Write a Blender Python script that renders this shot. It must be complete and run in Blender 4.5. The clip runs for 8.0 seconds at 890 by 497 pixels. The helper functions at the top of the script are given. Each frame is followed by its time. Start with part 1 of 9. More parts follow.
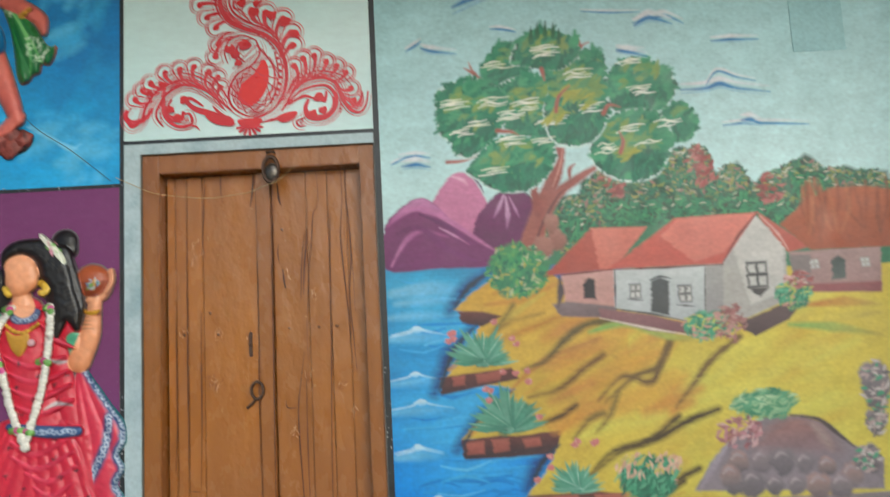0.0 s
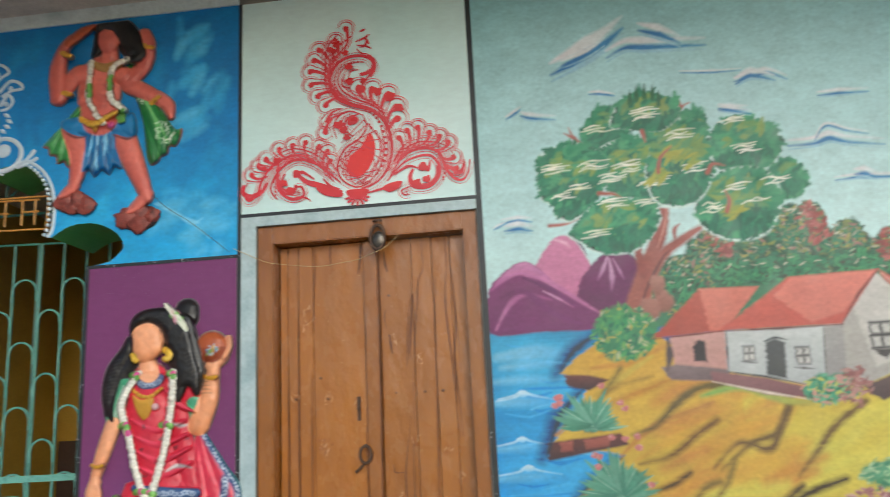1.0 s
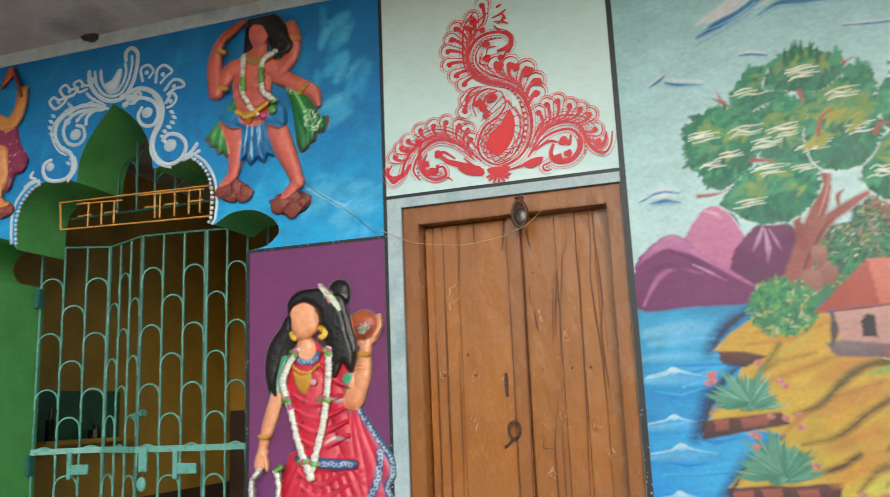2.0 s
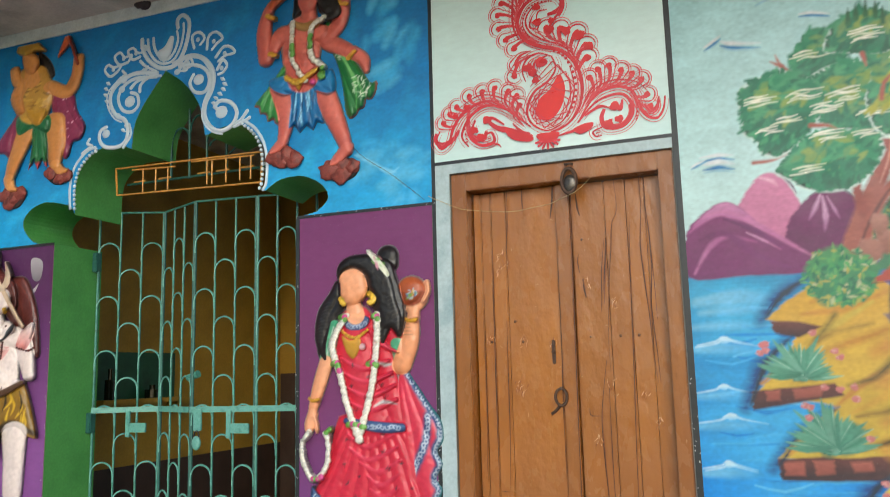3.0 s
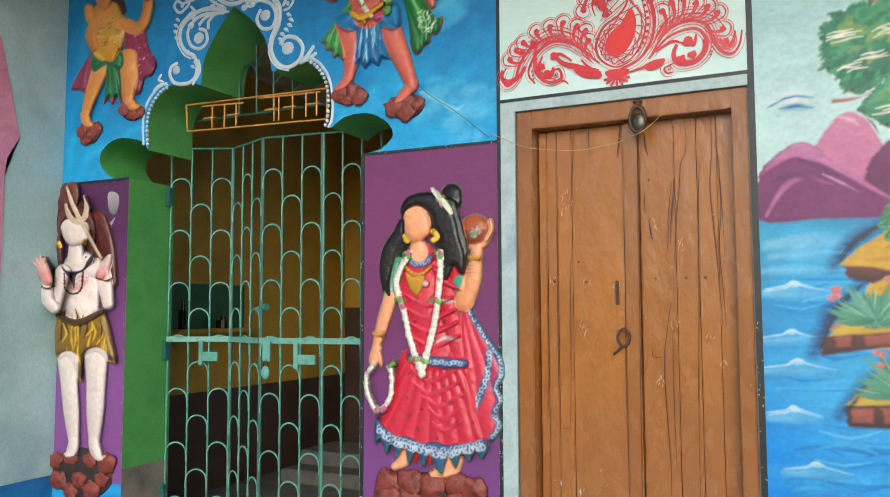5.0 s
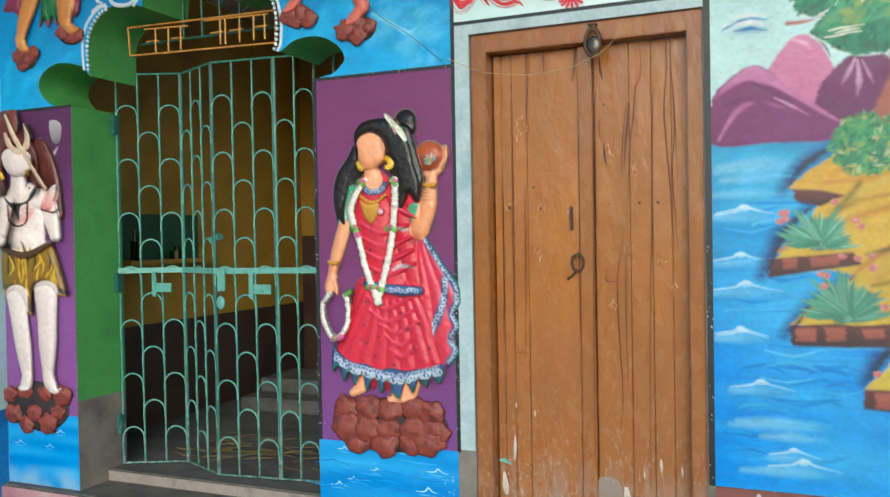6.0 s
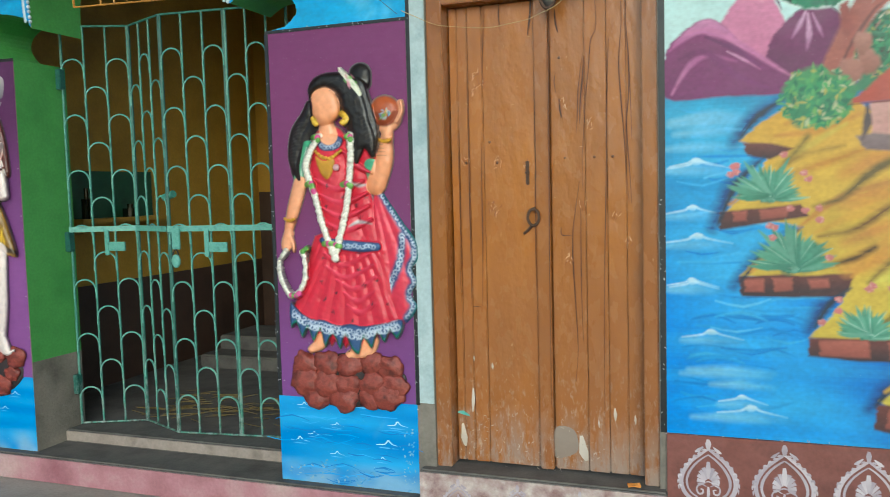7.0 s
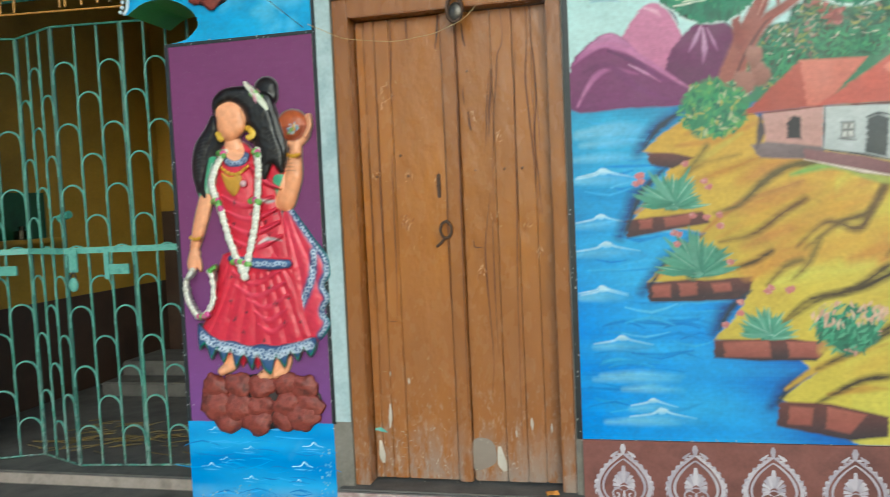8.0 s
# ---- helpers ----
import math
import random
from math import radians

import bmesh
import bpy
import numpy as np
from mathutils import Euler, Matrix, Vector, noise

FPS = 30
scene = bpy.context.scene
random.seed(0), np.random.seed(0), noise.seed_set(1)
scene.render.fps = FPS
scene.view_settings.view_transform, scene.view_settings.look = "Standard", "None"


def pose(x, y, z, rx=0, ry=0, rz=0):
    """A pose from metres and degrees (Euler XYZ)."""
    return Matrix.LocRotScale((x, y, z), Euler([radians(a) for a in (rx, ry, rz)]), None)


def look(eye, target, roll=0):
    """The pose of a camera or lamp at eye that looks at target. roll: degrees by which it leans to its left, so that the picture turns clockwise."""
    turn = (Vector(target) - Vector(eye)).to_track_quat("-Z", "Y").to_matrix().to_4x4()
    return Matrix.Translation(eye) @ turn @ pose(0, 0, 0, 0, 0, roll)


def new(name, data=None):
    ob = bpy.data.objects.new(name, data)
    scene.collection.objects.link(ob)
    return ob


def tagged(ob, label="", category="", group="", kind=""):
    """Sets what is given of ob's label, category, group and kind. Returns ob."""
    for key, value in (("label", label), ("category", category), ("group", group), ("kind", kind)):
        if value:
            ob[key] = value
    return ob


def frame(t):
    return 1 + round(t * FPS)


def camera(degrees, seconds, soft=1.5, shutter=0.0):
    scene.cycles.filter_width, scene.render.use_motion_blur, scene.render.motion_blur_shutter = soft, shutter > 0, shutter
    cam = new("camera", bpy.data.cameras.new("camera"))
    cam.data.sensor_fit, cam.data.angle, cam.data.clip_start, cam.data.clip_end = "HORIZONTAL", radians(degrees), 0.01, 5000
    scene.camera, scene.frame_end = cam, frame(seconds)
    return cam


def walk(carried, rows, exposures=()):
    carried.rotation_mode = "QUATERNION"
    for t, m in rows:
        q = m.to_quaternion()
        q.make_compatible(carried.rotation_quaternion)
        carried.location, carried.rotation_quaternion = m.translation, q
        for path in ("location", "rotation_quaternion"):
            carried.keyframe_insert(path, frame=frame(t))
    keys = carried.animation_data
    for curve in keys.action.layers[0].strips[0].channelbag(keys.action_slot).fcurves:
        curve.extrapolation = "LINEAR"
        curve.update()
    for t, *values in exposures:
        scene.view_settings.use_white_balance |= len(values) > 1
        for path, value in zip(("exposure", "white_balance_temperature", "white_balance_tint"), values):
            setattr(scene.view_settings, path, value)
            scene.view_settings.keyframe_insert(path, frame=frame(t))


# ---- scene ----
from mathutils import geometry

# ---------------------------------------------------------------- camera
cam = camera(57.6, 8.0, soft=0.85, shutter=0.5)
PATH = [
    (0, (1.289, -3.216, 1.45), (1.296, -1.233, 1.71), -3.1),
    (0.5, (1.305, -3.21, 1.421), (1.194, -1.253, 1.819), -2.8),
    (1, (1.284, -3.246, 1.426), (1.051, -1.308, 1.866), -2.9),
    (1.5, (1.304, -3.249, 1.462), (0.841, -1.346, 1.868), -2.6),
    (2, (1.297, -3.249, 1.454), (0.709, -1.377, 1.838), -2.4),
    (2.2, (1.294, -3.248, 1.45), (0.673, -1.385, 1.83), -2.3),
    (3.3, (1.292, -3.251, 1.457), (0.574, -1.402, 1.715), -1.6),
    (3.5, (1.293, -3.255, 1.467), (0.566, -1.405, 1.693), -1.8),
    (4, (1.295, -3.261, 1.457), (0.5, -1.437, 1.655), -1.2),
    (4.2, (1.293, -3.254, 1.454), (0.475, -1.44, 1.65), -1.0),
    (5.3, (1.29, -3.256, 1.463), (0.431, -1.454, 1.574), -0.4),
    (5.5, (1.294, -3.248, 1.476), (0.45, -1.436, 1.541), -0.7),
    (6, (1.3, -3.23, 1.465), (0.532, -1.384, 1.437), -1.0),
    (6.5, (1.312, -3.226, 1.476), (0.59, -1.364, 1.367), -1.3),
    (7, (1.319, -3.225, 1.47), (0.639, -1.35, 1.327), -1.5),
    (7.5, (1.311, -3.218, 1.468), (0.71, -1.316, 1.323), -2.1),
    (8, (1.3, -3.21, 1.461), (0.833, -1.268, 1.349), -2.6),
]
walk(cam, [(t, look(eye, target, roll)) for t, eye, target, roll in PATH],
     [(0.0, -0.2, 5600, 4), (1.5, -0.03, 5650, 5), (4.0, 0.1, 5750, 4), (5.5, 0.17, 5650, 5), (6.0, 0.17, 5450, 1), (7.0, 0.1, 5430, -4), (8.0, 0.05, 5400, -6)])

# ---------------------------------------------------------------- world and sun
world = bpy.data.worlds.new("overcast_sky")
scene.world = world
world.use_nodes = True
wn = world.node_tree
sky = wn.nodes.new("ShaderNodeTexSky")
sky.sky_type = "NISHITA"
sky.sun_disc = False
sky.sun_elevation, sky.sun_rotation = radians(22), radians(160)
sky.air_density, sky.dust_density, sky.ozone_density = 1.0, 2.5, 1.0
bg = wn.nodes["Background"]
wn.links.new(sky.outputs[0], bg.inputs[0])
bg.inputs[1].default_value = 0.15

sun = new("sun", bpy.data.lights.new("sun", "SUN"))
sun.data.energy, sun.data.angle, sun.data.color = 1.0, radians(40), (1.0, 0.98, 0.95)
sun.matrix_world = look((3.51, -8.0, 3.44), (0.6, 0.0, 0.0))


# ---------------------------------------------------------------- materials
def lin(h):
    """Linear colour of a six-digit hex."""
    c = [int(h[i:i + 2], 16) / 255 for i in (0, 2, 4)]
    return tuple(v / 12.92 if v <= 0.04045 else ((v + 0.055) / 1.055) ** 2.4 for v in c)


def mix(a, b, t):
    return tuple(p + (q - p) * t for p, q in zip(a, b))


class Nodes:
    """Short way to wire a node material."""

    def __init__(self, name, rough=0.6, metal=0.0):
        self.m = bpy.data.materials.new(name)
        self.m.use_nodes = True
        self.t = self.m.node_tree
        self.b = self.t.nodes["Principled BSDF"]
        self.b.inputs["Roughness"].default_value = rough
        self.b.inputs["Metallic"].default_value = metal

    def node(self, kind, **kw):
        n = self.t.nodes.new("ShaderNode" + kind)
        for k, v in kw.items():
            n.inputs[k].default_value = v
        return n

    def link(self, a, b):
        self.t.links.new(a, b)

    def coords(self, scale=(1, 1, 1)):
        g = self.node("NewGeometry")
        mp = self.node("Mapping")
        mp.inputs["Scale"].default_value = scale
        self.link(g.outputs["Position"], mp.inputs[0])
        return mp.outputs[0]

    def noise(self, scale, detail=4, stretch=(1, 1, 1), rough=0.55):
        n = self.node("TexNoise", Scale=scale, Detail=detail, Roughness=rough)
        self.link(self.coords(stretch), n.inputs["Vector"])
        return n.outputs[0]

    def ramp(self, fac, stops):
        r = self.node("ValToRGB")
        e = r.color_ramp.elements
        while len(e) < len(stops):
            e.new(0.5)
        for el, (p, c) in zip(e, stops):
            el.position, el.color = p, (*c, 1) if len(c) == 3 else c
        self.link(fac, r.inputs[0])
        return r.outputs[0]

    def blend(self, a, b, fac, mode="MIX"):
        x = self.t.nodes.new("ShaderNodeMix")
        x.data_type, x.blend_type = "RGBA", mode
        for s, v in ((x.inputs[6], a), (x.inputs[7], b), (x.inputs[0], fac)):
            if isinstance(v, (int, float)):
                s.default_value = v
            elif isinstance(v, tuple):
                s.default_value = (*v, 1)
            else:
                self.link(v, s)
        return x.outputs[2]

    def bump(self, height, strength=0.3, dist=0.004):
        n = self.node("Bump", Strength=strength, Distance=dist)
        self.link(height, n.inputs["Height"])
        self.link(n.outputs[0], self.b.inputs["Normal"])

    def colour(self, c):
        self.link(c, self.b.inputs["Base Color"])
        return self


def grey(v):
    return (v, v, v)


def paint_material(name, rough=0.5, worn=0.0, brush=(2, 2, 5), relief=0.25, specks=1.0):
    """Hand-brushed paint: pigment from the 'paint' colours, streaks, specks and plaster relief."""
    n = Nodes(name, rough)
    a = n.t.nodes.new("ShaderNodeAttribute")
    a.attribute_name = "paint"
    streak = n.ramp(n.noise(9, 5, brush), [(0.3, grey(0.95)), (0.7, grey(1.04))])
    cloud = n.ramp(n.noise(1.7, 3), [(0.3, grey(0.92)), (0.7, grey(1.05))])
    c = n.blend(a.outputs["Color"], streak, 1.0, "MULTIPLY")
    c = n.blend(c, cloud, 1.0, "MULTIPLY")
    if worn:
        chips = n.ramp(n.noise(55, 7, (1.3, 1, 0.8), 0.7), [(0.69, grey(0)), (0.73, grey(worn * 0.7))])
        c = n.blend(c, lin("b9b3a8"), chips)
    fleck = n.ramp(n.noise(170, 3), [(0.7, grey(0)), (0.78, grey(0.3 * specks))])
    c = n.blend(c, lin("c9d2d0"), fleck)
    pit = n.ramp(n.noise(130, 3), [(0.22, grey(0.35 * specks)), (0.3, grey(0))])
    c = n.blend(c, lin("3a3c40"), pit)
    n.colour(c)
    n.link(n.ramp(n.noise(14, 3), [(0.3, grey(rough - 0.08)), (0.7, grey(rough + 0.12))]), n.b.inputs["Roughness"])
    n.bump(n.noise(60, 6), relief, 0.003)
    return n.m


def plain_material(name, hexes, scale=6, rough=0.7, bump=0.3, stretch=(1, 1, 1), fine=70, metal=0.0, dist=0.004, foot=()):
    """Two or three tones mixed by a broad noise, plus fine grain; foot = (from height, to height, tone, scale) of splashed wear."""
    n = Nodes(name, rough, metal)
    stops = [(0.3 + 0.4 * i / max(1, len(hexes) - 1), lin(h)) for i, h in enumerate(hexes)]
    c = n.ramp(n.noise(scale, 6, stretch), stops)
    g = n.ramp(n.noise(fine, 4, stretch), [(0.25, grey(0.86)), (0.75, grey(1.08))])
    c = n.blend(c, g, 1.0, "MULTIPLY")
    for hi, lo, tone, size, much in foot:
        pos, sep = n.node("NewGeometry"), n.node("SeparateXYZ")
        n.link(pos.outputs["Position"], sep.inputs[0])
        low = n.node("MapRange", **{"From Min": hi, "From Max": lo, "To Min": 0.0, "To Max": much})
        n.link(sep.outputs["Z"], low.inputs[0])
        patch = n.ramp(n.noise(size, 6, (1, 1, 0.7), 0.7), [(0.46, grey(0)), (0.58, grey(1))])
        c = n.blend(c, lin(tone), n.blend(patch, low.outputs[0], 1.0, "MULTIPLY"))
    n.colour(c)
    n.bump(n.noise(fine, 6, stretch), bump, dist)
    return n.m


PAINT = paint_material("mural_paint", 0.48, relief=0.14, specks=0.4)
GLOSS = paint_material("enamel_paint", 0.33, 0.0, (4, 4, 4), 0.12)
WORN = paint_material("worn_wall_paint", 0.5, 0.8)
FIGURE = paint_material("painted_plaster_relief", 0.36, 0.0, (5, 5, 5), 0.15, 0.15)
GREEN = plain_material("green_wall_paint", ["4b8d44", "5da252", "529449"], 3, 0.45, 0.3)
SIDE = plain_material("pale_blue_wall_paint", ["9fbfc4", "aecbce", "94b3b9"], 2.2, 0.55, 0.35)
GREYSTRIP = plain_material("grey_blue_trim_paint", ["9db0b4", "adbec0", "8da3a8"], 5, 0.5, 0.3)
CEMENT = plain_material("bare_cement", ["5f5a52", "7b756b", "8a8378"], 5, 0.85, 0.5)
SLAB = plain_material("dark_cement_sill", ["4a4744", "5d5a56", "6a6660"], 7, 0.7, 0.4)
FLOOR = plain_material("verandah_cement_floor", ["8f897f", "a29c91", "837d74"], 3, 0.8, 0.4)
YARD = plain_material("pale_packed_earth", ["bcb2a4", "cec4b5", "b0a596"], 1.2, 0.9, 0.5)
CEILING = plain_material("stained_concrete_ceiling", ["bcb3a4", "cec4b5", "a0968a"], 2.5, 0.85, 0.4)
OCHRE = plain_material("ochre_wall_paint", ["ac8722", "ba922e", "9e7a1e"], 2.0, 0.6, 0.3)
DADO = plain_material("dark_brown_dado", ["3c2a20", "483428", "34231a"], 3, 0.55, 0.3)
INGREEN = plain_material("dark_green_shelf_paint", ["1c4a2c", "235634", "173f25"], 5, 0.5, 0.2)
BROWNRED = plain_material("maroon_plinth_paint", ["6a3b34", "7a4a42", "5e3530"], 4, 0.55, 0.3)
IRON = plain_material("teal_iron_paint", ["3d7568", "4d8878", "356659"], 30, 0.4, 0.3, fine=160, foot=((0.75, 0.24, "8a9a94", 26, 0.8), (0.42, 0.2, "231d1a", 34, 0.9)))
IRONL = plain_material("pale_teal_iron_paint", ["5a9688", "6aa496", "4e857a"], 30, 0.4, 0.3, fine=160, foot=((0.75, 0.24, "8a9a94", 26, 0.8), (0.42, 0.2, "231d1a", 34, 0.9)))
IRONG = plain_material("dark_green_iron_paint", ["22524a", "2d6055", "1d4840"], 30, 0.45, 0.3, fine=160, foot=((0.75, 0.24, "8a9a94", 26, 0.8), (0.42, 0.2, "231d1a", 34, 0.9)))
BRASS = plain_material("golden_iron_paint", ["b07a2c", "c48d3a", "9c6a24"], 30, 0.4, 0.2, fine=160)
RUST = plain_material("rusty_steel", ["3a2a22", "5a4334", "2e221c"], 40, 0.6, 0.4, metal=0.4)
STEEL = plain_material("dull_steel_lock", ["4a4642", "5f5a54", "3a3632"], 40, 0.35, 0.2, metal=0.8)
STRAW = plain_material("dry_straw", ["6a5a2e", "7c6a3a", "584922"], 20, 0.8, 0.2)
TWINE = plain_material("jute_twine", ["a88f62", "bfa678", "93794e"], 60, 0.9, 0.2)
ROCK = plain_material("painted_red_rock", ["642a22", "8a4034", "54261f"], 22, 0.5, 0.5, dist=0.008)
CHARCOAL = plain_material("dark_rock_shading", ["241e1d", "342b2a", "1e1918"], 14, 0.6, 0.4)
BOTTLE = plain_material("dark_glass_bottle", ["12180f", "1b2416"], 8, 0.15, 0.05)
WRAPPER = plain_material("orange_foil_wrapper", ["c26a1e", "e0a04a", "8f3f1a"], 60, 0.3, 0.3)


def wood_material(name, tones):
    """Old planks under many coats of brown varnish: pooled gloss, brush ridges, dents, scuffs that thicken towards the foot."""
    n = Nodes(name, 0.3)
    grain = n.noise(3, 7, (2.5, 2.5, 0.7), 0.6)
    c = n.ramp(grain, [(0.25, lin(tones[0])), (0.5, lin(tones[1])), (0.78, lin(tones[2]))])
    o = n.node("ObjectInfo")
    tone = n.ramp(o.outputs["Random"], [(0.0, grey(0.93)), (1.0, grey(1.06))])
    c = n.blend(c, tone, 1.0, "MULTIPLY")
    pores = n.ramp(n.noise(40, 3, (3, 3, 0.25)), [(0.66, grey(0)), (0.76, grey(0.16))])
    c = n.blend(c, lin("4a250f"), pores)
    g = n.node("NewGeometry")
    s = n.node("SeparateXYZ")
    n.link(g.outputs["Position"], s.inputs[0])
    low = n.node("MapRange", **{"From Min": 0.85, "From Max": 0.27, "To Min": 0.0, "To Max": 1.0})
    n.link(s.outputs["Z"], low.inputs[0])
    coat = n.node("MapRange", **{"From Min": 1.25, "From Max": 0.8, "To Min": 0.0, "To Max": 0.55})
    n.link(s.outputs["Z"], coat.inputs[0])
    dull = n.ramp(n.noise(3, 5, (1.5, 1.5, 0.8), 0.6), [(0.3, grey(0.7)), (0.6, grey(1))])
    c = n.blend(c, lin("8e5c34"), n.blend(dull, coat.outputs[0], 1.0, "MULTIPLY"))
    specks = n.ramp(n.noise(46, 7, (1.6, 1.6, 0.5), 0.72), [(0.55, grey(0)), (0.63, grey(1))])
    amount = n.blend(specks, low.outputs[0], 1.0, "MULTIPLY")
    c = n.blend(c, lin("b3a79a"), n.blend(amount, grey(0.6), 1.0, "MULTIPLY"))
    bare = n.node("MapRange", **{"From Min": 0.55, "From Max": 0.3, "To Min": 0.0, "To Max": 1.0})
    n.link(s.outputs["Z"], bare.inputs[0])
    rubbed = n.ramp(n.noise(9, 6, (1.8, 1.8, 0.5), 0.7), [(0.42, grey(0)), (0.56, grey(0.8))])
    c = n.blend(c, lin("94857a"), n.blend(rubbed, bare.outputs[0], 1.0, "MULTIPLY"))
    few = n.ramp(n.noise(60, 3, (1.2, 1.2, 0.6)), [(0.72, grey(0)), (0.77, grey(0.4))])
    c = n.blend(c, lin("caa47c"), few)
    n.colour(c)
    n.link(n.ramp(n.noise(9, 6, (3, 3, 1)), [(0.3, grey(0.34)), (0.7, grey(0.5))]), n.b.inputs["Roughness"])
    n.b.inputs["Specular IOR Level"].default_value = 0.4
    n.b.inputs["Coat Weight"].default_value = 0.65
    n.link(n.ramp(n.noise(6, 5, (2, 2, 1)), [(0.35, grey(0.2)), (0.7, grey(0.34))]), n.b.inputs["Coat Roughness"])
    fine = n.node("Bump", Strength=0.3, Distance=0.003)
    n.link(n.noise(30, 6, (1.3, 1.3, 0.8), 0.6), fine.inputs["Height"])
    broad = n.node("Bump", Strength=0.4, Distance=0.012)
    n.link(n.noise(8, 3, (2.0, 2.0, 1.2), 0.5), broad.inputs["Height"])
    n.link(fine.outputs[0], broad.inputs["Normal"])
    n.link(broad.outputs[0], n.b.inputs["Normal"])
    n.link(broad.outputs[0], n.b.inputs["Coat Normal"])
    return n.m


WOOD = wood_material("varnished_brown_planks", ["885008", "96590a", "a4640e"])
WOODF = wood_material("varnished_brown_frame", ["80490a", "8c520a", "985b0d"])
NAIL = plain_material("varnished_nail_heads", ["4a2a12", "5c3618", "3a200e"], 40, 0.35, 0.2)


# ---------------------------------------------------------------- mesh helpers
def link_mesh(name, mesh, material, parent=None, label=""):
    ob = new(name, mesh)
    if material:
        mesh.materials.append(material)
    if parent:
        ob.parent = parent
    if label:
        ob["label"] = label
    return ob


def part(name, bm, material, parent=None, label="", smooth=False):
    """Links a bmesh as one mesh object under a thing."""
    mesh = bpy.data.meshes.new(name)
    bmesh.ops.recalc_face_normals(bm, faces=bm.faces)
    bm.to_mesh(mesh)
    bm.free()
    if smooth:
        mesh.polygons.foreach_set("use_smooth", [True] * len(mesh.polygons))
    return link_mesh(name, mesh, material, parent, label)


def thing(name, label, category, group="", kind="", at=(0, 0, 0)):
    ob = new(name)
    ob.location = at
    return tagged(ob, label, category, group, kind)


def box(x0, x1, y0, y1, z0, z1, bevel=0.0, bm=None):
    bm = bm or bmesh.new()
    m = Matrix.Translation(((x0 + x1) / 2, (y0 + y1) / 2, (z0 + z1) / 2)) @ Matrix.Diagonal((x1 - x0, y1 - y0, z1 - z0, 1))
    made = bmesh.ops.create_cube(bm, size=1, matrix=m)
    if bevel:
        es = list({e for v in made["verts"] for e in v.link_edges})
        bmesh.ops.bevel(bm, geom=es, offset=bevel, segments=2, affect="EDGES", clamp_overlap=True)
    return bm


def rod(a, b, r, bm=None, n=8):
    bm = bm or bmesh.new()
    a, b = Vector(a), Vector(b)
    d = b - a
    m = Matrix.Translation((a + b) / 2) @ d.to_track_quat("Z", "Y").to_matrix().to_4x4()
    bmesh.ops.create_cone(bm, cap_ends=True, segments=n, radius1=r, radius2=r, depth=d.length, matrix=m)
    return bm


def spline(pts, n=8, closed=False):
    """Points of a smooth curve through pts (any dimension)."""
    pts = [np.array(p, float) for p in pts]
    if len(pts) < 3 and not closed:
        return [tuple(pts[0] + (pts[-1] - pts[0]) * i / n) for i in range(n + 1)]
    k = len(pts)
    out = []
    for i in range(k if closed else k - 1):
        g = [pts[(i + j) % k] if closed else pts[min(max(i + j, 0), k - 1)] for j in (-1, 0, 1, 2)]
        for s in range(n):
            u = s / n
            out.append(tuple(0.5 * (2 * g[1] + (g[2] - g[0]) * u + (2 * g[0] - 5 * g[1] + 4 * g[2] - g[3]) * u * u
                                    + (3 * g[1] - g[0] - 3 * g[2] + g[3]) * u ** 3)))
    if not closed:
        out.append(tuple(pts[-1]))
    return out


def wire(pts, r, bm=None, n=6, flat=1.0):
    """A bar of round section bent along 3D points."""
    bm = bm or bmesh.new()
    rings = []
    pts = [Vector(p) for p in pts]
    for i, p in enumerate(pts):
        d = (pts[min(i + 1, len(pts) - 1)] - pts[max(i - 1, 0)]).normalized()
        side = d.cross(Vector((0, 1, 0)))
        side = side.normalized() if side.length > 1e-4 else Vector((1, 0, 0))
        up = side.cross(d)
        rings.append([bm.verts.new(p + r * (side * math.cos(a) + up * flat * math.sin(a)))
                      for a in (2 * math.pi * k / n for k in range(n))])
    for a, b in zip(rings, rings[1:]):
        for k in range(n):
            bm.faces.new((a[k], a[(k + 1) % n], b[(k + 1) % n], b[k]))
    bm.faces.new(rings[0][::-1])
    bm.faces.new(rings[-1])
    return bm


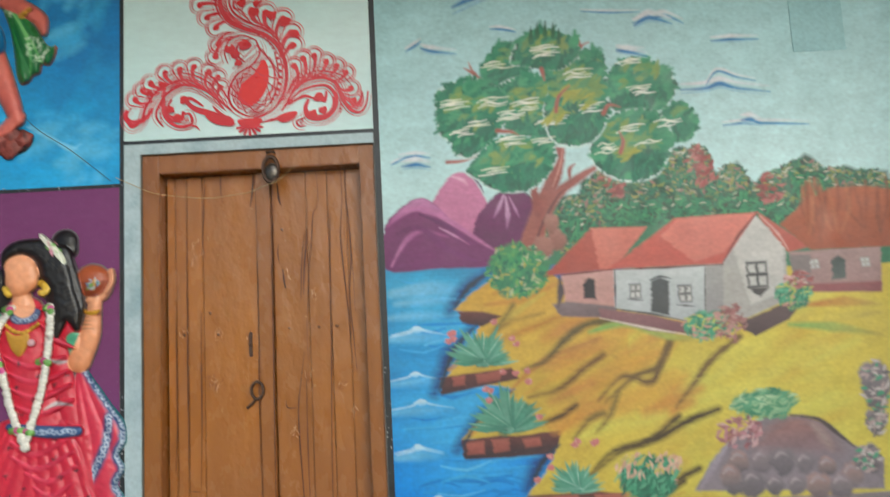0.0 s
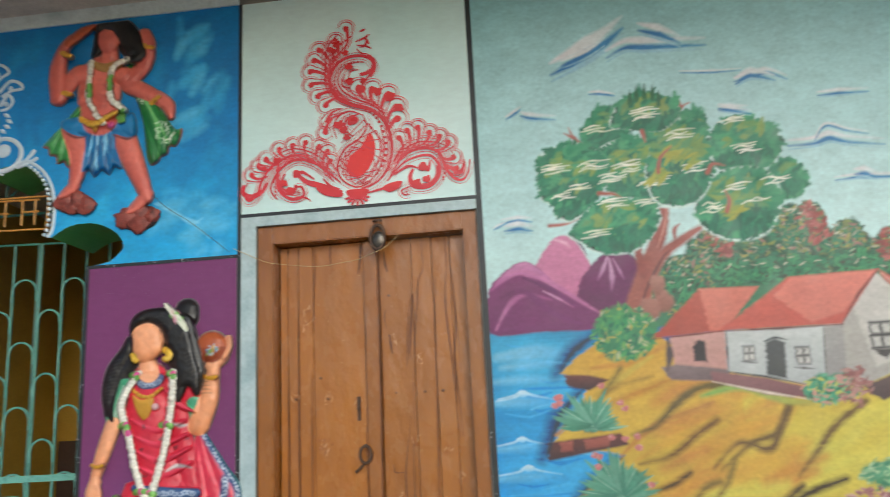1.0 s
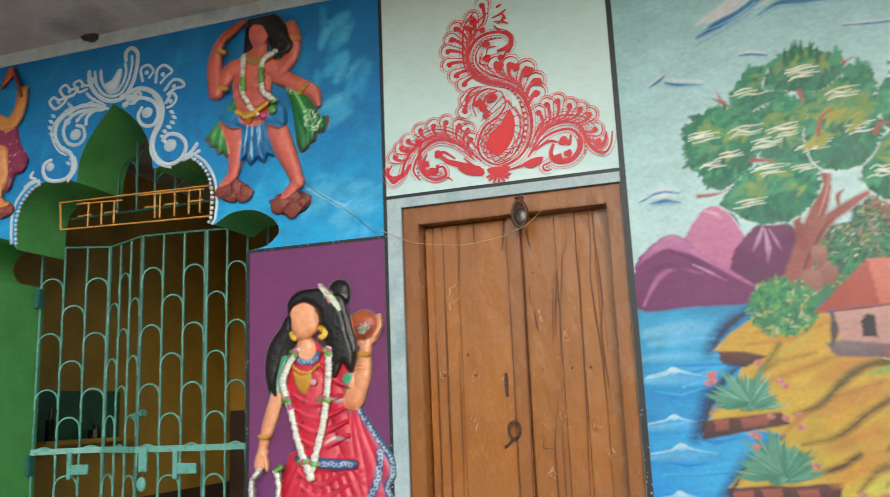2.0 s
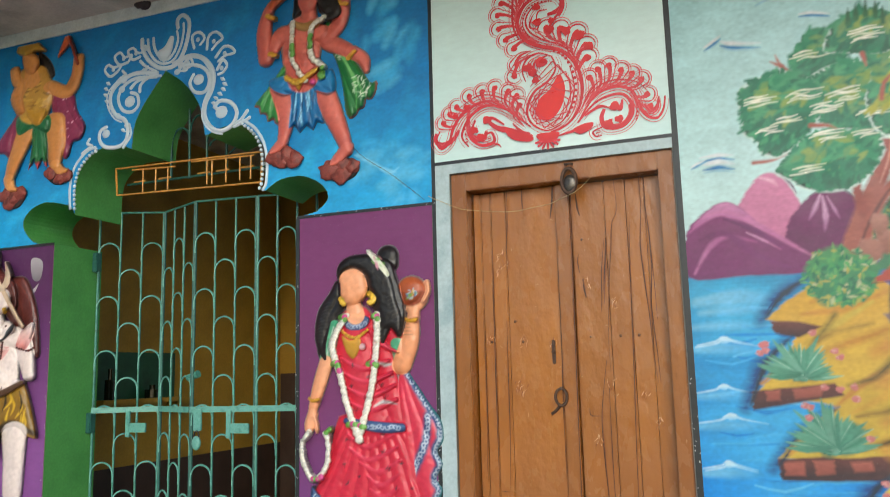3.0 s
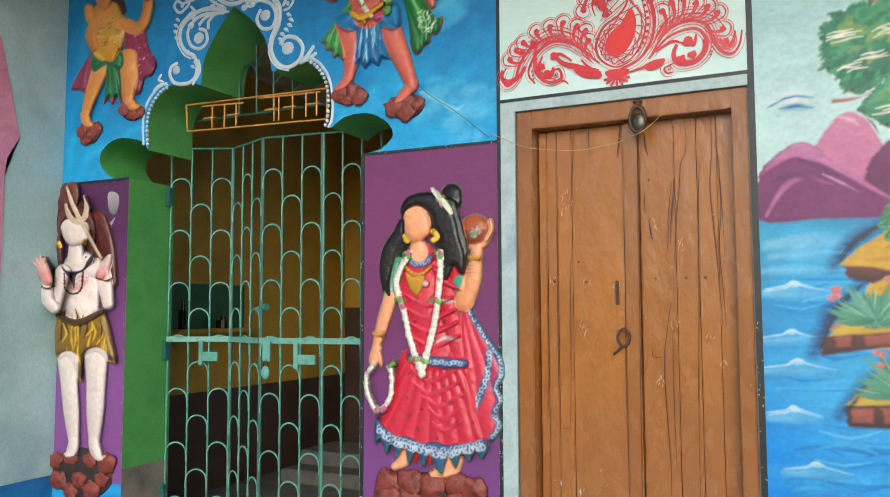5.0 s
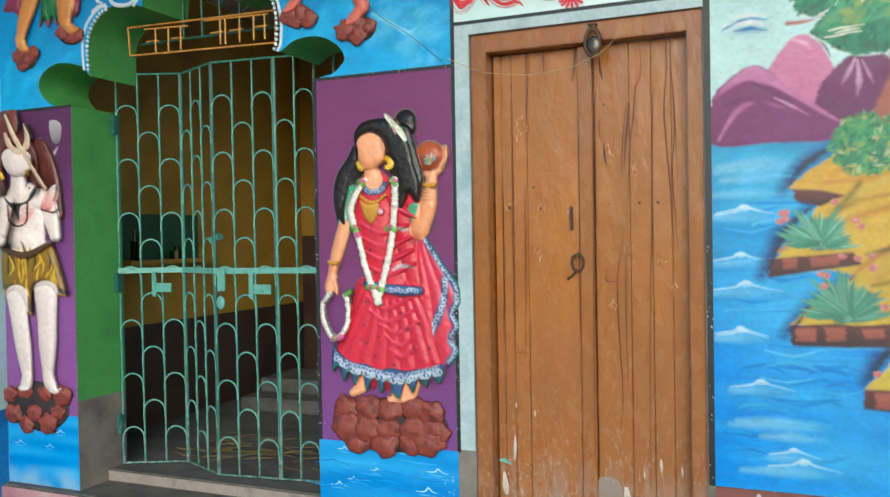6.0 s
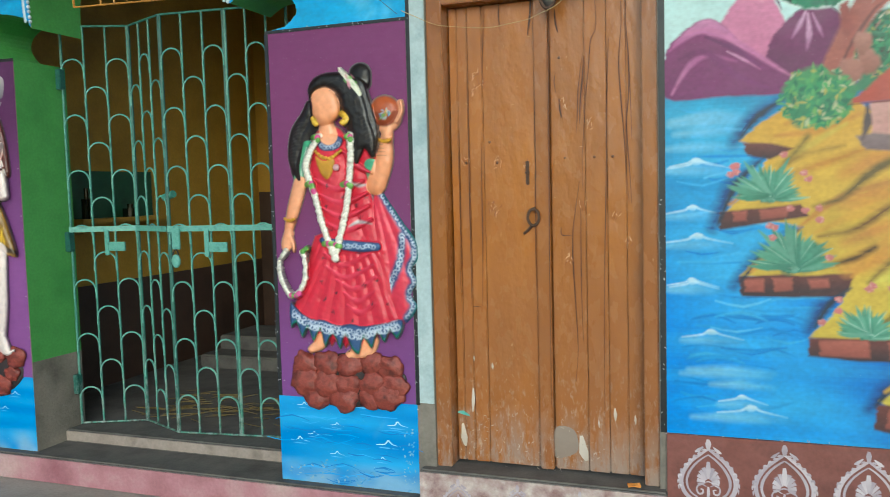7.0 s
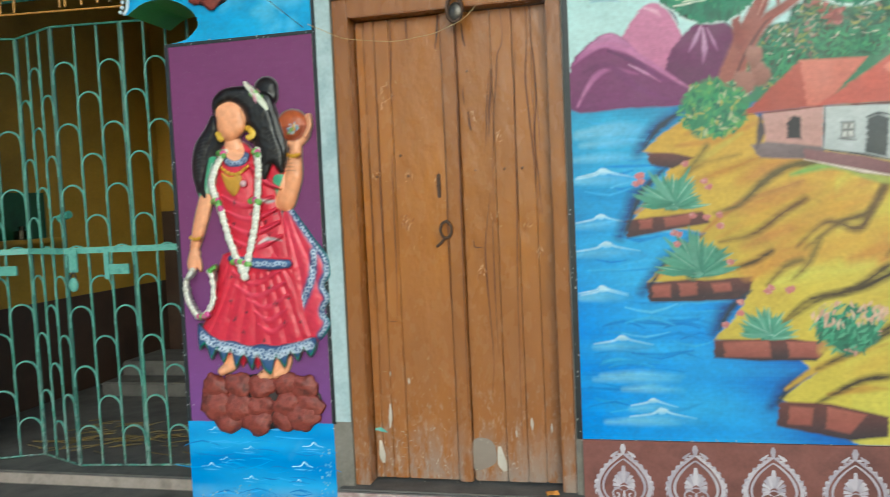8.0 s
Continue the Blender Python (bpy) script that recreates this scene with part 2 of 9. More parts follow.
class Paint:
    """Layers of paint on a wall in the plane y = depth: outlines, brush strokes and dabs, each with its pigment."""

    def __init__(self, depth=-0.004, seed=1):
        self.v, self.f, self.c, self.y = [], [], [], depth
        self.rnd = random.Random(seed)

    def up(self, d=0.0003):
        self.y -= d * 0.12
        return self

    def add(self, pts, faces, cols):
        k = len(self.v)
        self.v += [(x, self.y, z) for x, z in pts]
        self.c += cols
        self.f += [tuple(k + i for i in f) for f in faces]

    def poly(self, pts, col, low=None, smooth=0, edge=0.0):
        if smooth:
            pts = spline(pts, smooth, True)
        if edge:
            pts = [(x + self.rnd.uniform(-edge, edge), z + self.rnd.uniform(-edge, edge)) for x, z in pts]
        tris = geometry.tessellate_polygon([[Vector((x, z, 0)) for x, z in pts]])
        zs = [p[1] for p in pts]
        a, b = max(zs), min(zs)
        c0, c1 = lin(col), lin(low or col)
        self.add(pts, tris, [mix(c0, c1, (a - z) / max(a - b, 1e-6)) for _, z in pts])
        self.up()

    def grid(self, x0, x1, z0, z1, nx, nz, func):
        pts = [(x0 + (x1 - x0) * i / nx, z0 + (z1 - z0) * j / nz) for j in range(nz + 1) for i in range(nx + 1)]
        fs = [(j * (nx + 1) + i, j * (nx + 1) + i + 1, (j + 1) * (nx + 1) + i + 1, (j + 1) * (nx + 1) + i)
              for j in range(nz) for i in range(nx)]
        self.add(pts, fs, [func(x, z) for x, z in pts])
        self.up()

    def blob(self, cx, cz, rx, rz, col, low=None, rough=0.12, n=26):
        ph = [self.rnd.uniform(0, 6.28) for _ in range(3)]
        pts = []
        for i in range(n):
            a = 2 * math.pi * i / n
            r = 1 + rough * (math.sin(3 * a + ph[0]) + 0.7 * math.sin(5 * a + ph[1]) + 0.6 * math.sin(9 * a + ph[2])) / 1.6
            pts.append((cx + rx * r * math.cos(a), cz + rz * r * math.sin(a)))
        c0, c1 = lin(col), lin(low or col)
        cols = [mix(c0, c1, min(1, max(0, 0.5 - (z - cz) / (2 * rz)))) for _, z in pts]
        self.add([(cx, cz)] + pts, [(0, i + 1, (i + 1) % n + 1) for i in range(n)], [mix(c0, c1, 0.5)] + cols)
        self.up(0.0002)

    def stroke(self, pts, w, col, end=None, taper=(0.25, 1.0, 0.15), smooth=6, lift=True):
        ps = spline(pts, smooth) if smooth else pts
        k = len(ps) - 1
        v, cols, fs = [], [], []
        c0, c1 = (lin(c) if isinstance(c, str) else c for c in (col, end or col))
        for i, p in enumerate(ps):
            a, b = ps[max(i - 1, 0)], ps[min(i + 1, k)]
            dx, dz = b[0] - a[0], b[1] - a[1]
            m = math.hypot(dx, dz) or 1
            u = i / k
            h = taper[0] + (taper[1] - taper[0]) * u * 2 if u < 0.5 else taper[1] + (taper[2] - taper[1]) * (u * 2 - 1)
            ox, oz = -dz / m * w * h / 2, dx / m * w * h / 2
            v += [(p[0] + ox, p[1] + oz), (p[0] - ox, p[1] - oz)]
            cols += [mix(c0, c1, u)] * 2
            if i:
                fs.append((2 * i - 2, 2 * i - 1, 2 * i + 1, 2 * i))
        self.add(v, fs, cols)
        if lift:
            self.up(0.00008)

    def dabs(self, n, cx, cz, rx, rz, length, width, angle, cols, spread=0.5, inside=None):
        """Short brush marks scattered over an ellipse."""
        R = self.rnd
        top = self.y
        for _ in range(n):
            a, r = R.uniform(0, 6.283), math.sqrt(R.random())
            x, z = cx + rx * r * math.cos(a), cz + rz * r * math.sin(a)
            if inside and not inside(x, z):
                continue
            t = angle + R.uniform(-spread, spread)
            s = length * R.uniform(0.5, 1.2) / 2
            bend = R.uniform(-0.3, 0.3) * s
            self.y = top - R.uniform(0, 0.00006)
            self.stroke([(x - s * math.cos(t), z - s * math.sin(t)), (x - bend * math.sin(t), z + bend * math.cos(t)),
                         (x + s * math.cos(t), z + s * math.sin(t))], width * R.uniform(0.6, 1.2),
                        R.choice(cols), smooth=2, taper=(0.4, 1, 0.3), lift=False)
        self.y = top - 0.00007

    def make(self, name, parent, material=None, label=""):
        mesh = bpy.data.meshes.new(name)
        mesh.from_pydata(self.v, [], self.f)
        att = mesh.color_attributes.new("paint", "FLOAT_COLOR", "POINT")
        att.data.foreach_set("color", [q for c in self.c for q in (*c, 1.0)])
        return link_mesh(name, mesh, material or PAINT, parent, label)


class Fresco(Paint):
    """A mural painted wet in wet: soft brush marks laid on one fine grid of pigment, then cut into its painted motifs."""
    STEP = 0.004

    def __init__(self, x0, x1, z0, z1, seed=1):
        self.y, self.rnd = 0, random.Random(seed)
        self.x0, self.z0 = x0, z0
        self.w, self.h = int((x1 - x0) / self.STEP) + 1, int((z1 - z0) / self.STEP) + 1
        self.sx, self.sz = (x1 - x0) / (self.w - 1), (z1 - z0) / (self.h - 1)
        self.pig = np.ones((self.h, self.w, 3))
        self.mark = np.zeros((self.h, self.w), int)
        self.names = []
        g = np.random.RandomState(seed)
        self.bristle = self.blurred(g.normal(size=(self.h, self.w)), 5, 1)
        self.xs = x0 + self.sx * np.arange(self.w)
        self.zs = z0 + self.sz * np.arange(self.h)

    @staticmethod
    def blurred(a, nx, nz):
        for axis, n in ((1, nx), (0, nz)):
            for k in range(n):
                a = (a + np.roll(a, 1 + k // 2, axis) + np.roll(a, -1 - k // 2, axis)) / 3
        return a / a.std()

    def window(self, x0, x1, z0, z1):
        i0, i1 = max(0, int((x0 - self.x0) / self.sx)), min(self.w, int((x1 - self.x0) / self.sx) + 2)
        j0, j1 = max(0, int((z0 - self.z0) / self.sz)), min(self.h, int((z1 - self.z0) / self.sz) + 2)
        return (i0, i1, j0, j1) if i1 > i0 and j1 > j0 else None

    def lay(self, win, alpha, colour):
        i0, i1, j0, j1 = win
        b = self.bristle[j0:j1, i0:i1]
        alpha = np.clip(np.where(alpha > 0.9, alpha * 1.02, alpha * (1 + 0.12 * b)), 0, 1)[..., None]
        self.pig[j0:j1, i0:i1] = self.pig[j0:j1, i0:i1] * (1 - alpha) + colour * alpha
        self.mark[j0:j1, i0:i1][alpha[..., 0] > 0.5] = len(self.names)

    def up(self, d=0):
        return self

    def grid(self, x0, x1, z0, z1, nx, nz, func):
        win = self.window(x0, x1, z0, z1)
        i0, i1, j0, j1 = win
        c = np.array([[func(x, z) for x in self.xs[i0:i1:4]] for z in self.zs[j0:j1:4]])
        c = np.repeat(np.repeat(c, 4, 0), 4, 1)[:j1 - j0, :i1 - i0]
        self.lay(win, np.ones(c.shape[:2]) * 1.4, c)

    def poly(self, pts, col, low=None, smooth=0, edge=0.0, soft=0.011):
        if smooth:
            pts = spline(pts, smooth, True)
        P = np.array(pts)
        win = self.window(P[:, 0].min() - soft, P[:, 0].max() + soft, P[:, 1].min() - soft, P[:, 1].max() + soft)
        if not win:
            return
        i0, i1, j0, j1 = win
        X, Z = np.meshgrid(self.xs[i0:i1], self.zs[j0:j1])
        X = X + 0.0015 * self.bristle[j0:j1, i0:i1]
        inside, dist = np.zeros(X.shape, bool), np.full(X.shape, 9.0)
        for (ax, az), (bx, bz) in zip(P, np.roll(P, -1, 0)):
            if az != bz:
                inside ^= ((az > Z) != (bz > Z)) & (X < (bx - ax) * (Z - az) / (bz - az) + ax)
            l2 = (bx - ax) ** 2 + (bz - az) ** 2 or 1e-9
            t = np.clip(((X - ax) * (bx - ax) + (Z - az) * (bz - az)) / l2, 0, 1)
            dist = np.minimum(dist, np.hypot(X - ax - t * (bx - ax), Z - az - t * (bz - az)))
        sd = np.where(inside, -dist, dist)
        a, b = P[:, 1].max(), P[:, 1].min()
        u = np.clip((a - Z) / max(a - b, 1e-6), 0, 1)[..., None]
        self.lay(win, np.clip(0.5 - sd / soft, 0, 1), np.array(lin(col)) * (1 - u) + np.array(lin(low or col)) * u)

    def blob(self, cx, cz, rx, rz, col, low=None, rough=0.12, n=26):
        ph = [self.rnd.uniform(0, 6.28) for _ in range(3)]
        pts = []
        for i in range(n):
            a = 2 * math.pi * i / n
            r = 1 + rough * (math.sin(3 * a + ph[0]) + 0.7 * math.sin(5 * a + ph[1]) + 0.6 * math.sin(9 * a + ph[2])) / 1.6
            pts.append((cx + rx * r * math.cos(a), cz + rz * r * math.sin(a)))
        self.poly(pts, col, low, soft=min(0.02, 0.25 * min(rx, rz) + 0.004))

    def stroke(self, pts, w, col, end=None, taper=(0.25, 1.0, 0.15), smooth=6, lift=True, soft=None):
        P = np.array(spline(pts, smooth) if smooth else pts)
        m = max(w, 0.01)
        win = self.window(P[:, 0].min() - m, P[:, 0].max() + m, P[:, 1].min() - m, P[:, 1].max() + m)
        if not win:
            return
        i0, i1, j0, j1 = win
        X, Z = np.meshgrid(self.xs[i0:i1], self.zs[j0:j1])
        k = len(P) - 1
        best, bu = np.full(X.shape, 9.0), np.zeros(X.shape)
        for s in range(k):
            (ax, az), (bx, bz) = P[s], P[s + 1]
            l2 = (bx - ax) ** 2 + (bz - az) ** 2 or 1e-9
            t = np.clip(((X - ax) * (bx - ax) + (Z - az) * (bz - az)) / l2, 0, 1)
            u = (s + t) / k
            h = np.where(u < 0.5, taper[0] + (taper[1] - taper[0]) * u * 2, taper[1] + (taper[2] - taper[1]) * (u * 2 - 1))
            sd = np.hypot(X - ax - t * (bx - ax), Z - az - t * (bz - az)) - h * w / 2
            near = sd < best
            best, bu = np.where(near, sd, best), np.where(near, u, bu)
        c0, c1 = (np.array(lin(c) if isinstance(c, str) else c) for c in (col, end or col))
        soft = soft or min(0.016, 0.005 + 0.3 * w)
        self.lay(win, np.clip(0.5 - best / soft, 0, 1) * min(1.0, 0.35 + w / 0.012), c0 * (1 - bu[..., None]) + c1 * bu[..., None])

    def build(self, parent, material, y, tone=1.0):
        """One mesh for each painted motif, cut from the grid where that motif lies on top."""
        n = self.blurred(np.random.RandomState(5).normal(size=self.mark.shape), 8, 6)
        f = self.blurred(np.random.RandomState(6).normal(size=self.mark.shape), 2, 1)
        pig = np.clip(tone * self.pig * (1 + 0.03 * n + 0.035 * f)[..., None], 0.003, 0.9)
        idx = np.arange(self.h * self.w).reshape(self.h, self.w)
        cell = self.mark[:-1, :-1]
        quads = np.stack([idx[:-1, :-1], idx[:-1, 1:], idx[1:, 1:], idx[1:, :-1]], -1)
        X, Z = np.meshgrid(self.xs, self.zs)
        flat = np.stack([X.ravel(), np.full(X.size, y), Z.ravel()], -1)
        for k, (name, label) in enumerate(self.names):
            q = quads[cell == k]
            if not len(q):
                continue
            used, inv = np.unique(q, return_inverse=True)
            mesh = bpy.data.meshes.new(name)
            mesh.from_pydata(flat[used].tolist(), [], inv.reshape(-1, 4).tolist())
            att = mesh.color_attributes.new("paint", "FLOAT_COLOR", "POINT")
            rgba = np.ones((len(used), 4))
            rgba[:, :3] = pig.reshape(-1, 3)[used]
            att.data.foreach_set("color", rgba.ravel())
            link_mesh(name, mesh, material, parent, label)


class Bas(Fresco):
    """A moulded and painted bas-relief: every form adds height and pigment to one fine sheet that closes against the wall."""
    STEP = 0.003

    def open_sheet(self, wide=1.0):
        self.high, self.wide = np.zeros((self.h, self.w)), wide
        self.names.append(("backing", ""))
        self.pig[:] = 0.2
        return self

    def area(self, P, m):
        return self.window(P[:, 0].min() - m * self.wide, P[:, 0].max() + m * self.wide, P[:, 1].min() - m, P[:, 1].max() + m)

    def raise_to(self, win, mask, height):
        i0, i1, j0, j1 = win
        H = self.high[j0:j1, i0:i1]
        self.high[j0:j1, i0:i1] = np.where(mask, np.maximum(H, height), H)

    def limb(self, pts, radii, h, col, low=None, base=0.0, smooth=5):
        """A rounded, tapering form."""
        full = np.array(spline([(p[0], p[1], r) for p, r in zip(pts, radii)], smooth) if len(pts) > 1 else [(*pts[0], radii[0])] * 2)
        win = self.area(full[:, :2], full[:, 2].max() + 0.01)
        if not win:
            return
        i0, i1, j0, j1 = win
        X, Z = np.meshgrid(self.xs[i0:i1], self.zs[j0:j1])
        best, bu = np.full(X.shape, 9.0), np.zeros(X.shape)
        k = len(full) - 1
        for s in range(k):
            (ax, az, ar), (bx, bz, br) = full[s], full[s + 1]
            gx, gz = (bx - ax) / self.wide, bz - az
            l2 = gx * gx + gz * gz or 1e-9
            px, pz = (X - ax) / self.wide, Z - az
            t = np.clip((px * gx + pz * gz) / l2, 0, 1)
            q = np.hypot(px - t * gx, pz - t * gz) / (ar + (br - ar) * t)
            near = q < best
            best, bu = np.where(near, q, best), np.where(near, (s + t) / k, bu)
        u = bu[..., None]
        self.lay(win, np.clip((1 - best) * 7, 0, 1), np.array(lin(col)) * (1 - u) + np.array(lin(low or col)) * u)
        self.raise_to(win, best < 1, base + h * np.sqrt(np.clip(1 - best ** 2, 0, 1)))

    def ball(self, at, rx, rz, h, col, low=None, base=0.0):
        self.limb([(at[0], at[1] + max(0, rz - rx)), (at[0], at[1] - max(0, rz - rx))], [rx, rx], h, col, low, base)

    def shape(self, pts, col, low=None, h=0.03, edge=0.04, base=0.0, smooth=4, pleat=None):
        """A cut-out form with rounded edges; pleat = (pivot, folds per radian, depth)."""
        P = np.array(spline(pts, smooth, True) if smooth else pts)
        win = self.area(P, 0.01)
        i0, i1, j0, j1 = win
        X, Z = np.meshgrid(self.xs[i0:i1], self.zs[j0:j1])
        inside, dist = np.zeros(X.shape, bool), np.full(X.shape, 9.0)
        for (ax, az), (bx, bz) in zip(P, np.roll(P, -1, 0)):
            if az != bz:
                inside ^= ((az > Z) != (bz > Z)) & (X < (bx - ax) * (Z - az) / (bz - az) + ax)
            gx, gz = (bx - ax) / self.wide, bz - az
            l2 = gx * gx + gz * gz or 1e-9
            px, pz = (X - ax) / self.wide, Z - az
            t = np.clip((px * gx + pz * gz) / l2, 0, 1)
            dist = np.minimum(dist, np.hypot(px - t * gx, pz - t * gz))
        r = np.clip(dist / edge, 0, 1)
        height = base + h * np.sqrt(1 - (1 - r) ** 2)
        if pleat:
            (px, pz), n, d = pleat
            ang = np.arctan2((X - px) / self.wide, pz - Z + 0.05)
            far = np.clip(np.hypot((X - px) / self.wide, Z - pz) / 0.3, 0.2, 1)
            height = height + d * far * np.abs(np.sin(n * ang + 0.6 * np.sin(9 * Z))) * np.clip(r * 2, 0, 1)
        u = np.clip((P[:, 1].max() - Z) / np.ptp(P[:, 1]), 0, 1)[..., None]
        self.lay(win, np.where(inside, np.clip(dist / 0.004, 0.4, 1), 0), np.array(lin(col)) * (1 - u) + np.array(lin(low or col)) * u)
        self.raise_to(win, inside, height)

    def chain(self, pts, r, cols, h=0.016, gap=1.1, most=0.08):
        """Beads or blossoms strung along a line, on top of what lies there."""
        last, k = None, 0
        for p in spline(pts, 30):
            if last is None or math.hypot((p[0] - last[0]) / self.wide, p[1] - last[1]) > r * gap:
                i, j = int((p[0] - self.x0) / self.sx), int((p[1] - self.z0) / self.sz)
                b = self.high[min(max(j, 0), self.h - 1), min(max(i, 0), self.w - 1)]
                o = self.rnd.uniform(-0.2, 0.2) * r
                self.limb([(p[0] + o, p[1] + o)], [r * self.rnd.uniform(0.85, 1.15)], h, cols[k % len(cols)], base=max(0.0, min(b, most)) - 0.002 * (k % 2))
                last, k = p, k + 1

    def curls(self, pts, n, r, col, width=0.006):
        """Small painted scrolls along a border."""
        ps = spline(pts, 24)
        for i in range(n):
            x, z = ps[int((i + 0.5) / n * (len(ps) - 1))]
            a = self.rnd.uniform(0, 6.28)
            self.stroke([(x + r * f * math.cos(a + t) * self.wide, z + r * f * math.sin(a + t)) for t, f in ((0, 1.1), (1.2, 1), (2.5, 0.85), (3.8, 0.6), (5, 0.3))], width, col, smooth=3, taper=(0.6, 1, 0.6))

    def finish(self, name, label):
        n = self.blurred(np.random.RandomState(8).normal(size=self.mark.shape), 3, 3)
        keep = self.high > 0.0005
        H = 0.68 * self.high
        for _ in range(2):
            H = (H * 2 + np.roll(H, 1, 0) + np.roll(H, -1, 0) + np.roll(H, 1, 1) + np.roll(H, -1, 1)) / 6
        H = H + 0.0005 * n * keep
        pig = np.clip(self.pig * (1 + 0.03 * n)[..., None], 0.003, 0.9)
        cell = keep[:-1, :-1] | keep[1:, :-1] | keep[:-1, 1:] | keep[1:, 1:]
        idx = np.arange(self.h * self.w).reshape(self.h, self.w)
        q = np.stack([idx[:-1, :-1], idx[:-1, 1:], idx[1:, 1:], idx[1:, :-1]], -1)[cell]
        used, inv = np.unique(q, return_inverse=True)
        X, Z = np.meshgrid(self.xs, self.zs)
        Y = -0.0035 - np.where(keep, H, 0)
        # raised points slide towards the camera so the forms line up in its view
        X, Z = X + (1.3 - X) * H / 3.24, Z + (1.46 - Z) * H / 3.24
        P = np.stack([X.ravel(), Y.ravel(), Z.ravel()], -1)[used]
        rgba = np.ones((len(used), 4))
        near = np.where(keep[..., None], pig, np.nan)
        for ax, s in ((0, 1), (0, -1), (1, 1), (1, -1), (0, 1), (1, 1)):
            near = np.where(np.isnan(near), np.roll(near, s, ax), near)
        rgba[:, :3] = np.nan_to_num(near, nan=0.1).reshape(-1, 3)[used]
        mesh = bpy.data.meshes.new(name)
        mesh.from_pydata(P.tolist(), [], inv.reshape(-1, 4).tolist())
        mesh.polygons.foreach_set("use_smooth", [True] * len(mesh.polygons))
        att = mesh.color_attributes.new("paint", "FLOAT_COLOR", "POINT")
        att.data.foreach_set("color", rgba.ravel())
        return tagged(link_mesh(name, mesh, FIGURE), label, "relief statue")


class Relief:
    """A moulded plaster figure: tapered limbs, draped cloth and beads, painted, all one mesh."""

    def __init__(self, wide=1.0):
        self.v, self.f, self.c, self.wide = [], [], [], wide

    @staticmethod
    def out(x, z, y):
        """The middle of a form that stands y before the wall, slid towards the camera to fit its view."""
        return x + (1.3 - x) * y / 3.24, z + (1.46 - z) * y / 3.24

    def limb(self, pts, radii, y, col, low=None, flat=0.8, smooth=4, n=10, wave=0.0):
        """A tapered round form through points on the wall; y: its middle's distance before the wall (one or a list)."""
        y *= 0.7
        ys = [y] * len(pts)
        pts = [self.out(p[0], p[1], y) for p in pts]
        full = spline([(p[0], p[1], yy, r) for p, yy, r in zip(pts, ys, radii)], smooth)
        for end, nxt, grow in ((full[0], full[1], lambda q: full.insert(0, q)), (full[-1], full[-2], full.append)):
            dx, dz = end[0] - nxt[0], end[1] - nxt[1]
            m = math.hypot(dx, dz) or 1
            for k, q in ((0.35, 0.9), (0.65, 0.66), (0.82, 0.25)):
                grow((end[0] + dx / m * end[3] * k, end[1] + dz / m * end[3] * k, end[2], end[3] * q))
        c0, c1 = lin(col), lin(low or col)
        k0 = len(self.v)
        m = len(full) - 1
        for i, (x, z, yy, r) in enumerate(full):
            a, b = full[max(i - 1, 0)], full[min(i + 1, m)]
            d = Vector((b[0] - a[0], 0, b[1] - a[1]))
            d = d.normalized() if d.length > 1e-6 else Vector((0, 0, 1))
            s = Vector((d.z * self.wide, 0, -d.x))
            r = max(r, 0.001) * (1 + wave * math.sin(i * 2.2))
            for k in range(n):
                t = 2 * math.pi * k / n
                p = Vector((x, -yy, z)) + s * (r * math.cos(t)) + Vector((0, -1, 0)) * (r * flat * math.sin(t))
                self.v.append(tuple(p))
                self.c.append(mix(c0, c1, i / m))
        for i in range(m):
            for k in range(n):
                self.f.append((k0 + i * n + k, k0 + i * n + (k + 1) % n, k0 + (i + 1) * n + (k + 1) % n, k0 + (i + 1) * n + k))
        self.f.append(tuple(k0 + k for k in range(n))[::-1])
        self.f.append(tuple(k0 + m * n + k for k in range(n)))

    def ball(self, x, z, rx, rz, y, ry, col, low=None, lumps=0.0, turn=0.0, n=14, m=10):
        c0, c1 = lin(col), lin(low or col)
        y *= 0.7
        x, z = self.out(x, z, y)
        k0 = len(self.v)
        rx *= self.wide
        ct, st = math.cos(turn), math.sin(turn)
        for j in range(m + 1):
            b = math.pi * j / m
            for i in range(n):
                a = 2 * math.pi * i / n
                g = 1 + lumps * noise.noise(Vector((x * 9 + 3 * math.cos(a) * math.sin(b), z * 9 + 3 * math.cos(b), 3 * math.sin(a) * math.sin(b))))
                px, pz = rx * g * math.sin(b) * math.cos(a), rz * g * math.cos(b)
                self.v.append((x + px * ct - pz * st, -y - ry * g * math.sin(b) * math.sin(a), z + px * st + pz * ct))
                self.c.append(mix(c0, c1, j / m))
        for j in range(m):
            for i in range(n):
                self.f.append((k0 + j * n + i, k0 + j * n + (i + 1) % n, k0 + (j + 1) * n + (i + 1) % n, k0 + (j + 1) * n + i))

    def beads(self, pts, r, y, cols, gap=1.4, lumps=0.25):
        ps = spline(pts, 24)
        last = None
        k = 0
        for p in ps:
            if last is None or math.hypot(p[0] - last[0], p[1] - last[1]) > r * gap:
                self.ball(p[0], p[1], r, r, y, r, cols[k % len(cols)], lumps=lumps, n=7, m=5)
                last = p
                k += 1

    def make(self, name, label, category="relief statue", material=None, group=""):
        mesh = bpy.data.meshes.new(name)
        mesh.from_pydata(self.v, [], self.f)
        att = mesh.color_attributes.new("paint", "FLOAT_COLOR", "POINT")
        att.data.foreach_set("color", [q for c in self.c for q in (*c, 1.0)])
        mesh.polygons.foreach_set("use_smooth", [True] * len(mesh.polygons))
        ob = link_mesh(name, mesh, material or FIGURE)
        return tagged(ob, label, category, group)


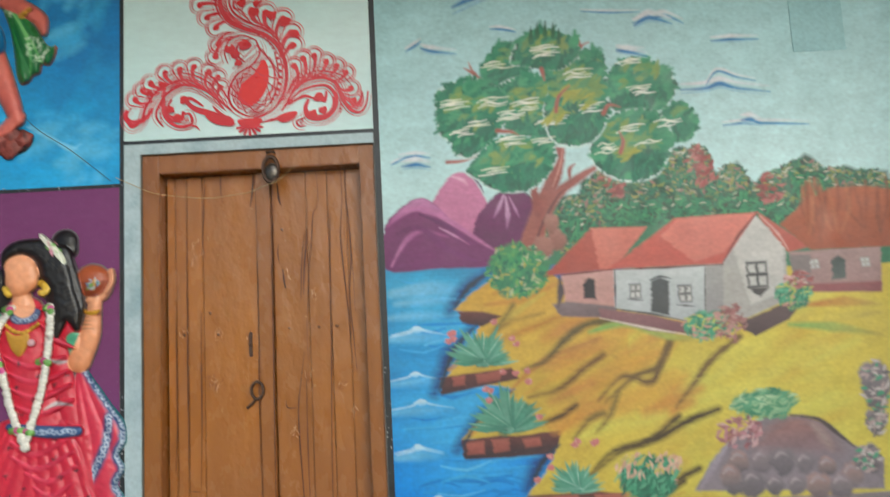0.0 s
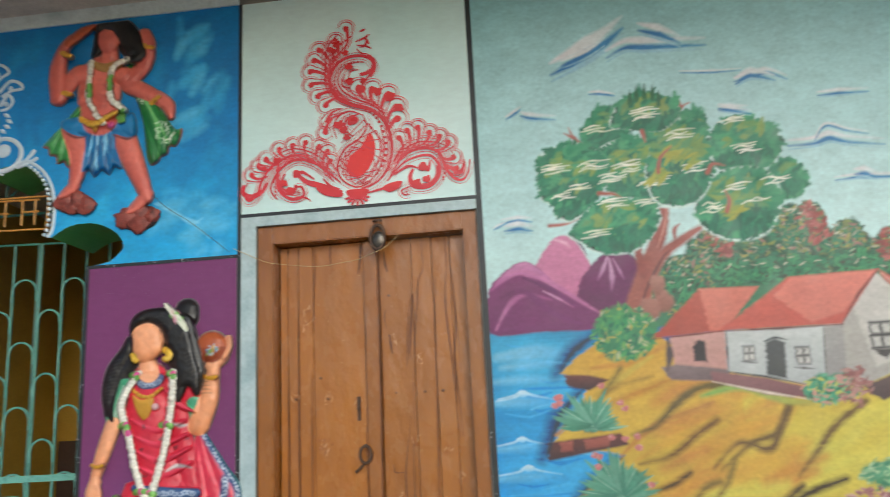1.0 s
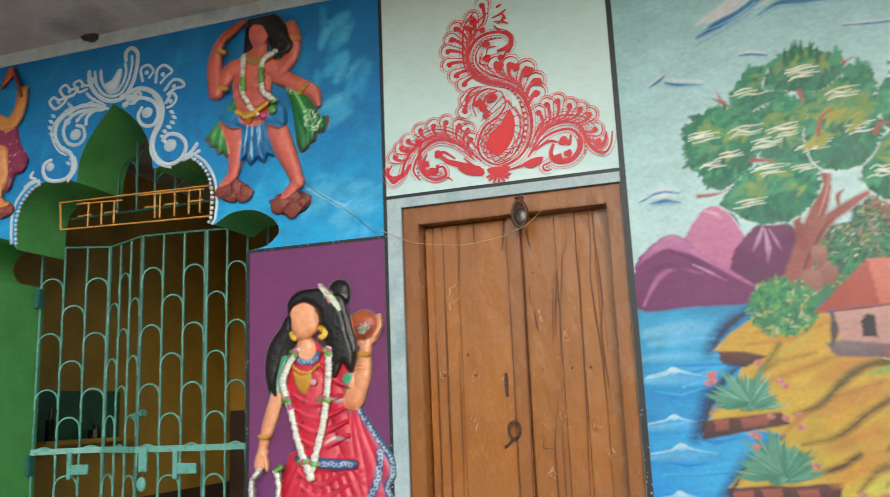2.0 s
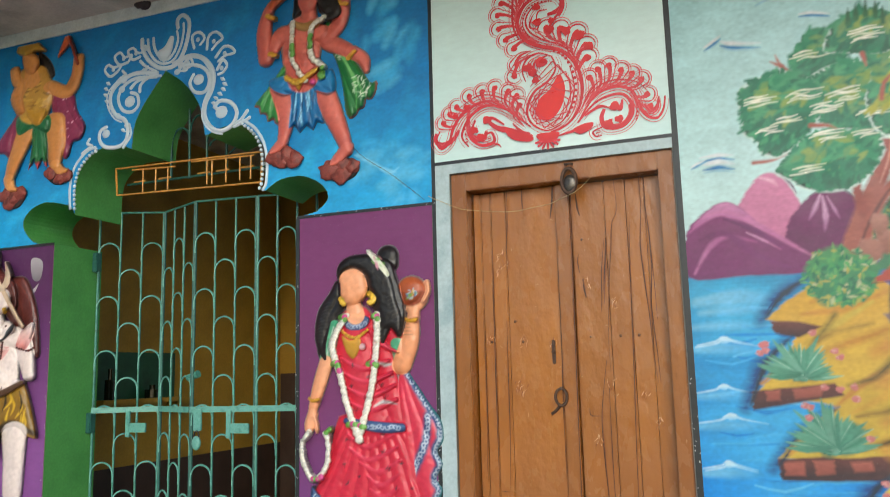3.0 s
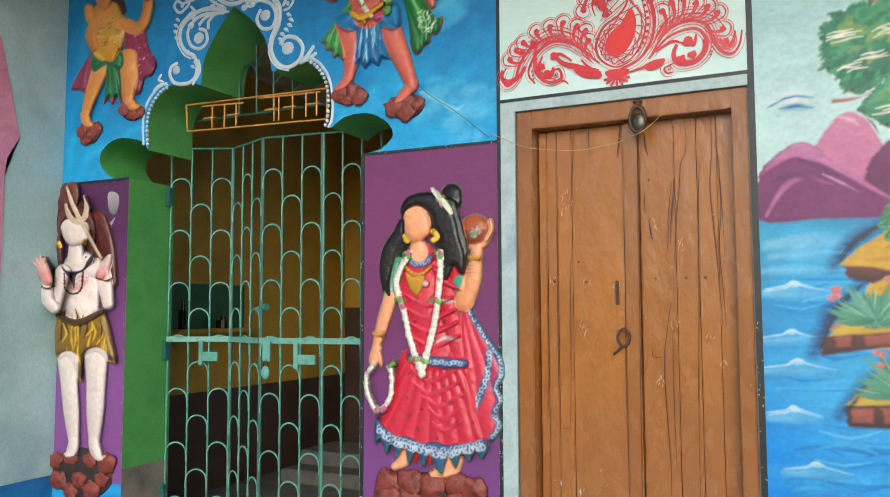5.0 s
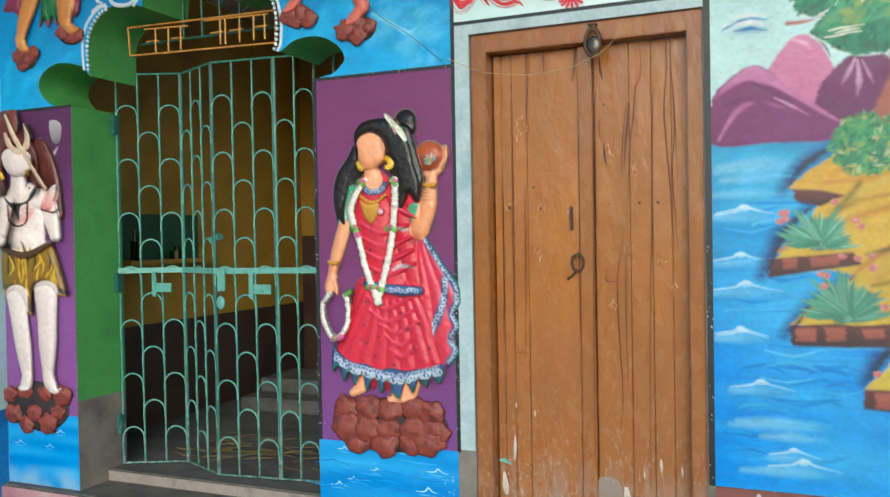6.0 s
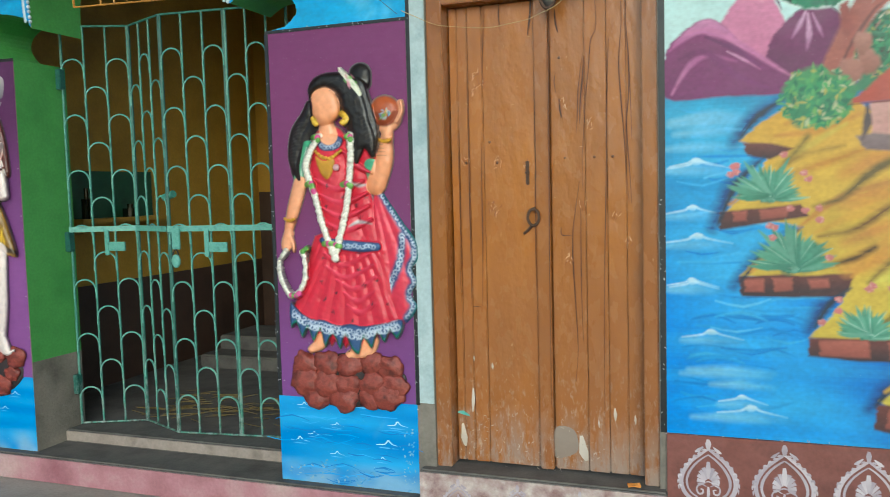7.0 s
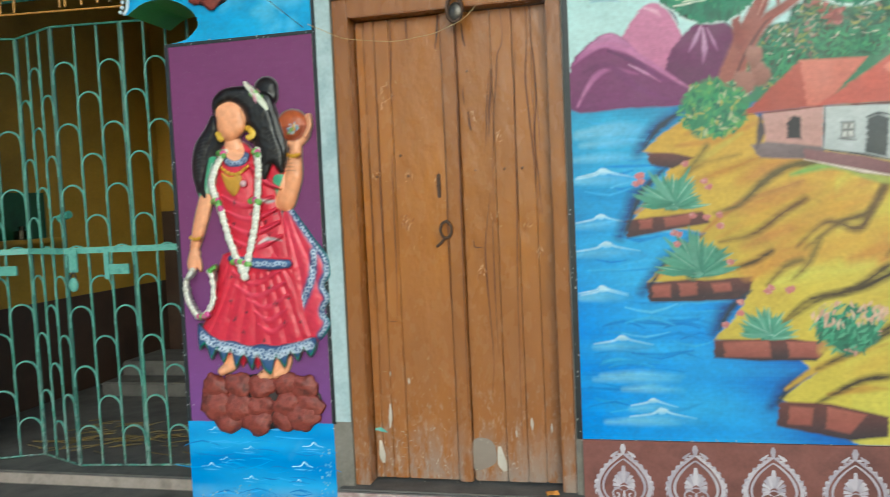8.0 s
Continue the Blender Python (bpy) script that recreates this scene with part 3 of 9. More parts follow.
# ---------------------------------------------------------------- the setting
WALL_X0, WALL_X1, TOP, DEEP = -2.71, 3.7, 3.45, 0.34
DOOR_X0, DOOR_X1, DOOR_Z0, DOOR_Z1 = 0.085, 1.03, 0.27, 2.32
JAMB_L, JAMB_R, LEDGE = -2.185, -0.69, 0.14

# the lobed arch: left side from the jamb up to the point, right side down again
ARCH_LEFT = [(JAMB_L, 0.1), (JAMB_L, 0.62), (JAMB_L, 2.2)] + spline([(-2.226, 2.186), (-2.348, 2.23), (-2.416, 2.315), (-2.381, 2.392), (-2.259, 2.434), (-2.08, 2.398)], 4)
ARCH_LEFT += spline([(-2.05, 2.345), (-2.055, 2.47), (-2.031, 2.593), (-1.92, 2.681), (-1.769, 2.687), (-1.682, 2.661)], 4)[0:]
ARCH_LEFT += spline([(-1.683, 2.673), (-1.667, 2.797), (-1.601, 2.91), (-1.477, 3.055)], 4)
ARCH_RIGHT = spline([(-1.477, 3.055), (-1.353, 2.963), (-1.257, 2.829), (-1.222, 2.675)], 4)[1:]
ARCH_RIGHT += spline([(-1.207, 2.673), (-1.09, 2.704), (-0.971, 2.682), (-0.887, 2.592), (-0.849, 2.475), (-0.867, 2.352)], 4)
ARCH_RIGHT += spline([(-0.864, 2.349), (-0.771, 2.397), (-0.645, 2.395), (-0.547, 2.338), (-0.522, 2.272), (-0.583, 2.218)], 4)
ARCH_RIGHT += [(JAMB_R, 2.2), (JAMB_R, 0.1)]
ARCH = ARCH_LEFT + ARCH_RIGHT


def pierced_wall(name, outer, holes, y0, y1, material, label, inner=None):
    """A wall slab with openings cut right through; the reveals of the first hole take a second paint."""
    bm = bmesh.new()
    loops = []
    for pts in [outer] + holes:
        vs = [bm.verts.new((x, y0, z)) for x, z in pts]
        loops += [bm.edges.new((vs[i], vs[(i + 1) % len(vs)])) for i in range(len(vs))]
    bmesh.ops.triangle_fill(bm, edges=loops, use_beauty=True)
    front = list(bm.faces)
    made = bmesh.ops.extrude_face_region(bm, geom=front)
    bmesh.ops.translate(bm, verts=[v for v in made["geom"] if isinstance(v, bmesh.types.BMVert)], vec=(0, y1 - y0, 0))
    for f in bm.faces:
        c = f.calc_center_median()
        if abs(f.normal.y) < 0.5 and WALL_X0 + 0.1 < c.x < -0.3 and c.z > 0.12 and c.z < TOP - 0.05:
            f.material_index = 1 if c.z > 0.62 or c.x > -1.0 else 2
    ob = part(name, bm, material)
    for extra in inner or []:
        ob.data.materials.append(extra)
    return tagged(ob, label, "wall", kind="structure")


pierced_wall("wall_front", [(WALL_X0, 0), (WALL_X1, 0), (WALL_X1, TOP), (WALL_X0, TOP)],
             [ARCH, [(DOOR_X0, 0.2), (DOOR_X0, DOOR_Z1), (DOOR_X1, DOOR_Z1), (DOOR_X1, 0.2)]],
             0.0, DEEP, CEMENT, "plastered verandah wall with a lobed archway and a doorway", [GREEN, CEMENT])

tagged(part("wall_left", box(WALL_X0 - 0.25, WALL_X0, -0.95, DEEP, 0, TOP), SIDE), "pale blue painted side wall of the verandah", "wall", kind="structure")
# unseen end wall, added to shade the right part of the mural
tagged(part("wall_shade_right", box(WALL_X1, WALL_X1 + 0.25, -0.95, DEEP, 0, TOP), SIDE), "unseen pale blue end wall, added to shade the mural's right side", "wall", kind="structure")
tagged(part("ceiling", box(WALL_X0 - 0.25, WALL_X1 + 0.25, -1.55, DEEP, TOP, TOP + 0.14), CEILING), "stained grey concrete verandah ceiling", "ceiling", kind="structure")
tagged(part("floor", box(WALL_X0 - 0.25, WALL_X1 + 0.25, -2.4, 0.02, -0.12, 0.0), FLOOR), "grey cement verandah floor", "floor", kind="structure")
bm = bmesh.new()
bmesh.ops.create_grid(bm, x_segments=12, y_segments=12, size=60, matrix=Matrix.Translation((0, 0, -0.125)))
tagged(part("ground", bm, YARD), "packed earth yard round the building", "ground", kind="structure")

# room behind the gate
tagged(part("wall_room_left", box(-2.95, -2.75, DEEP, 3.1, 0.0, 3.3), OCHRE), "ochre painted wall of the inner room", "wall", kind="structure")
# stops short: an unseen gap added so sky light brightens the room
tagged(part("wall_room_back", box(-2.75, -1.5, 3.1, 3.3, 0.0, 3.3), OCHRE), "ochre painted back wall of the inner room", "wall", kind="structure")
tagged(part("wall_room_right", box(0.02, 0.16, DEEP + 0.002, 3.1, 0.0, 3.3), OCHRE), "ochre painted partition of the inner room", "wall", kind="structure")
tagged(part("ceiling_room", box(-2.95, 3.9, DEEP + 0.002, 3.3, 3.3, 3.44), CEILING), "dim concrete ceiling of the inner room", "ceiling", kind="structure")
tagged(part("floor_room", box(-2.95, 3.9, DEEP, 3.3, 0.0, 0.2), SLAB), "dark cement floor of the inner room", "floor", kind="structure")
tagged(part("dado_room_left", box(-2.75, -2.742, DEEP, 3.1, 0.2, 0.9), DADO), "dark brown painted dado band", "dado", kind="structure")
tagged(part("dado_room_back", box(-2.742, -1.5, 3.092, 3.1, 0.2, 1.5), DADO), "dark brown painted band on the back wall", "dado", kind="structure")

# ledge, sill and door step
tagged(part("ledge", box(WALL_X0, 0.02, -0.05, 0.2, 0.0, LEDGE, 0.008), SLAB), "worn cement ledge before the archway", "ledge", kind="structure")
tagged(part("trim_ledge", box(WALL_X0 + 0.002, 0.018, -0.056, -0.05, 0.004, LEDGE - 0.012), plain_material("faded_pink_riser_paint", ["8a5a62", "a87880", "b59a98"], 4, 0.6, 0.3)),
       "faded pink painted riser of the ledge", "riser", kind="structure")
tagged(part("sill_arch", box(JAMB_L + 0.002, JAMB_R - 0.002, 0.2, DEEP + 0.1, 0.0, 0.205, 0.006), SLAB), "dark cement threshold under the gate", "threshold", kind="structure")
tagged(part("trim_sill", box(JAMB_L + 0.004, JAMB_R - 0.004, 0.194, 0.2, LEDGE + 0.004, 0.196), plain_material("dusty_pink_edge", ["837870", "988c83", "6f655e"], 6, 0.7, 0.3)),
       "dusty pink edge of the threshold", "riser", kind="structure")
tagged(part("sill_door", box(0.022, 1.06, -0.045, DEEP - 0.02, 0.0, DOOR_Z0, 0.008), SLAB), "dark cement door step", "step", kind="structure")

# ---------------------------------------------------------------- flat painted panels
WHITE = plain_material("white_trim_paint", ["b9c4c2", "cdd6d3", "a9b4b2"], 5, 0.5, 0.3)
BLACK = plain_material("black_border_paint", ["15181a", "23282a", "1b2022"], 12, 0.4, 0.2)


def panel(name, x0, x1, z0, z1, func, label, material=None, hole=None, n=40):
    """A painted field on the wall, cut out along the archway where it meets it."""
    p = Paint(-0.003, 3)
    p.grid(x0, x1, z0, z1, n, n, func)
    ob = p.make(name, None, material or PAINT)
    return tagged(ob, label, "painted panel", kind="structure")


def speckle(x, z, s):
    return noise.noise(Vector((x * s, z * s, 1.7)))


def within(pts, X, Z):
    """Which points of a grid lie inside an outline."""
    inside = np.zeros(X.shape, bool)
    P = np.array(pts)
    for (ax, az), (bx, bz) in zip(P, np.roll(P, -1, 0)):
        if az != bz:
            inside ^= ((az > Z) != (bz > Z)) & (X < (bx - ax) * (Z - az) / (bz - az) + ax)
    return inside


def blue_panel():
    """Blue field round the archway, shade painted in darker upward, brushed in broad uneven strokes and cut out along
    the lobes.
    """
    x0, x1, z0, z1 = WALL_X0 + 0.002, 0.0, 2.205, 3.38
    f = Fresco(x0, x1, z0, z1, 41)
    R = f.rnd
    # blue grades darker upward: shade under the ceiling put into the colour
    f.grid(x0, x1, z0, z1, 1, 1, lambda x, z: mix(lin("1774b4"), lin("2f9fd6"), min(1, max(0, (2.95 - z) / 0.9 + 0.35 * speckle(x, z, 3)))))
    for _ in range(260):
        x, z = R.uniform(x0, x1), R.uniform(z0, z1)
        t, l = R.choice((1.5, 1.2, 0.5, 0.1)) + R.uniform(-0.3, 0.3), R.uniform(0.05, 0.14)
        # stroke tones follow the same painted shade, lighter below
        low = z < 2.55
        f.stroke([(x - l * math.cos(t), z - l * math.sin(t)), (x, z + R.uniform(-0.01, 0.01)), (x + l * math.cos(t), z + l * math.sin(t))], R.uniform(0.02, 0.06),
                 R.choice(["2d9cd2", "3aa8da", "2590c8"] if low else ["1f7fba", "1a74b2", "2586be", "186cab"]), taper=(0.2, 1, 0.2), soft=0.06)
    for (x, z), n in zip([(-0.24, 3.226), (-0.255, 3.055), (-0.212, 2.849), (-0.241, 2.441), (-0.102, 2.386), (-0.326, 2.424), (-0.158, 2.3), (-0.097, 2.972)], (14, 8, 10, 12, 10, 8, 10, 6)):
        for _ in range(n):
            a, b, t = x + R.uniform(-0.07, 0.07), z + R.uniform(-0.07, 0.07), R.choice((1.4, 0.2, 0.7)) + R.uniform(-0.4, 0.4)
            l = R.uniform(0.02, 0.07)
            f.stroke([(a - l * math.cos(t), b - l * math.sin(t)), (a + 0.005, b + 0.005), (a + l * math.cos(t), b + l * math.sin(t))], R.uniform(0.015, 0.04), R.choice(["3a9ccf", "46a6d6", "59b2dc"]), taper=(0.2, 1, 0.1), soft=0.05)
    for pts in ([(-0.369, 2.469), (-0.241, 2.388), (-0.125, 2.289)], [(-0.227, 2.386), (-0.199, 2.37), (-0.171, 2.359)], [(-0.38, 2.465), (-0.293, 2.415), (-0.209, 2.365)], [(-0.251, 2.383), (-0.203, 2.359), (-0.159, 2.381)]):
        f.stroke(pts, 0.01, "8fcfe8", "7ac4e4", taper=(0.2, 1, 0.3), soft=0.012)
    f.names.append(("painted_field", "deep blue painted field, shade painted in towards the top, with lighter brushed patches"))
    X, Z = np.meshgrid(f.xs + f.sx / 2, f.zs + f.sz / 2)
    f.mark[:] = within(ARCH, X, Z)
    f.build(thing("panel_blue", "deep blue painted wall field, shade painted in towards the top, with lighter brushed patches", "painted panel", kind="structure"), PAINT, -0.003)


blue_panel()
panel("panel_purple", -0.685, -0.003, 0.54, 2.198, lambda x, z: mix(lin("6c2e61"), lin("703f82"), min(1, max(0, (1.4 - z) / 0.8))),
      "purple painted wall field with a dark border", WORN)
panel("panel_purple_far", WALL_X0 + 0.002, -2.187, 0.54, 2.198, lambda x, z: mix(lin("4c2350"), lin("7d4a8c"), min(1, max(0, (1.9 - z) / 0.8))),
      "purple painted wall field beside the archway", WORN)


def water_tone(x, z):
    t = speckle(x * 0.6, z * 5, 3)
    tone = mix(lin("0f7fcc"), lin("3fa8e2"), min(1, max(0, 0.4 + 0.8 * t)))
    return mix(tone, lin("8fb4cc"), min(0.7, max(0, (0.26 - z) / 0.12 * (0.6 + 1.2 * speckle(x, z, 9)))))


panel("panel_water", -0.69, 0.004, 0.142, 0.54, water_tone, "bright blue painted water at the wall's foot", WORN)
panel("panel_water_far", WALL_X0 + 0.002, -2.185, 0.142, 0.54, water_tone, "bright blue painted water beside the archway", WORN)
panel("panel_white", 0.016, 1.035, 2.372, 3.38, lambda x, z: mix(lin("c6e0dd"), lin("d4e8e5"), 0.5 + speckle(x, z, 2)),
      "white painted panel over the door", PAINT)


def water_wave(p, x, z, w):
    p.stroke([(x - w, z), (x - w * 0.3, z + w * 0.06), (x, z + w * 0.34), (x + w * 0.35, z + w * 0.08), (x + w, z - 0.003)], w * 0.14, "d8edf6", "8fcbee")
    p.stroke([(x - w * 0.8, z - 0.012), (x + w * 0.8, z - 0.014)], w * 0.1, "7fc4ee", "49a4e0")


wave_paint = Paint(-0.0045, 8)
for x, z in [(-0.558, 0.502), (-0.257, 0.521), (-0.393, 0.419), (-0.093, 0.438), (-0.512, 0.369), (-0.397, 0.285), (-0.141, 0.347), (-0.171, 0.278), (-0.587, 0.335)] + [(-2.527, 0.455), (-2.315, 0.443), (-2.616, 0.364), (-2.393, 0.361)]:
    water_wave(wave_paint, x, z, wave_paint.rnd.uniform(0.03, 0.06))
wave_paint.dabs(60, -0.35, 0.34, 0.33, 0.18, 0.16, 0.006, 0, ["2b97dd", "1b78c4", "49a9e6"], 0.08)
wave_paint.dabs(60, -0.42, 0.2, 0.25, 0.06, 0.02, 0.008, 0.2, ["4a8fc4", "6aa0c4", "3f8ac8", "8aaabf"], 1.2)
wave_paint.dabs(40, -0.04, 0.3, 0.03, 0.17, 0.014, 0.007, 0.8, ["6aa4cc", "8ab0c8", "5f9fcf"], 1.4)
tagged(wave_paint.make("wave_marks", None), "white painted wave crests on the blue water", "painted waves", kind="structure")

# chips and scuffs along the painted edges
chips = Paint(-0.0065, 15)
pale = ["9a9d9c", "b4b4b0", "8a8c90", "a8a0a8"]
for e, n in (((-2.187, 1.25, 0.008, 0.75), 60), ((-0.684, 1.2, 0.01, 0.8), 60), ((0.006, 1.1, 0.01, 0.6), 70), ((-0.35, 0.6, 0.32, 0.06), 70), ((-0.35, 0.9, 0.33, 0.5), 50), ((-2.45, 0.6, 0.2, 0.08), 30),
             ((1.045, 1.0, 0.012, 0.5), 40), ((-0.3, 2.2, 0.34, 0.01), 25), ((1.5, 0.5, 0.5, 0.008), 40)):
    chips.dabs(int(n * 0.45), *e, 0.008, 0.0045, 1.3, pale, 1.4)
tagged(chips.make("paint_chips", None), "small pale chips and scuffs along the painted edges", "paint chips", kind="structure")

# borders
bm = box(0.0, 0.016, -0.006, 0.0, 0.54, TOP - 0.07)
tagged(part("trim_border_a", bm, BLACK), "black painted border line", "border", kind="structure")
tagged(part("trim_border_b", box(1.035, 1.058, -0.006, 0.0, 0.5, TOP), BLACK), "black painted border line beside the door", "border", kind="structure")
tagged(part("trim_border_c", box(0.016, 1.035, -0.006, 0.0, 2.366, 2.38), BLACK), "black painted border line over the door", "border", kind="structure")
tagged(part("trim_border_d", box(-0.685, 0.0, -0.006, 0.0, 2.192, 2.206), BLACK), "black painted border line", "border", kind="structure")
tagged(part("trim_border_e", box(-0.69, -0.672, -0.006, 0.0, 0.54, 2.192), BLACK), "black painted border line at the archway", "border", kind="structure")
tagged(part("trim_border_f", box(WALL_X0, -2.187, -0.006, 0.0, 2.192, 2.206), BLACK), "black painted border line", "border", kind="structure")
tagged(part("trim_top", box(WALL_X0, 0.0, -0.012, 0.0, 3.38, TOP), WHITE), "white painted band under the ceiling", "border", kind="structure")
tagged(part("trim_door", box(0.018, DOOR_X0 - 0.002, -0.008, 0.0, 0.55, 2.364), GREYSTRIP), "grey-blue painted strip beside the door frame", "trim", kind="structure")
tagged(part("trim_door_top", box(DOOR_X0 - 0.002, 1.033, -0.008, 0.0, DOOR_Z1 + 0.002, 2.364), GREYSTRIP), "grey-blue painted strip over the door frame", "trim", kind="structure")
tagged(part("plinth", box(1.058, WALL_X1, -0.01, 0.0, 0.0, 0.498), BROWNRED), "maroon painted plinth under the mural", "plinth", kind="structure")


# ---------------------------------------------------------------- door
def worn_board(x0, x1, y0, y1, z0, z1, rnd, bow=0.0025):
    """A hand-planed board: its long edges wander a little and its arrises are rubbed round."""
    bm = box(x0, x1, y0, y1, z0, z1)
    tall = z1 - z0 > x1 - x0
    es = [e for e in bm.edges if abs((e.verts[0].co - e.verts[1].co)[2 if tall else 0]) > 0.05]
    bmesh.ops.subdivide_edges(bm, edges=es, cuts=14)
    o = rnd.uniform(0, 50)
    for v in bm.verts:
        if v.co.y > (y0 + y1) / 2:
            continue
        u = v.co.z if tall else v.co.x
        v.co.y += bow * 0.6 * noise.noise(Vector((u * 3, o, 0)))
        if tall and x0 + 1e-4 < v.co.x + 1e-3 and z0 < v.co.z < z1:
            v.co.x += bow * 0.5 * noise.noise(Vector((u * 5, o, 9)))
    es = [e for e in bm.edges if e.is_manifold and e.calc_face_angle(0) > 1.0 and min(v.co.y for v in e.verts) < (y0 + y1) / 2]
    bmesh.ops.bevel(bm, geom=es, offset=0.004, segments=2, affect="EDGES", clamp_overlap=True)
    return bm


def plank(x0, x1, z0, z1, y, parent, rnd):
    lean = rnd.uniform(-0.0025, 0.001)
    return part("plank", worn_board(x0 + 0.0008, x1 - 0.0012, y + lean, y + 0.03, z0, z1, rnd), WOOD, parent)


def door():
    rnd = random.Random(5)
    d = thing("wooden_door", "closed double plank door, brown varnish, worn and scratched at the foot", "door")
    top, foot = DOOR_Z1 + 0.006, DOOR_Z0 + 0.001
    part("frame_post", worn_board(DOOR_X0, 0.153, 0.012, 0.14, foot, top, rnd), WOODF, d)
    part("frame_post", worn_board(0.97, DOOR_X1 - 0.001, 0.012, 0.14, foot, top, rnd), WOODF, d)
    part("frame_head", worn_board(0.153, 0.97, 0.013, 0.139, 2.243, top, rnd), WOODF, d)
    for x0, x1, cuts in ((0.156, 0.562, [0.157, 0.193, 0.239, 0.304, 0.53]), (0.566, 0.967, [0.594, 0.735, 0.823, 0.9, 0.967])):
        leaf = part("door_leaf", box(x0, x1, 0.122, 0.136, foot + 0.008, 2.24), WOODF, d)
        for a, b in zip(cuts, cuts[1:]):
            plank(a, b, foot + 0.01, 2.239, 0.09, leaf, rnd)
        for x, z in [(0.224, 1.585), (0.362, 1.581), (0.541, 1.515), (0.651, 1.591), (0.772, 1.59), (0.846, 1.59), (0.331, 1.669), (0.633, 1.998)]:
            if x0 < x < x1:
                bm = bmesh.new()
                bmesh.ops.create_uvsphere(bm, u_segments=8, v_segments=5, radius=0.0065, matrix=Matrix.Translation((x, 0.089, z)) @ Matrix.Diagonal((1, 0.5, 1, 1)))
                part("nail", bm, NAIL, leaf)
    part("cover_strip", worn_board(0.533, 0.59, 0.066, 0.09, foot + 0.01, 2.238, rnd), WOODF, d)
    return d


DOOR = door()


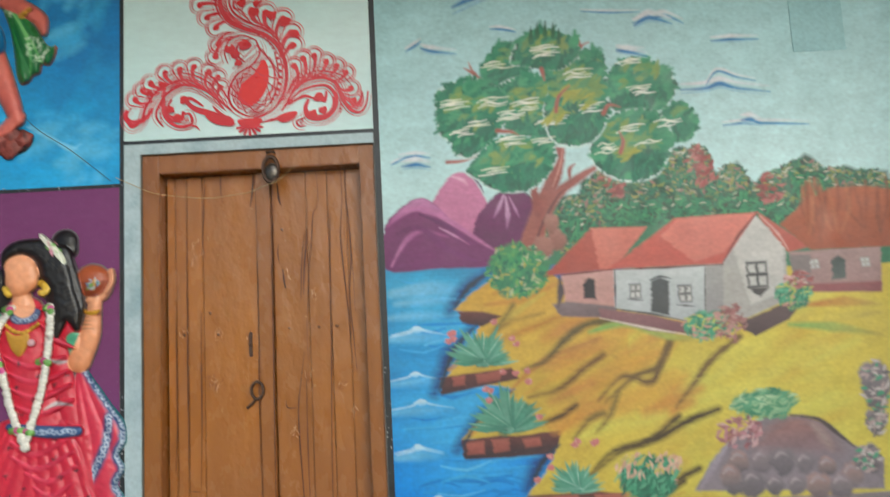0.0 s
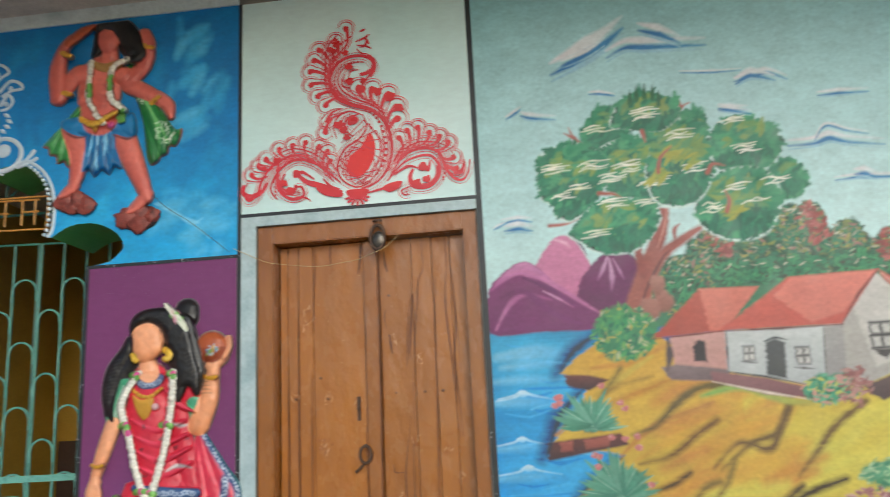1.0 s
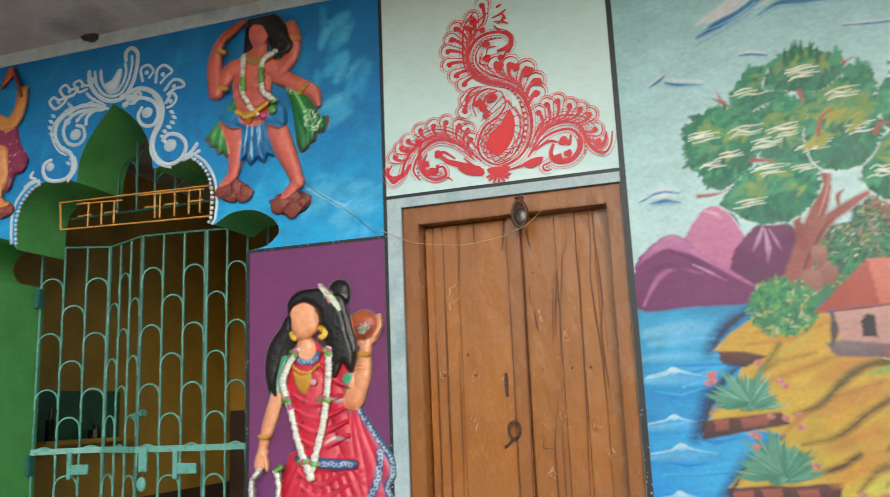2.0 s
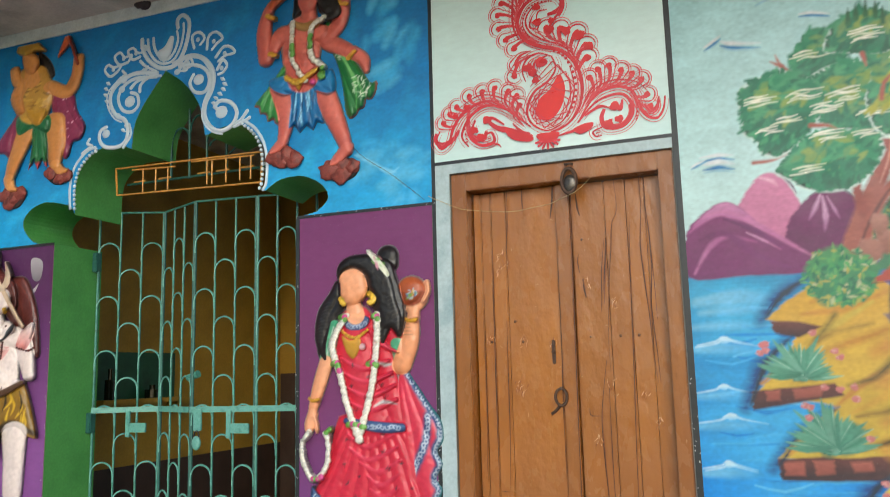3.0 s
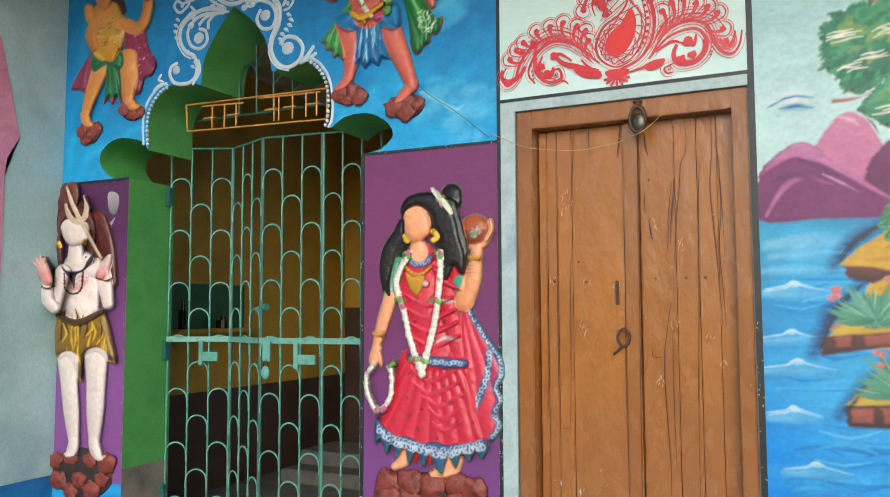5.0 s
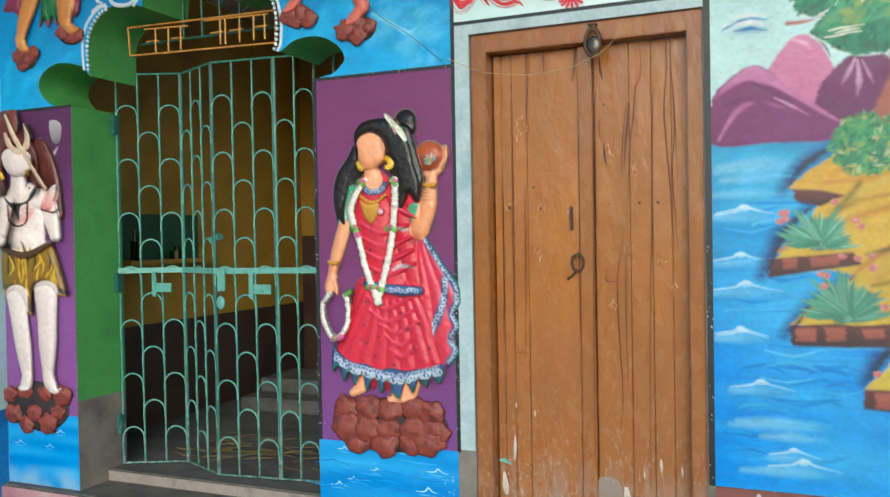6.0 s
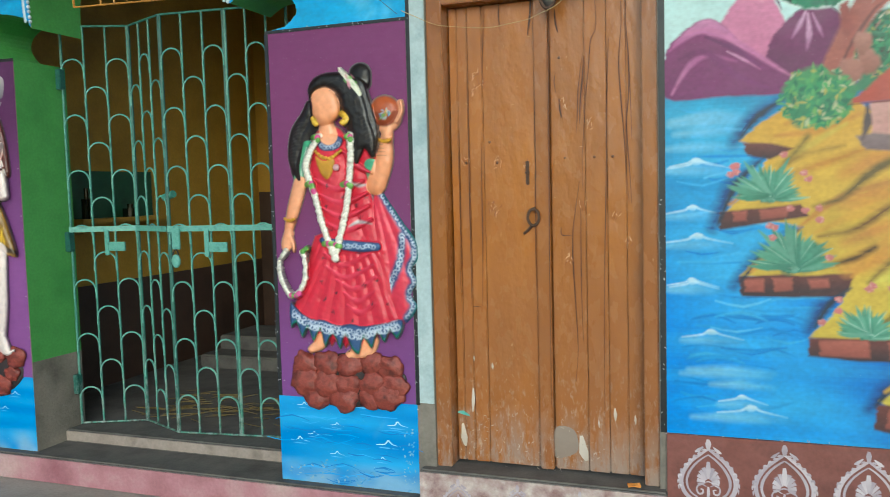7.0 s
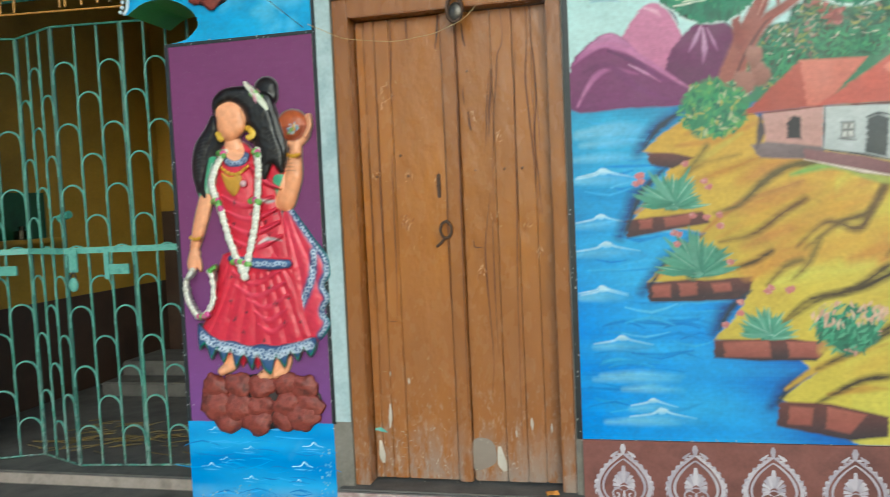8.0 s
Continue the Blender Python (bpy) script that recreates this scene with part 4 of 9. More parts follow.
def door_fittings():
    hasp = thing("door_hasp", "dark steel hasp and padlock hanging from the door head", "hasp")
    x, z = [(0.613, 2.231)][0]
    part("staple", wire(spline([(x - 0.012, 0.012, z + 0.075), (x - 0.012, -0.02, z + 0.07), (x + 0.012, -0.02, z + 0.07), (x + 0.012, 0.012, z + 0.075)], 4), 0.005), RUST, hasp)
    ring = [(x + 0.03 * math.cos(a), -0.012, z + 0.052 * math.sin(a)) for a in (2 * math.pi * k / 20 for k in range(21))]
    part("shackle", wire(ring, 0.008), RUST, hasp)
    bm = bmesh.new()
    bmesh.ops.create_uvsphere(bm, u_segments=14, v_segments=8, radius=1, matrix=Matrix.Translation((x + 0.004, -0.012, z - 0.012)) @ Matrix.Diagonal((0.03, 0.012, 0.038, 1)))
    part("lock_body", bm, STEEL, hasp, "dull steel lock body", True)

    pull = thing("door_ring", "round rusty iron ring pull on the door leaf", "door handle")
    x, z = [(0.523, 1.35)][0]
    part("ring", wire([(x + 0.024 * math.cos(a), 0.055, z + 0.034 * math.sin(a)) for a in (2 * math.pi * k / 22 for k in range(23))], 0.006), RUST, pull)
    part("eye", rod((x, 0.07, z + 0.034), (x, 0.045, z + 0.034), 0.007), RUST, pull)
    part("chain_stub", wire([(x - 0.012, 0.085, z - 0.035), (x - 0.03, 0.083, z - 0.055), (x - 0.05, 0.086, z - 0.07)], 0.006), RUST, pull)

    bolt = thing("door_bolt", "short dark iron slide bolt on the plank", "bolt")
    x, z = [(0.494, 1.534)][0]
    part("bolt_bar", box(x - 0.007, x + 0.007, 0.078, 0.0905, z - 0.05, z + 0.05, 0.003), RUST, bolt)
    part("bolt_knob", rod((x, 0.08, z), (x, 0.062, z), 0.006), RUST, bolt)

    pts = [(-0.011, 2.229), (0.046, 2.2), (0.172, 2.148), (0.382, 2.125), (0.513, 2.14), (0.613, 2.169), (0.711, 2.234)]
    tagged(part("twine", wire([(px, -0.02 + 0.01 * math.sin(i), pz) for i, (px, pz) in enumerate(spline(pts, 5))], 0.0015, n=5), TWINE), "thin jute twine strung across the door head", "twine")
    pts = [(-0.548, 2.724), (-0.482, 2.635), (-0.351, 2.466), (-0.195, 2.353), (-0.033, 2.217)]
    tagged(part("loose_wire", wire([(px, -0.015, pz) for px, pz in spline(pts, 5)], 0.0012, n=5), RUST), "thin dark wire hanging over the blue wall", "wire")
    bm = box(-0.025, 0.025, -0.012, 0.012, 0.0, 0.004)
    bmesh.ops.subdivide_edges(bm, edges=bm.edges, cuts=2, use_grid_fill=True)
    rnd = random.Random(4)
    for v in bm.verts:
        v.co.z += rnd.uniform(0, 0.012)
    ob = tagged(part("foil_wrapper", bm, WRAPPER), "crumpled orange foil wrapper lying on the door step", "wrapper")
    ob.matrix_basis = pose(0.93, -0.012, DOOR_Z0, 0, 0, 20)
    # long splits, gouges and knots in the planks
    splits = (
        ([(0.778, 2.241), (0.785, 2.153), (0.782, 2.097), (0.762, 2.053), (0.753, 1.951), (0.74, 1.837), (0.732, 1.723), (0.723, 1.586), (0.724, 1.448)], 0.0045),
        ([(0.711, 1.494), (0.693, 1.379), (0.68, 1.263), (0.682, 1.124), (0.689, 0.985), (0.696, 0.799), (0.685, 0.659)], 0.006), ([(0.714, 1.402), (0.713, 1.217), (0.713, 1.032), (0.717, 0.824)], 0.0045),
        ([(0.835, 2.058), (0.83, 1.945), (0.824, 1.719), (0.818, 1.446), (0.809, 1.126), (0.805, 0.806), (0.802, 0.438)], 0.0045),
        ([(0.882, 2.256), (0.885, 2.121), (0.874, 1.964), (0.881, 1.829), (0.892, 1.67), (0.899, 1.535), (0.91, 1.4)], 0.005), ([(0.909, 1.984), (0.912, 1.849), (0.901, 1.715), (0.912, 1.535), (0.919, 1.399)], 0.006), ([(0.902, 2.231), (0.902, 2.119), (0.91, 2.007), (0.918, 1.827), (0.922, 1.647)], 0.004),
        ([(0.736, 1.998), (0.728, 1.907), (0.72, 1.816), (0.714, 1.724)], 0.01), ([(0.727, 1.994), (0.711, 1.862), (0.705, 1.748), (0.7, 1.688)], 0.005), ([(0.632, 1.832), (0.636, 1.786), (0.643, 1.751)], 0.009), ([(0.618, 1.938), (0.612, 1.903), (0.619, 1.857)], 0.005),
        ([(0.385, 2.264), (0.382, 2.193), (0.386, 2.133)], 0.006), ([(0.521, 2.25), (0.515, 2.168), (0.504, 2.099)], 0.008), ([(0.619, 2.193), (0.623, 2.135), (0.632, 2.099)], 0.009), ([(0.316, 2.272), (0.314, 2.128), (0.306, 1.984), (0.307, 1.888)], 0.004),
        ([(0.189, 1.676), (0.193, 1.456), (0.192, 1.211), (0.183, 1.039)], 0.0045), ([(0.241, 1.989), (0.239, 1.747), (0.237, 1.455), (0.237, 1.163), (0.236, 0.972)], 0.006), ([(0.294, 1.672), (0.292, 1.454), (0.291, 1.212), (0.284, 0.969)], 0.005),
        ([(0.535, 2.061), (0.529, 1.827), (0.53, 1.592), (0.523, 1.309), (0.524, 1.026)], 0.005), ([(0.601, 2.225), (0.593, 1.844), (0.589, 1.45), (0.585, 1.03), (0.583, 0.562)], 0.006),
        ([(0.239, 0.967), (0.284, 0.964)], 0.004), ([(0.632, 1.305), (0.636, 1.274), (0.675, 1.272)], 0.005))
    for i, (pts, w) in enumerate(splits):
        p = Paint(0.0855 if i != 19 else 0.0615, i)
        p.stroke(pts, w * 1.3, "743e10", "7e4512", taper=(0.2, 1, 0.2))
        for k in range(2 if w > 0.006 else 1):
            o = p.rnd.uniform(-0.3, 0.3) * w
            p.stroke([(x + o + p.rnd.uniform(-0.15, 0.15) * w, z) for x, z in pts], w * 0.5, "2c1507", "3d2009", taper=(0.3, 1, 0.25))
        p.make("split", DOOR, PAINT, "dark splintered split along a plank")


door_fittings()

# paint splashes and scuffs on the door
p = Paint(0.0853, 33)
for a, w in (([(0.233, 0.607), (0.232, 0.55), (0.228, 0.5)], 0.016), ([(0.322, 0.722), (0.324, 0.693)], 0.01), ([(0.24, 0.749), (0.24, 0.727)], 0.008), ([(0.844, 0.558), (0.846, 0.504)], 0.014), ([(0.925, 0.534), (0.927, 0.495)], 0.01),
             ([(0.777, 0.505), (0.779, 0.472)], 0.008), ([(0.181, 0.446), (0.187, 0.383), (0.192, 0.346)], 0.03), ([(0.704, 0.432), (0.713, 0.362), (0.727, 0.327)], 0.04), ([(0.595, 0.422), (0.638, 0.397), (0.685, 0.378)], 0.03)):
    p.stroke(a, w, "c9c0b4", "b0a598", taper=(0.3, 1, 0.3))
p.stroke([(0.158, 0.494), (0.184, 0.494), (0.215, 0.481)], 0.018, "6fb4ac", "5aa098")
p.poly([(0.595, 0.458), (0.674, 0.453), (0.69, 0.371), (0.637, 0.335), (0.589, 0.337)], "8f8276", "84766a", 4)
p.dabs(70, *[(0.467, 0.385)][0], 0.33, 0.13, 0.014, 0.003, 0.9, ["b4a898", "a49484", "beb4a6"], 1.4)
p.dabs(36, *[(0.32, 0.594)][0], 0.2, 0.25, 0.014, 0.0025, 1.2, ["b49878", "bea588"], 1.2)
p.dabs(34, *[(0.555, 1.607)][0], 0.36, 0.6, 0.014, 0.0025, 0.6, ["b88a58", "c0986a"], 1.4)
for x, z in [(0.281, 1.949), (0.271, 1.889), (0.301, 1.916), (0.362, 1.581), (0.494, 1.572), (0.649, 1.814), (0.758, 1.721), (0.333, 1.404), (0.345, 1.375), (0.363, 1.389), (0.224, 1.585), (0.725, 1.4), (0.665, 1.169), (0.859, 1.354), (0.901, 1.241)]:
    p.dabs(10, x, z, 0.02, 0.025, 0.02, 0.0035, 1.2, ["8a4e1c", "c89468", "7a4216", "d0a276"], 0.9)
p.make("paint_splashes", DOOR, PAINT, "pale splashes and scuff marks")


# ---------------------------------------------------------------- iron gate
GATE_Z0, GATE_Z1 = 0.212, 2.415


def gate_leaf(a, b, parity, gate, bar_material):
    leaf = part("gate_leaf", rod((*a, GATE_Z1), (*b, GATE_Z1), 0.006), IRON, gate)
    part("bottom_rail", rod((*a, GATE_Z0 + 0.004), (*b, GATE_Z0 + 0.004), 0.006), IRON, leaf)
    a, b = Vector(a), Vector(b)
    cells = 3
    for i in range(cells + 1):
        p = a.lerp(b, i / cells)
        part("bar", rod((p.x, p.y, GATE_Z0), (p.x, p.y, GATE_Z1), 0.0075 if i in (0, cells) else 0.006), bar_material if i in (0, cells) else IRON, leaf)
    for c in range(cells):
        p, q = a.lerp(b, c / cells), a.lerp(b, (c + 1) / cells)
        z = 2.238 - (0.151 if (c + parity) % 2 else 0.0)
        while z > GATE_Z0 + 0.1:
            pts = []
            for k in range(13):
                t = math.pi * k / 12
                m = p.lerp(q, 0.5 - 0.5 * math.cos(t))
                pts.append((m.x, m.y - 0.004, z - 0.075 + 0.075 * min(1, math.sin(t) ** 0.8 * 1.0)))
            pts = [(pts[0][0], pts[0][1], pts[0][2] - 0.03)] + pts + [(pts[-1][0], pts[-1][1], pts[-1][2] - 0.03)]
            part("hoop", wire(pts, 0.005, n=5), IRONL, leaf, "")
            z -= 0.303
    return leaf


def gate():
    g = thing("iron_gate", "half-folded teal painted iron gate of bars and hoops in the archway", "gate")
    plan = [(-2.165, 0.29), (-1.828, 0.44), (-1.497, 0.287), (-1.13, 0.327), (-0.79, 0.37)]
    for i, (a, b) in enumerate(zip(plan, plan[1:])):
        leaf = gate_leaf(Vector(a).lerp(Vector(b), 0.015), Vector(a).lerp(Vector(b), 0.985), i % 2, g, IRONG if i in (1, 2) else IRON)
        d = (Vector(b) - Vector(a)).normalized()
        n = Vector((d.y, -d.x)) * 0.012
        p, q = Vector(a) + n, Vector(b) + n
        bm = bmesh.new()
        for z in (1.292, 1.322):
            for e in (p, q):
                bm.verts.new((e.x, e.y, z))
                bm.verts.new((e.x + n.x * 0.5, e.y + n.y * 0.5, z))
        bmesh.ops.convex_hull(bm, input=bm.verts)
        part("lock_rail", bm, IRONL, leaf, "pale teal flat lock rail")
        if i in (0, 2):
            m = Vector(a).lerp(Vector(b), 0.55 if i == 0 else 0.62) + 1.6 * n
            part("latch_tab", box(m.x - 0.014, m.x + 0.014, m.y - 0.006, m.y + 0.006, 1.16, 1.3, 0.002), IRONL, leaf)
            part("latch_plate", box(m.x + 0.014, m.x + 0.125, m.y - 0.008, m.y + 0.004, 1.185, 1.235, 0.002), IRONL, leaf)
    m = Vector(plan[2]) + Vector((0.06, -0.03))
    part("hasp_strap", box(m.x - 0.02, m.x + 0.03, m.y - 0.006, m.y + 0.006, 1.2, 1.31, 0.003), IRONL, g)
    bm = bmesh.new()
    bmesh.ops.create_uvsphere(bm, u_segments=12, v_segments=8, radius=1, matrix=Matrix.Translation((m.x + 0.01, m.y - 0.014, 1.14)) @ Matrix.Diagonal((0.028, 0.014, 0.036, 1)))
    part("padlock", bm, IRONL, g, "padlock daubed with teal paint", True)
    part("padlock_shackle", wire([(m.x + 0.01 + 0.016 * math.cos(t), m.y - 0.014, 1.17 + 0.03 * math.sin(t)) for t in (math.pi * k / 10 for k in range(11))], 0.004), STEEL, g)
    for z in (2.13, 1.24, 0.44):
        part("hinge_block", box(JAMB_L, JAMB_L + 0.034, 0.265, 0.305, z - 0.055, z + 0.055, 0.004), IRONG, g)
    for z in (2.0, 0.5):
        part("hinge_pin", rod((-0.79, 0.37, z), (JAMB_R, 0.30, z), 0.007), IRONG, g)
    # knob at the fold
    part("gate_knob", rod((plan[2][0] - 0.04, 0.31, 1.47), (plan[2][0] + 0.03, 0.3, 1.49), 0.02), IRON, g)


gate()


def arch_grille():
    g = thing("arch_grille", "dark green iron grille of bars and hoops in the arch head", "grille")
    y = 0.3
    bars = [(-1.677, 2.623), (-1.681, 2.808), (-1.554, 2.615), (-1.562, 2.954), (-1.438, 2.618), (-1.443, 2.867), (-1.31, 2.622), (-1.313, 2.792)]
    for (x0, z0), (x1, z1) in zip(bars[::2], bars[1::2]):
        part("bar", rod((x0, y, z0 - 0.06), (x1, y, z1), 0.007), IRONG, g)
    for i in range(3):
        x0, x1 = bars[2 * i][0], bars[2 * i + 2][0]
        z = (bars[2 * i + 1][1], bars[2 * i + 3][1], bars[2 * i + 3][1] + 0.02)[i]
        pts = [(x0 + (x1 - x0) * (0.5 - 0.5 * math.cos(t)), y, z - 0.05 + 0.09 * math.sin(t)) for t in (math.pi * k / 12 for k in range(13))]
        part("hoop", wire(pts, 0.006), IRONG, g)
    pts = [(-1.292, 2.664), (-1.237, 2.698), (-1.164, 2.704), (-1.081, 2.709)]
    part("scroll", wire([(x, y, z) for x, z in spline(pts, 5)], 0.006), IRONG, g)
    pts = [(-1.425, 2.721), (-1.399, 2.75), (-1.339, 2.758), (-1.312, 2.754)]
    part("scroll", wire([(x, y, z) for x, z in spline(pts, 5)], 0.006), IRONG, g)
    part("cross_bar", rod((-1.98, y, bars[0][1] - 0.06), (-0.92, y, bars[0][1] - 0.06), 0.007), IRONG, g)


arch_grille()


def name_sign():
    s = thing("iron_letter_sign", "golden painted wrought-iron lettering in a narrow frame across the arch", "sign")
    y = 0.15
    tl, tr, br, bl = [(-1.927, 2.616), (-0.987, 2.597), (-0.991, 2.438), (-1.912, 2.466)]
    part("frame", wire([(p[0], y, p[1]) for p in (bl, tl)], 0.006), BRASS, s)
    part("frame", wire([(p[0], y, p[1]) for p in (tl, tr)], 0.005), BRASS, s)
    part("frame", wire([(p[0], y, p[1]) for p in (bl, br)], 0.005), BRASS, s)
    part("frame", wire([(p[0], y, p[1]) for p in (tr, br)], 0.005), BRASS, s)
    # the lettering as plain bars: uprights under short head bars, in two groups
    for x0, x1, uprights in ((-1.81, -1.52, (-1.735, -1.65, -1.57)), (-1.42, -1.03, (-1.318, -1.287, -1.2, -1.115, -1.05))):
        part("letter_bar", rod((x0, y - 0.004, 2.595), (x1, y - 0.004, 2.582), 0.005), BRASS, s)
        for k, x in enumerate(uprights):
            part("letter_bar", rod((x, y - 0.004, 2.588), (x, y - 0.004, 2.462), 0.005), BRASS, s)
            if k % 2 == 0:
                part("letter_bar", rod((x - 0.06, y - 0.004, 2.526), (x + 0.02, y - 0.004, 2.526), 0.005), BRASS, s)


name_sign()


# ---------------------------------------------------------------- inside the room
def room_things():
    shelf = thing("wall_shelf", "dark green painted recess shelf on the ochre wall", "shelf")
    part("back_panel", box(-2.75, -2.735, 0.86, 1.66, 1.345, 1.66), INGREEN, shelf)
    part("board", box(-2.75, -2.6, 0.84, 1.68, 1.315, 1.345, 0.004), OCHRE, shelf)
    part("bracket", box(-2.75, -2.66, 0.9, 0.93, 1.25, 1.315), OCHRE, shelf)
    part("bracket", box(-2.75, -2.66, 1.6, 1.63, 1.25, 1.315), OCHRE, shelf)
    for i, (y, h, r) in enumerate(((0.95, 0.2, 0.032), (1.35, 0.09, 0.05))):
        bm = bmesh.new()
        rod((-2.67, y, 1.345), (-2.67, y, 1.345 + h * 0.65), r, bm, 14)
        rod((-2.67, y, 1.345 + h * 0.65), (-2.67, y, 1.345 + h), r * 0.4, bm, 12)
        tagged(part("bottle", bm, BOTTLE), "dark glass bottle standing on the green shelf", "bottle")
    step = thing("cement_step", "worn grey cement step inside the room", "step")
    part("tread", box(-2.45, -1.3, 2.0, 2.5, 0.2, 0.40, 0.012), SLAB, step)
    part("lower_tread", box(-2.45, -1.2, 1.75, 1.999, 0.2, 0.30, 0.012), SLAB, step)
    rnd = random.Random(12)
    bm = bmesh.new()
    for _ in range(90):
        x, y, t = rnd.uniform(-2.1, -0.9), rnd.uniform(0.5, 1.1), rnd.uniform(-0.5, 0.5)
        l = rnd.uniform(0.08, 0.22)
        rod((x, y, 0.204 + rnd.random() * 0.02), (x + l * math.cos(t), y + l * math.sin(t), 0.206 + rnd.random() * 0.03), 0.0022, bm, 4)
    tagged(part("straw", bm, STRAW), "loose dry straw scattered on the room floor", "straw", kind="stuff")


room_things()


# ---------------------------------------------------------------- the landscape mural
MURAL = thing("landscape_mural", "hand-painted village landscape mural covering the wall beside the door", "mural", kind="structure")


MX0, MX1 = 1.058, WALL_X1 - 0.001
WATERLINE = 1.815
FRESCO = Fresco(MX0, MX1, 0.5, TOP - 0.001, 7)


def layer(seed):
    FRESCO.rnd.seed(seed)
    return FRESCO


def close(p, name, label=""):
    p.names.append((name, label))


p = layer(1)
p.grid(MX0, MX1, WATERLINE - 0.02, TOP - 0.001, 40, 36,
       lambda x, z: mix(lin("c8e6e4"), lin("98cad0"), min(1, max(0, (z - 2.1) / 1.2 + 0.12 * speckle(x, z, 1.6)))))
close(p, "painted_sky", "pale mint painted sky")

p = layer(2)


def sea(x, z):
    t = min(1, max(0, (WATERLINE - z) / 1.3))
    base = mix(mix(lin("2484b0"), lin("0688e4"), min(1, t * 1.5)), lin("0860ba"), 0.8 * min(1, max(0, (x - 1.35 - 0.25 * t) / 0.3)))
    glow = max(0, 1 - abs(x - 1.2 - 0.3 * t) / 0.45) * (0.4 + 0.45 * speckle(x * 0.8, z * 3, 3)) + 0.22 * speckle(x * 0.6, z * 6, 3)
    return mix(base, lin("5cc8f4"), min(0.5, max(0, glow)))


p.grid(MX0, 2.35, 0.5, WATERLINE, 50, 60, sea)
p.dabs(150, 1.3, 1.2, 0.3, 0.62, 0.2, 0.012, 0, ["2f98de", "1a8ad8", "4aaee6", "0f80d2", "6ac0ee"], 0.06, lambda x, z: x - 0.12 > MX0 and z > 0.51 and z < WATERLINE - 0.01)
for x, z in [(1.168, 1.545), (1.145, 1.366), (1.153, 1.089), (1.223, 0.889), (1.334, 0.645), (1.364, 0.601)] + [(1.175, 1.538), (1.157, 1.082), (1.131, 1.255)]:
    w = p.rnd.uniform(0.07, 0.13)
    x = max(x, MX0 + w)
    p.stroke([(x - w, z - 0.008), (x - w * 0.3, z + 0.004), (x, z + w * 0.2), (x + w * 0.35, z + 0.006), (x + w * 1.1, z - 0.012)], 0.011, "dcf0f8", "9cd2ee")
    p.blob(x, z + w * 0.12, w * 0.2, w * 0.1, "cfe8f2", "8ccbee", 0.2, 14)
    p.stroke([(x - w, z - 0.02), (x, z - 0.016), (x + w * 1.2, z - 0.024)], 0.03, "7fc6ea", "3f9fdc", soft=0.03)
for x, z in [(1.215, 1.692), (1.22, 1.71), (1.202, 1.659), (1.178, 1.604)] + [(1.238, 1.721), (1.216, 1.707), (1.294, 0.756), (1.272, 0.74), (1.335, 0.701), (1.289, 0.57)]:
    w = p.rnd.uniform(0.1, 0.16)
    x = max(x, MX0 + w)
    p.stroke([(x - w, z), (x, z + 0.005), (x + w, z - 0.002)], 0.026, "8cc8e4", "58b0e0", taper=(0.1, 1, 0.1), soft=0.03)
close(p, "painted_river", "blue painted river with white wave crests")

p = layer(3)
p.poly([(1.213, 1.918), (1.257, 2.054), (1.313, 2.139), (1.362, 2.176), (1.412, 2.167), (1.45, 2.114), (1.491, 2.02), (1.537, 1.858)], "cc80a4", "c2719a", 4)
p.poly([(1.415, 1.909), (1.442, 1.999), (1.502, 2.065), (1.567, 2.097), (1.639, 2.077), (1.676, 2.006), (1.656, 1.785), (1.466, 1.793)], "702a5e", "642658", 4)
p.poly([(1.055, 1.799), (1.06, 1.96), (1.115, 2.033), (1.196, 2.08), (1.257, 2.063), (1.339, 1.97), (1.448, 1.885), (1.513, 1.825), (1.484, 1.788), (1.286, 1.792)], "7f346a", "742f66", 4)
p.poly([(1.072, 1.971), (1.119, 2.03), (1.196, 2.078), (1.257, 2.061), (1.318, 1.994), (1.25, 2.008), (1.194, 2.029), (1.125, 2.003)], "c884b0", "a85690", 4)
p.stroke([(1.126, 2.026), (1.218, 2.042), (1.339, 1.97), (1.448, 1.889), (1.509, 1.846)], 0.022, "c77aa8", "b56a9c")
p.stroke([(1.205, 2.015), (1.316, 1.959), (1.403, 1.887)], 0.02, "5f2556", "7a3270")
p.stroke([(1.282, 1.956), (1.337, 1.924), (1.398, 1.882)], 0.01, "d9a3c6", "a8568e")
p.stroke([(1.084, 1.811), (1.121, 1.877), (1.161, 1.925), (1.22, 1.945), (1.314, 1.918)], 0.024, "c077a6", "9c4c88")
p.stroke([(1.112, 1.941), (1.203, 1.96), (1.312, 1.868), (1.422, 1.813)], 0.03, "70295f", "7a3270")
p.stroke([(1.548, 2.075), (1.528, 2.03), (1.503, 1.985)], 0.018, "d6a6c8", "8d4a80")
p.stroke([(1.555, 2.067), (1.56, 1.994), (1.552, 1.937)], 0.02, "d6a6c8", "8d4a80")
p.stroke([(1.57, 2.067), (1.594, 2.01), (1.606, 1.98)], 0.012, "c58fb8", "8d4a80")
p.stroke([(1.348, 2.161), (1.388, 2.145), (1.409, 2.116)], 0.016, "eec3da", "cc80a4")
p.stroke([(1.412, 2.171), (1.449, 2.132), (1.469, 2.09)], 0.008, "5b2a55")
p.stroke([(1.514, 2.076), (1.572, 2.099), (1.643, 2.075), (1.676, 2.011)], 0.007, "54224b")
close(p, "painted_hills", "pink and purple painted hills")

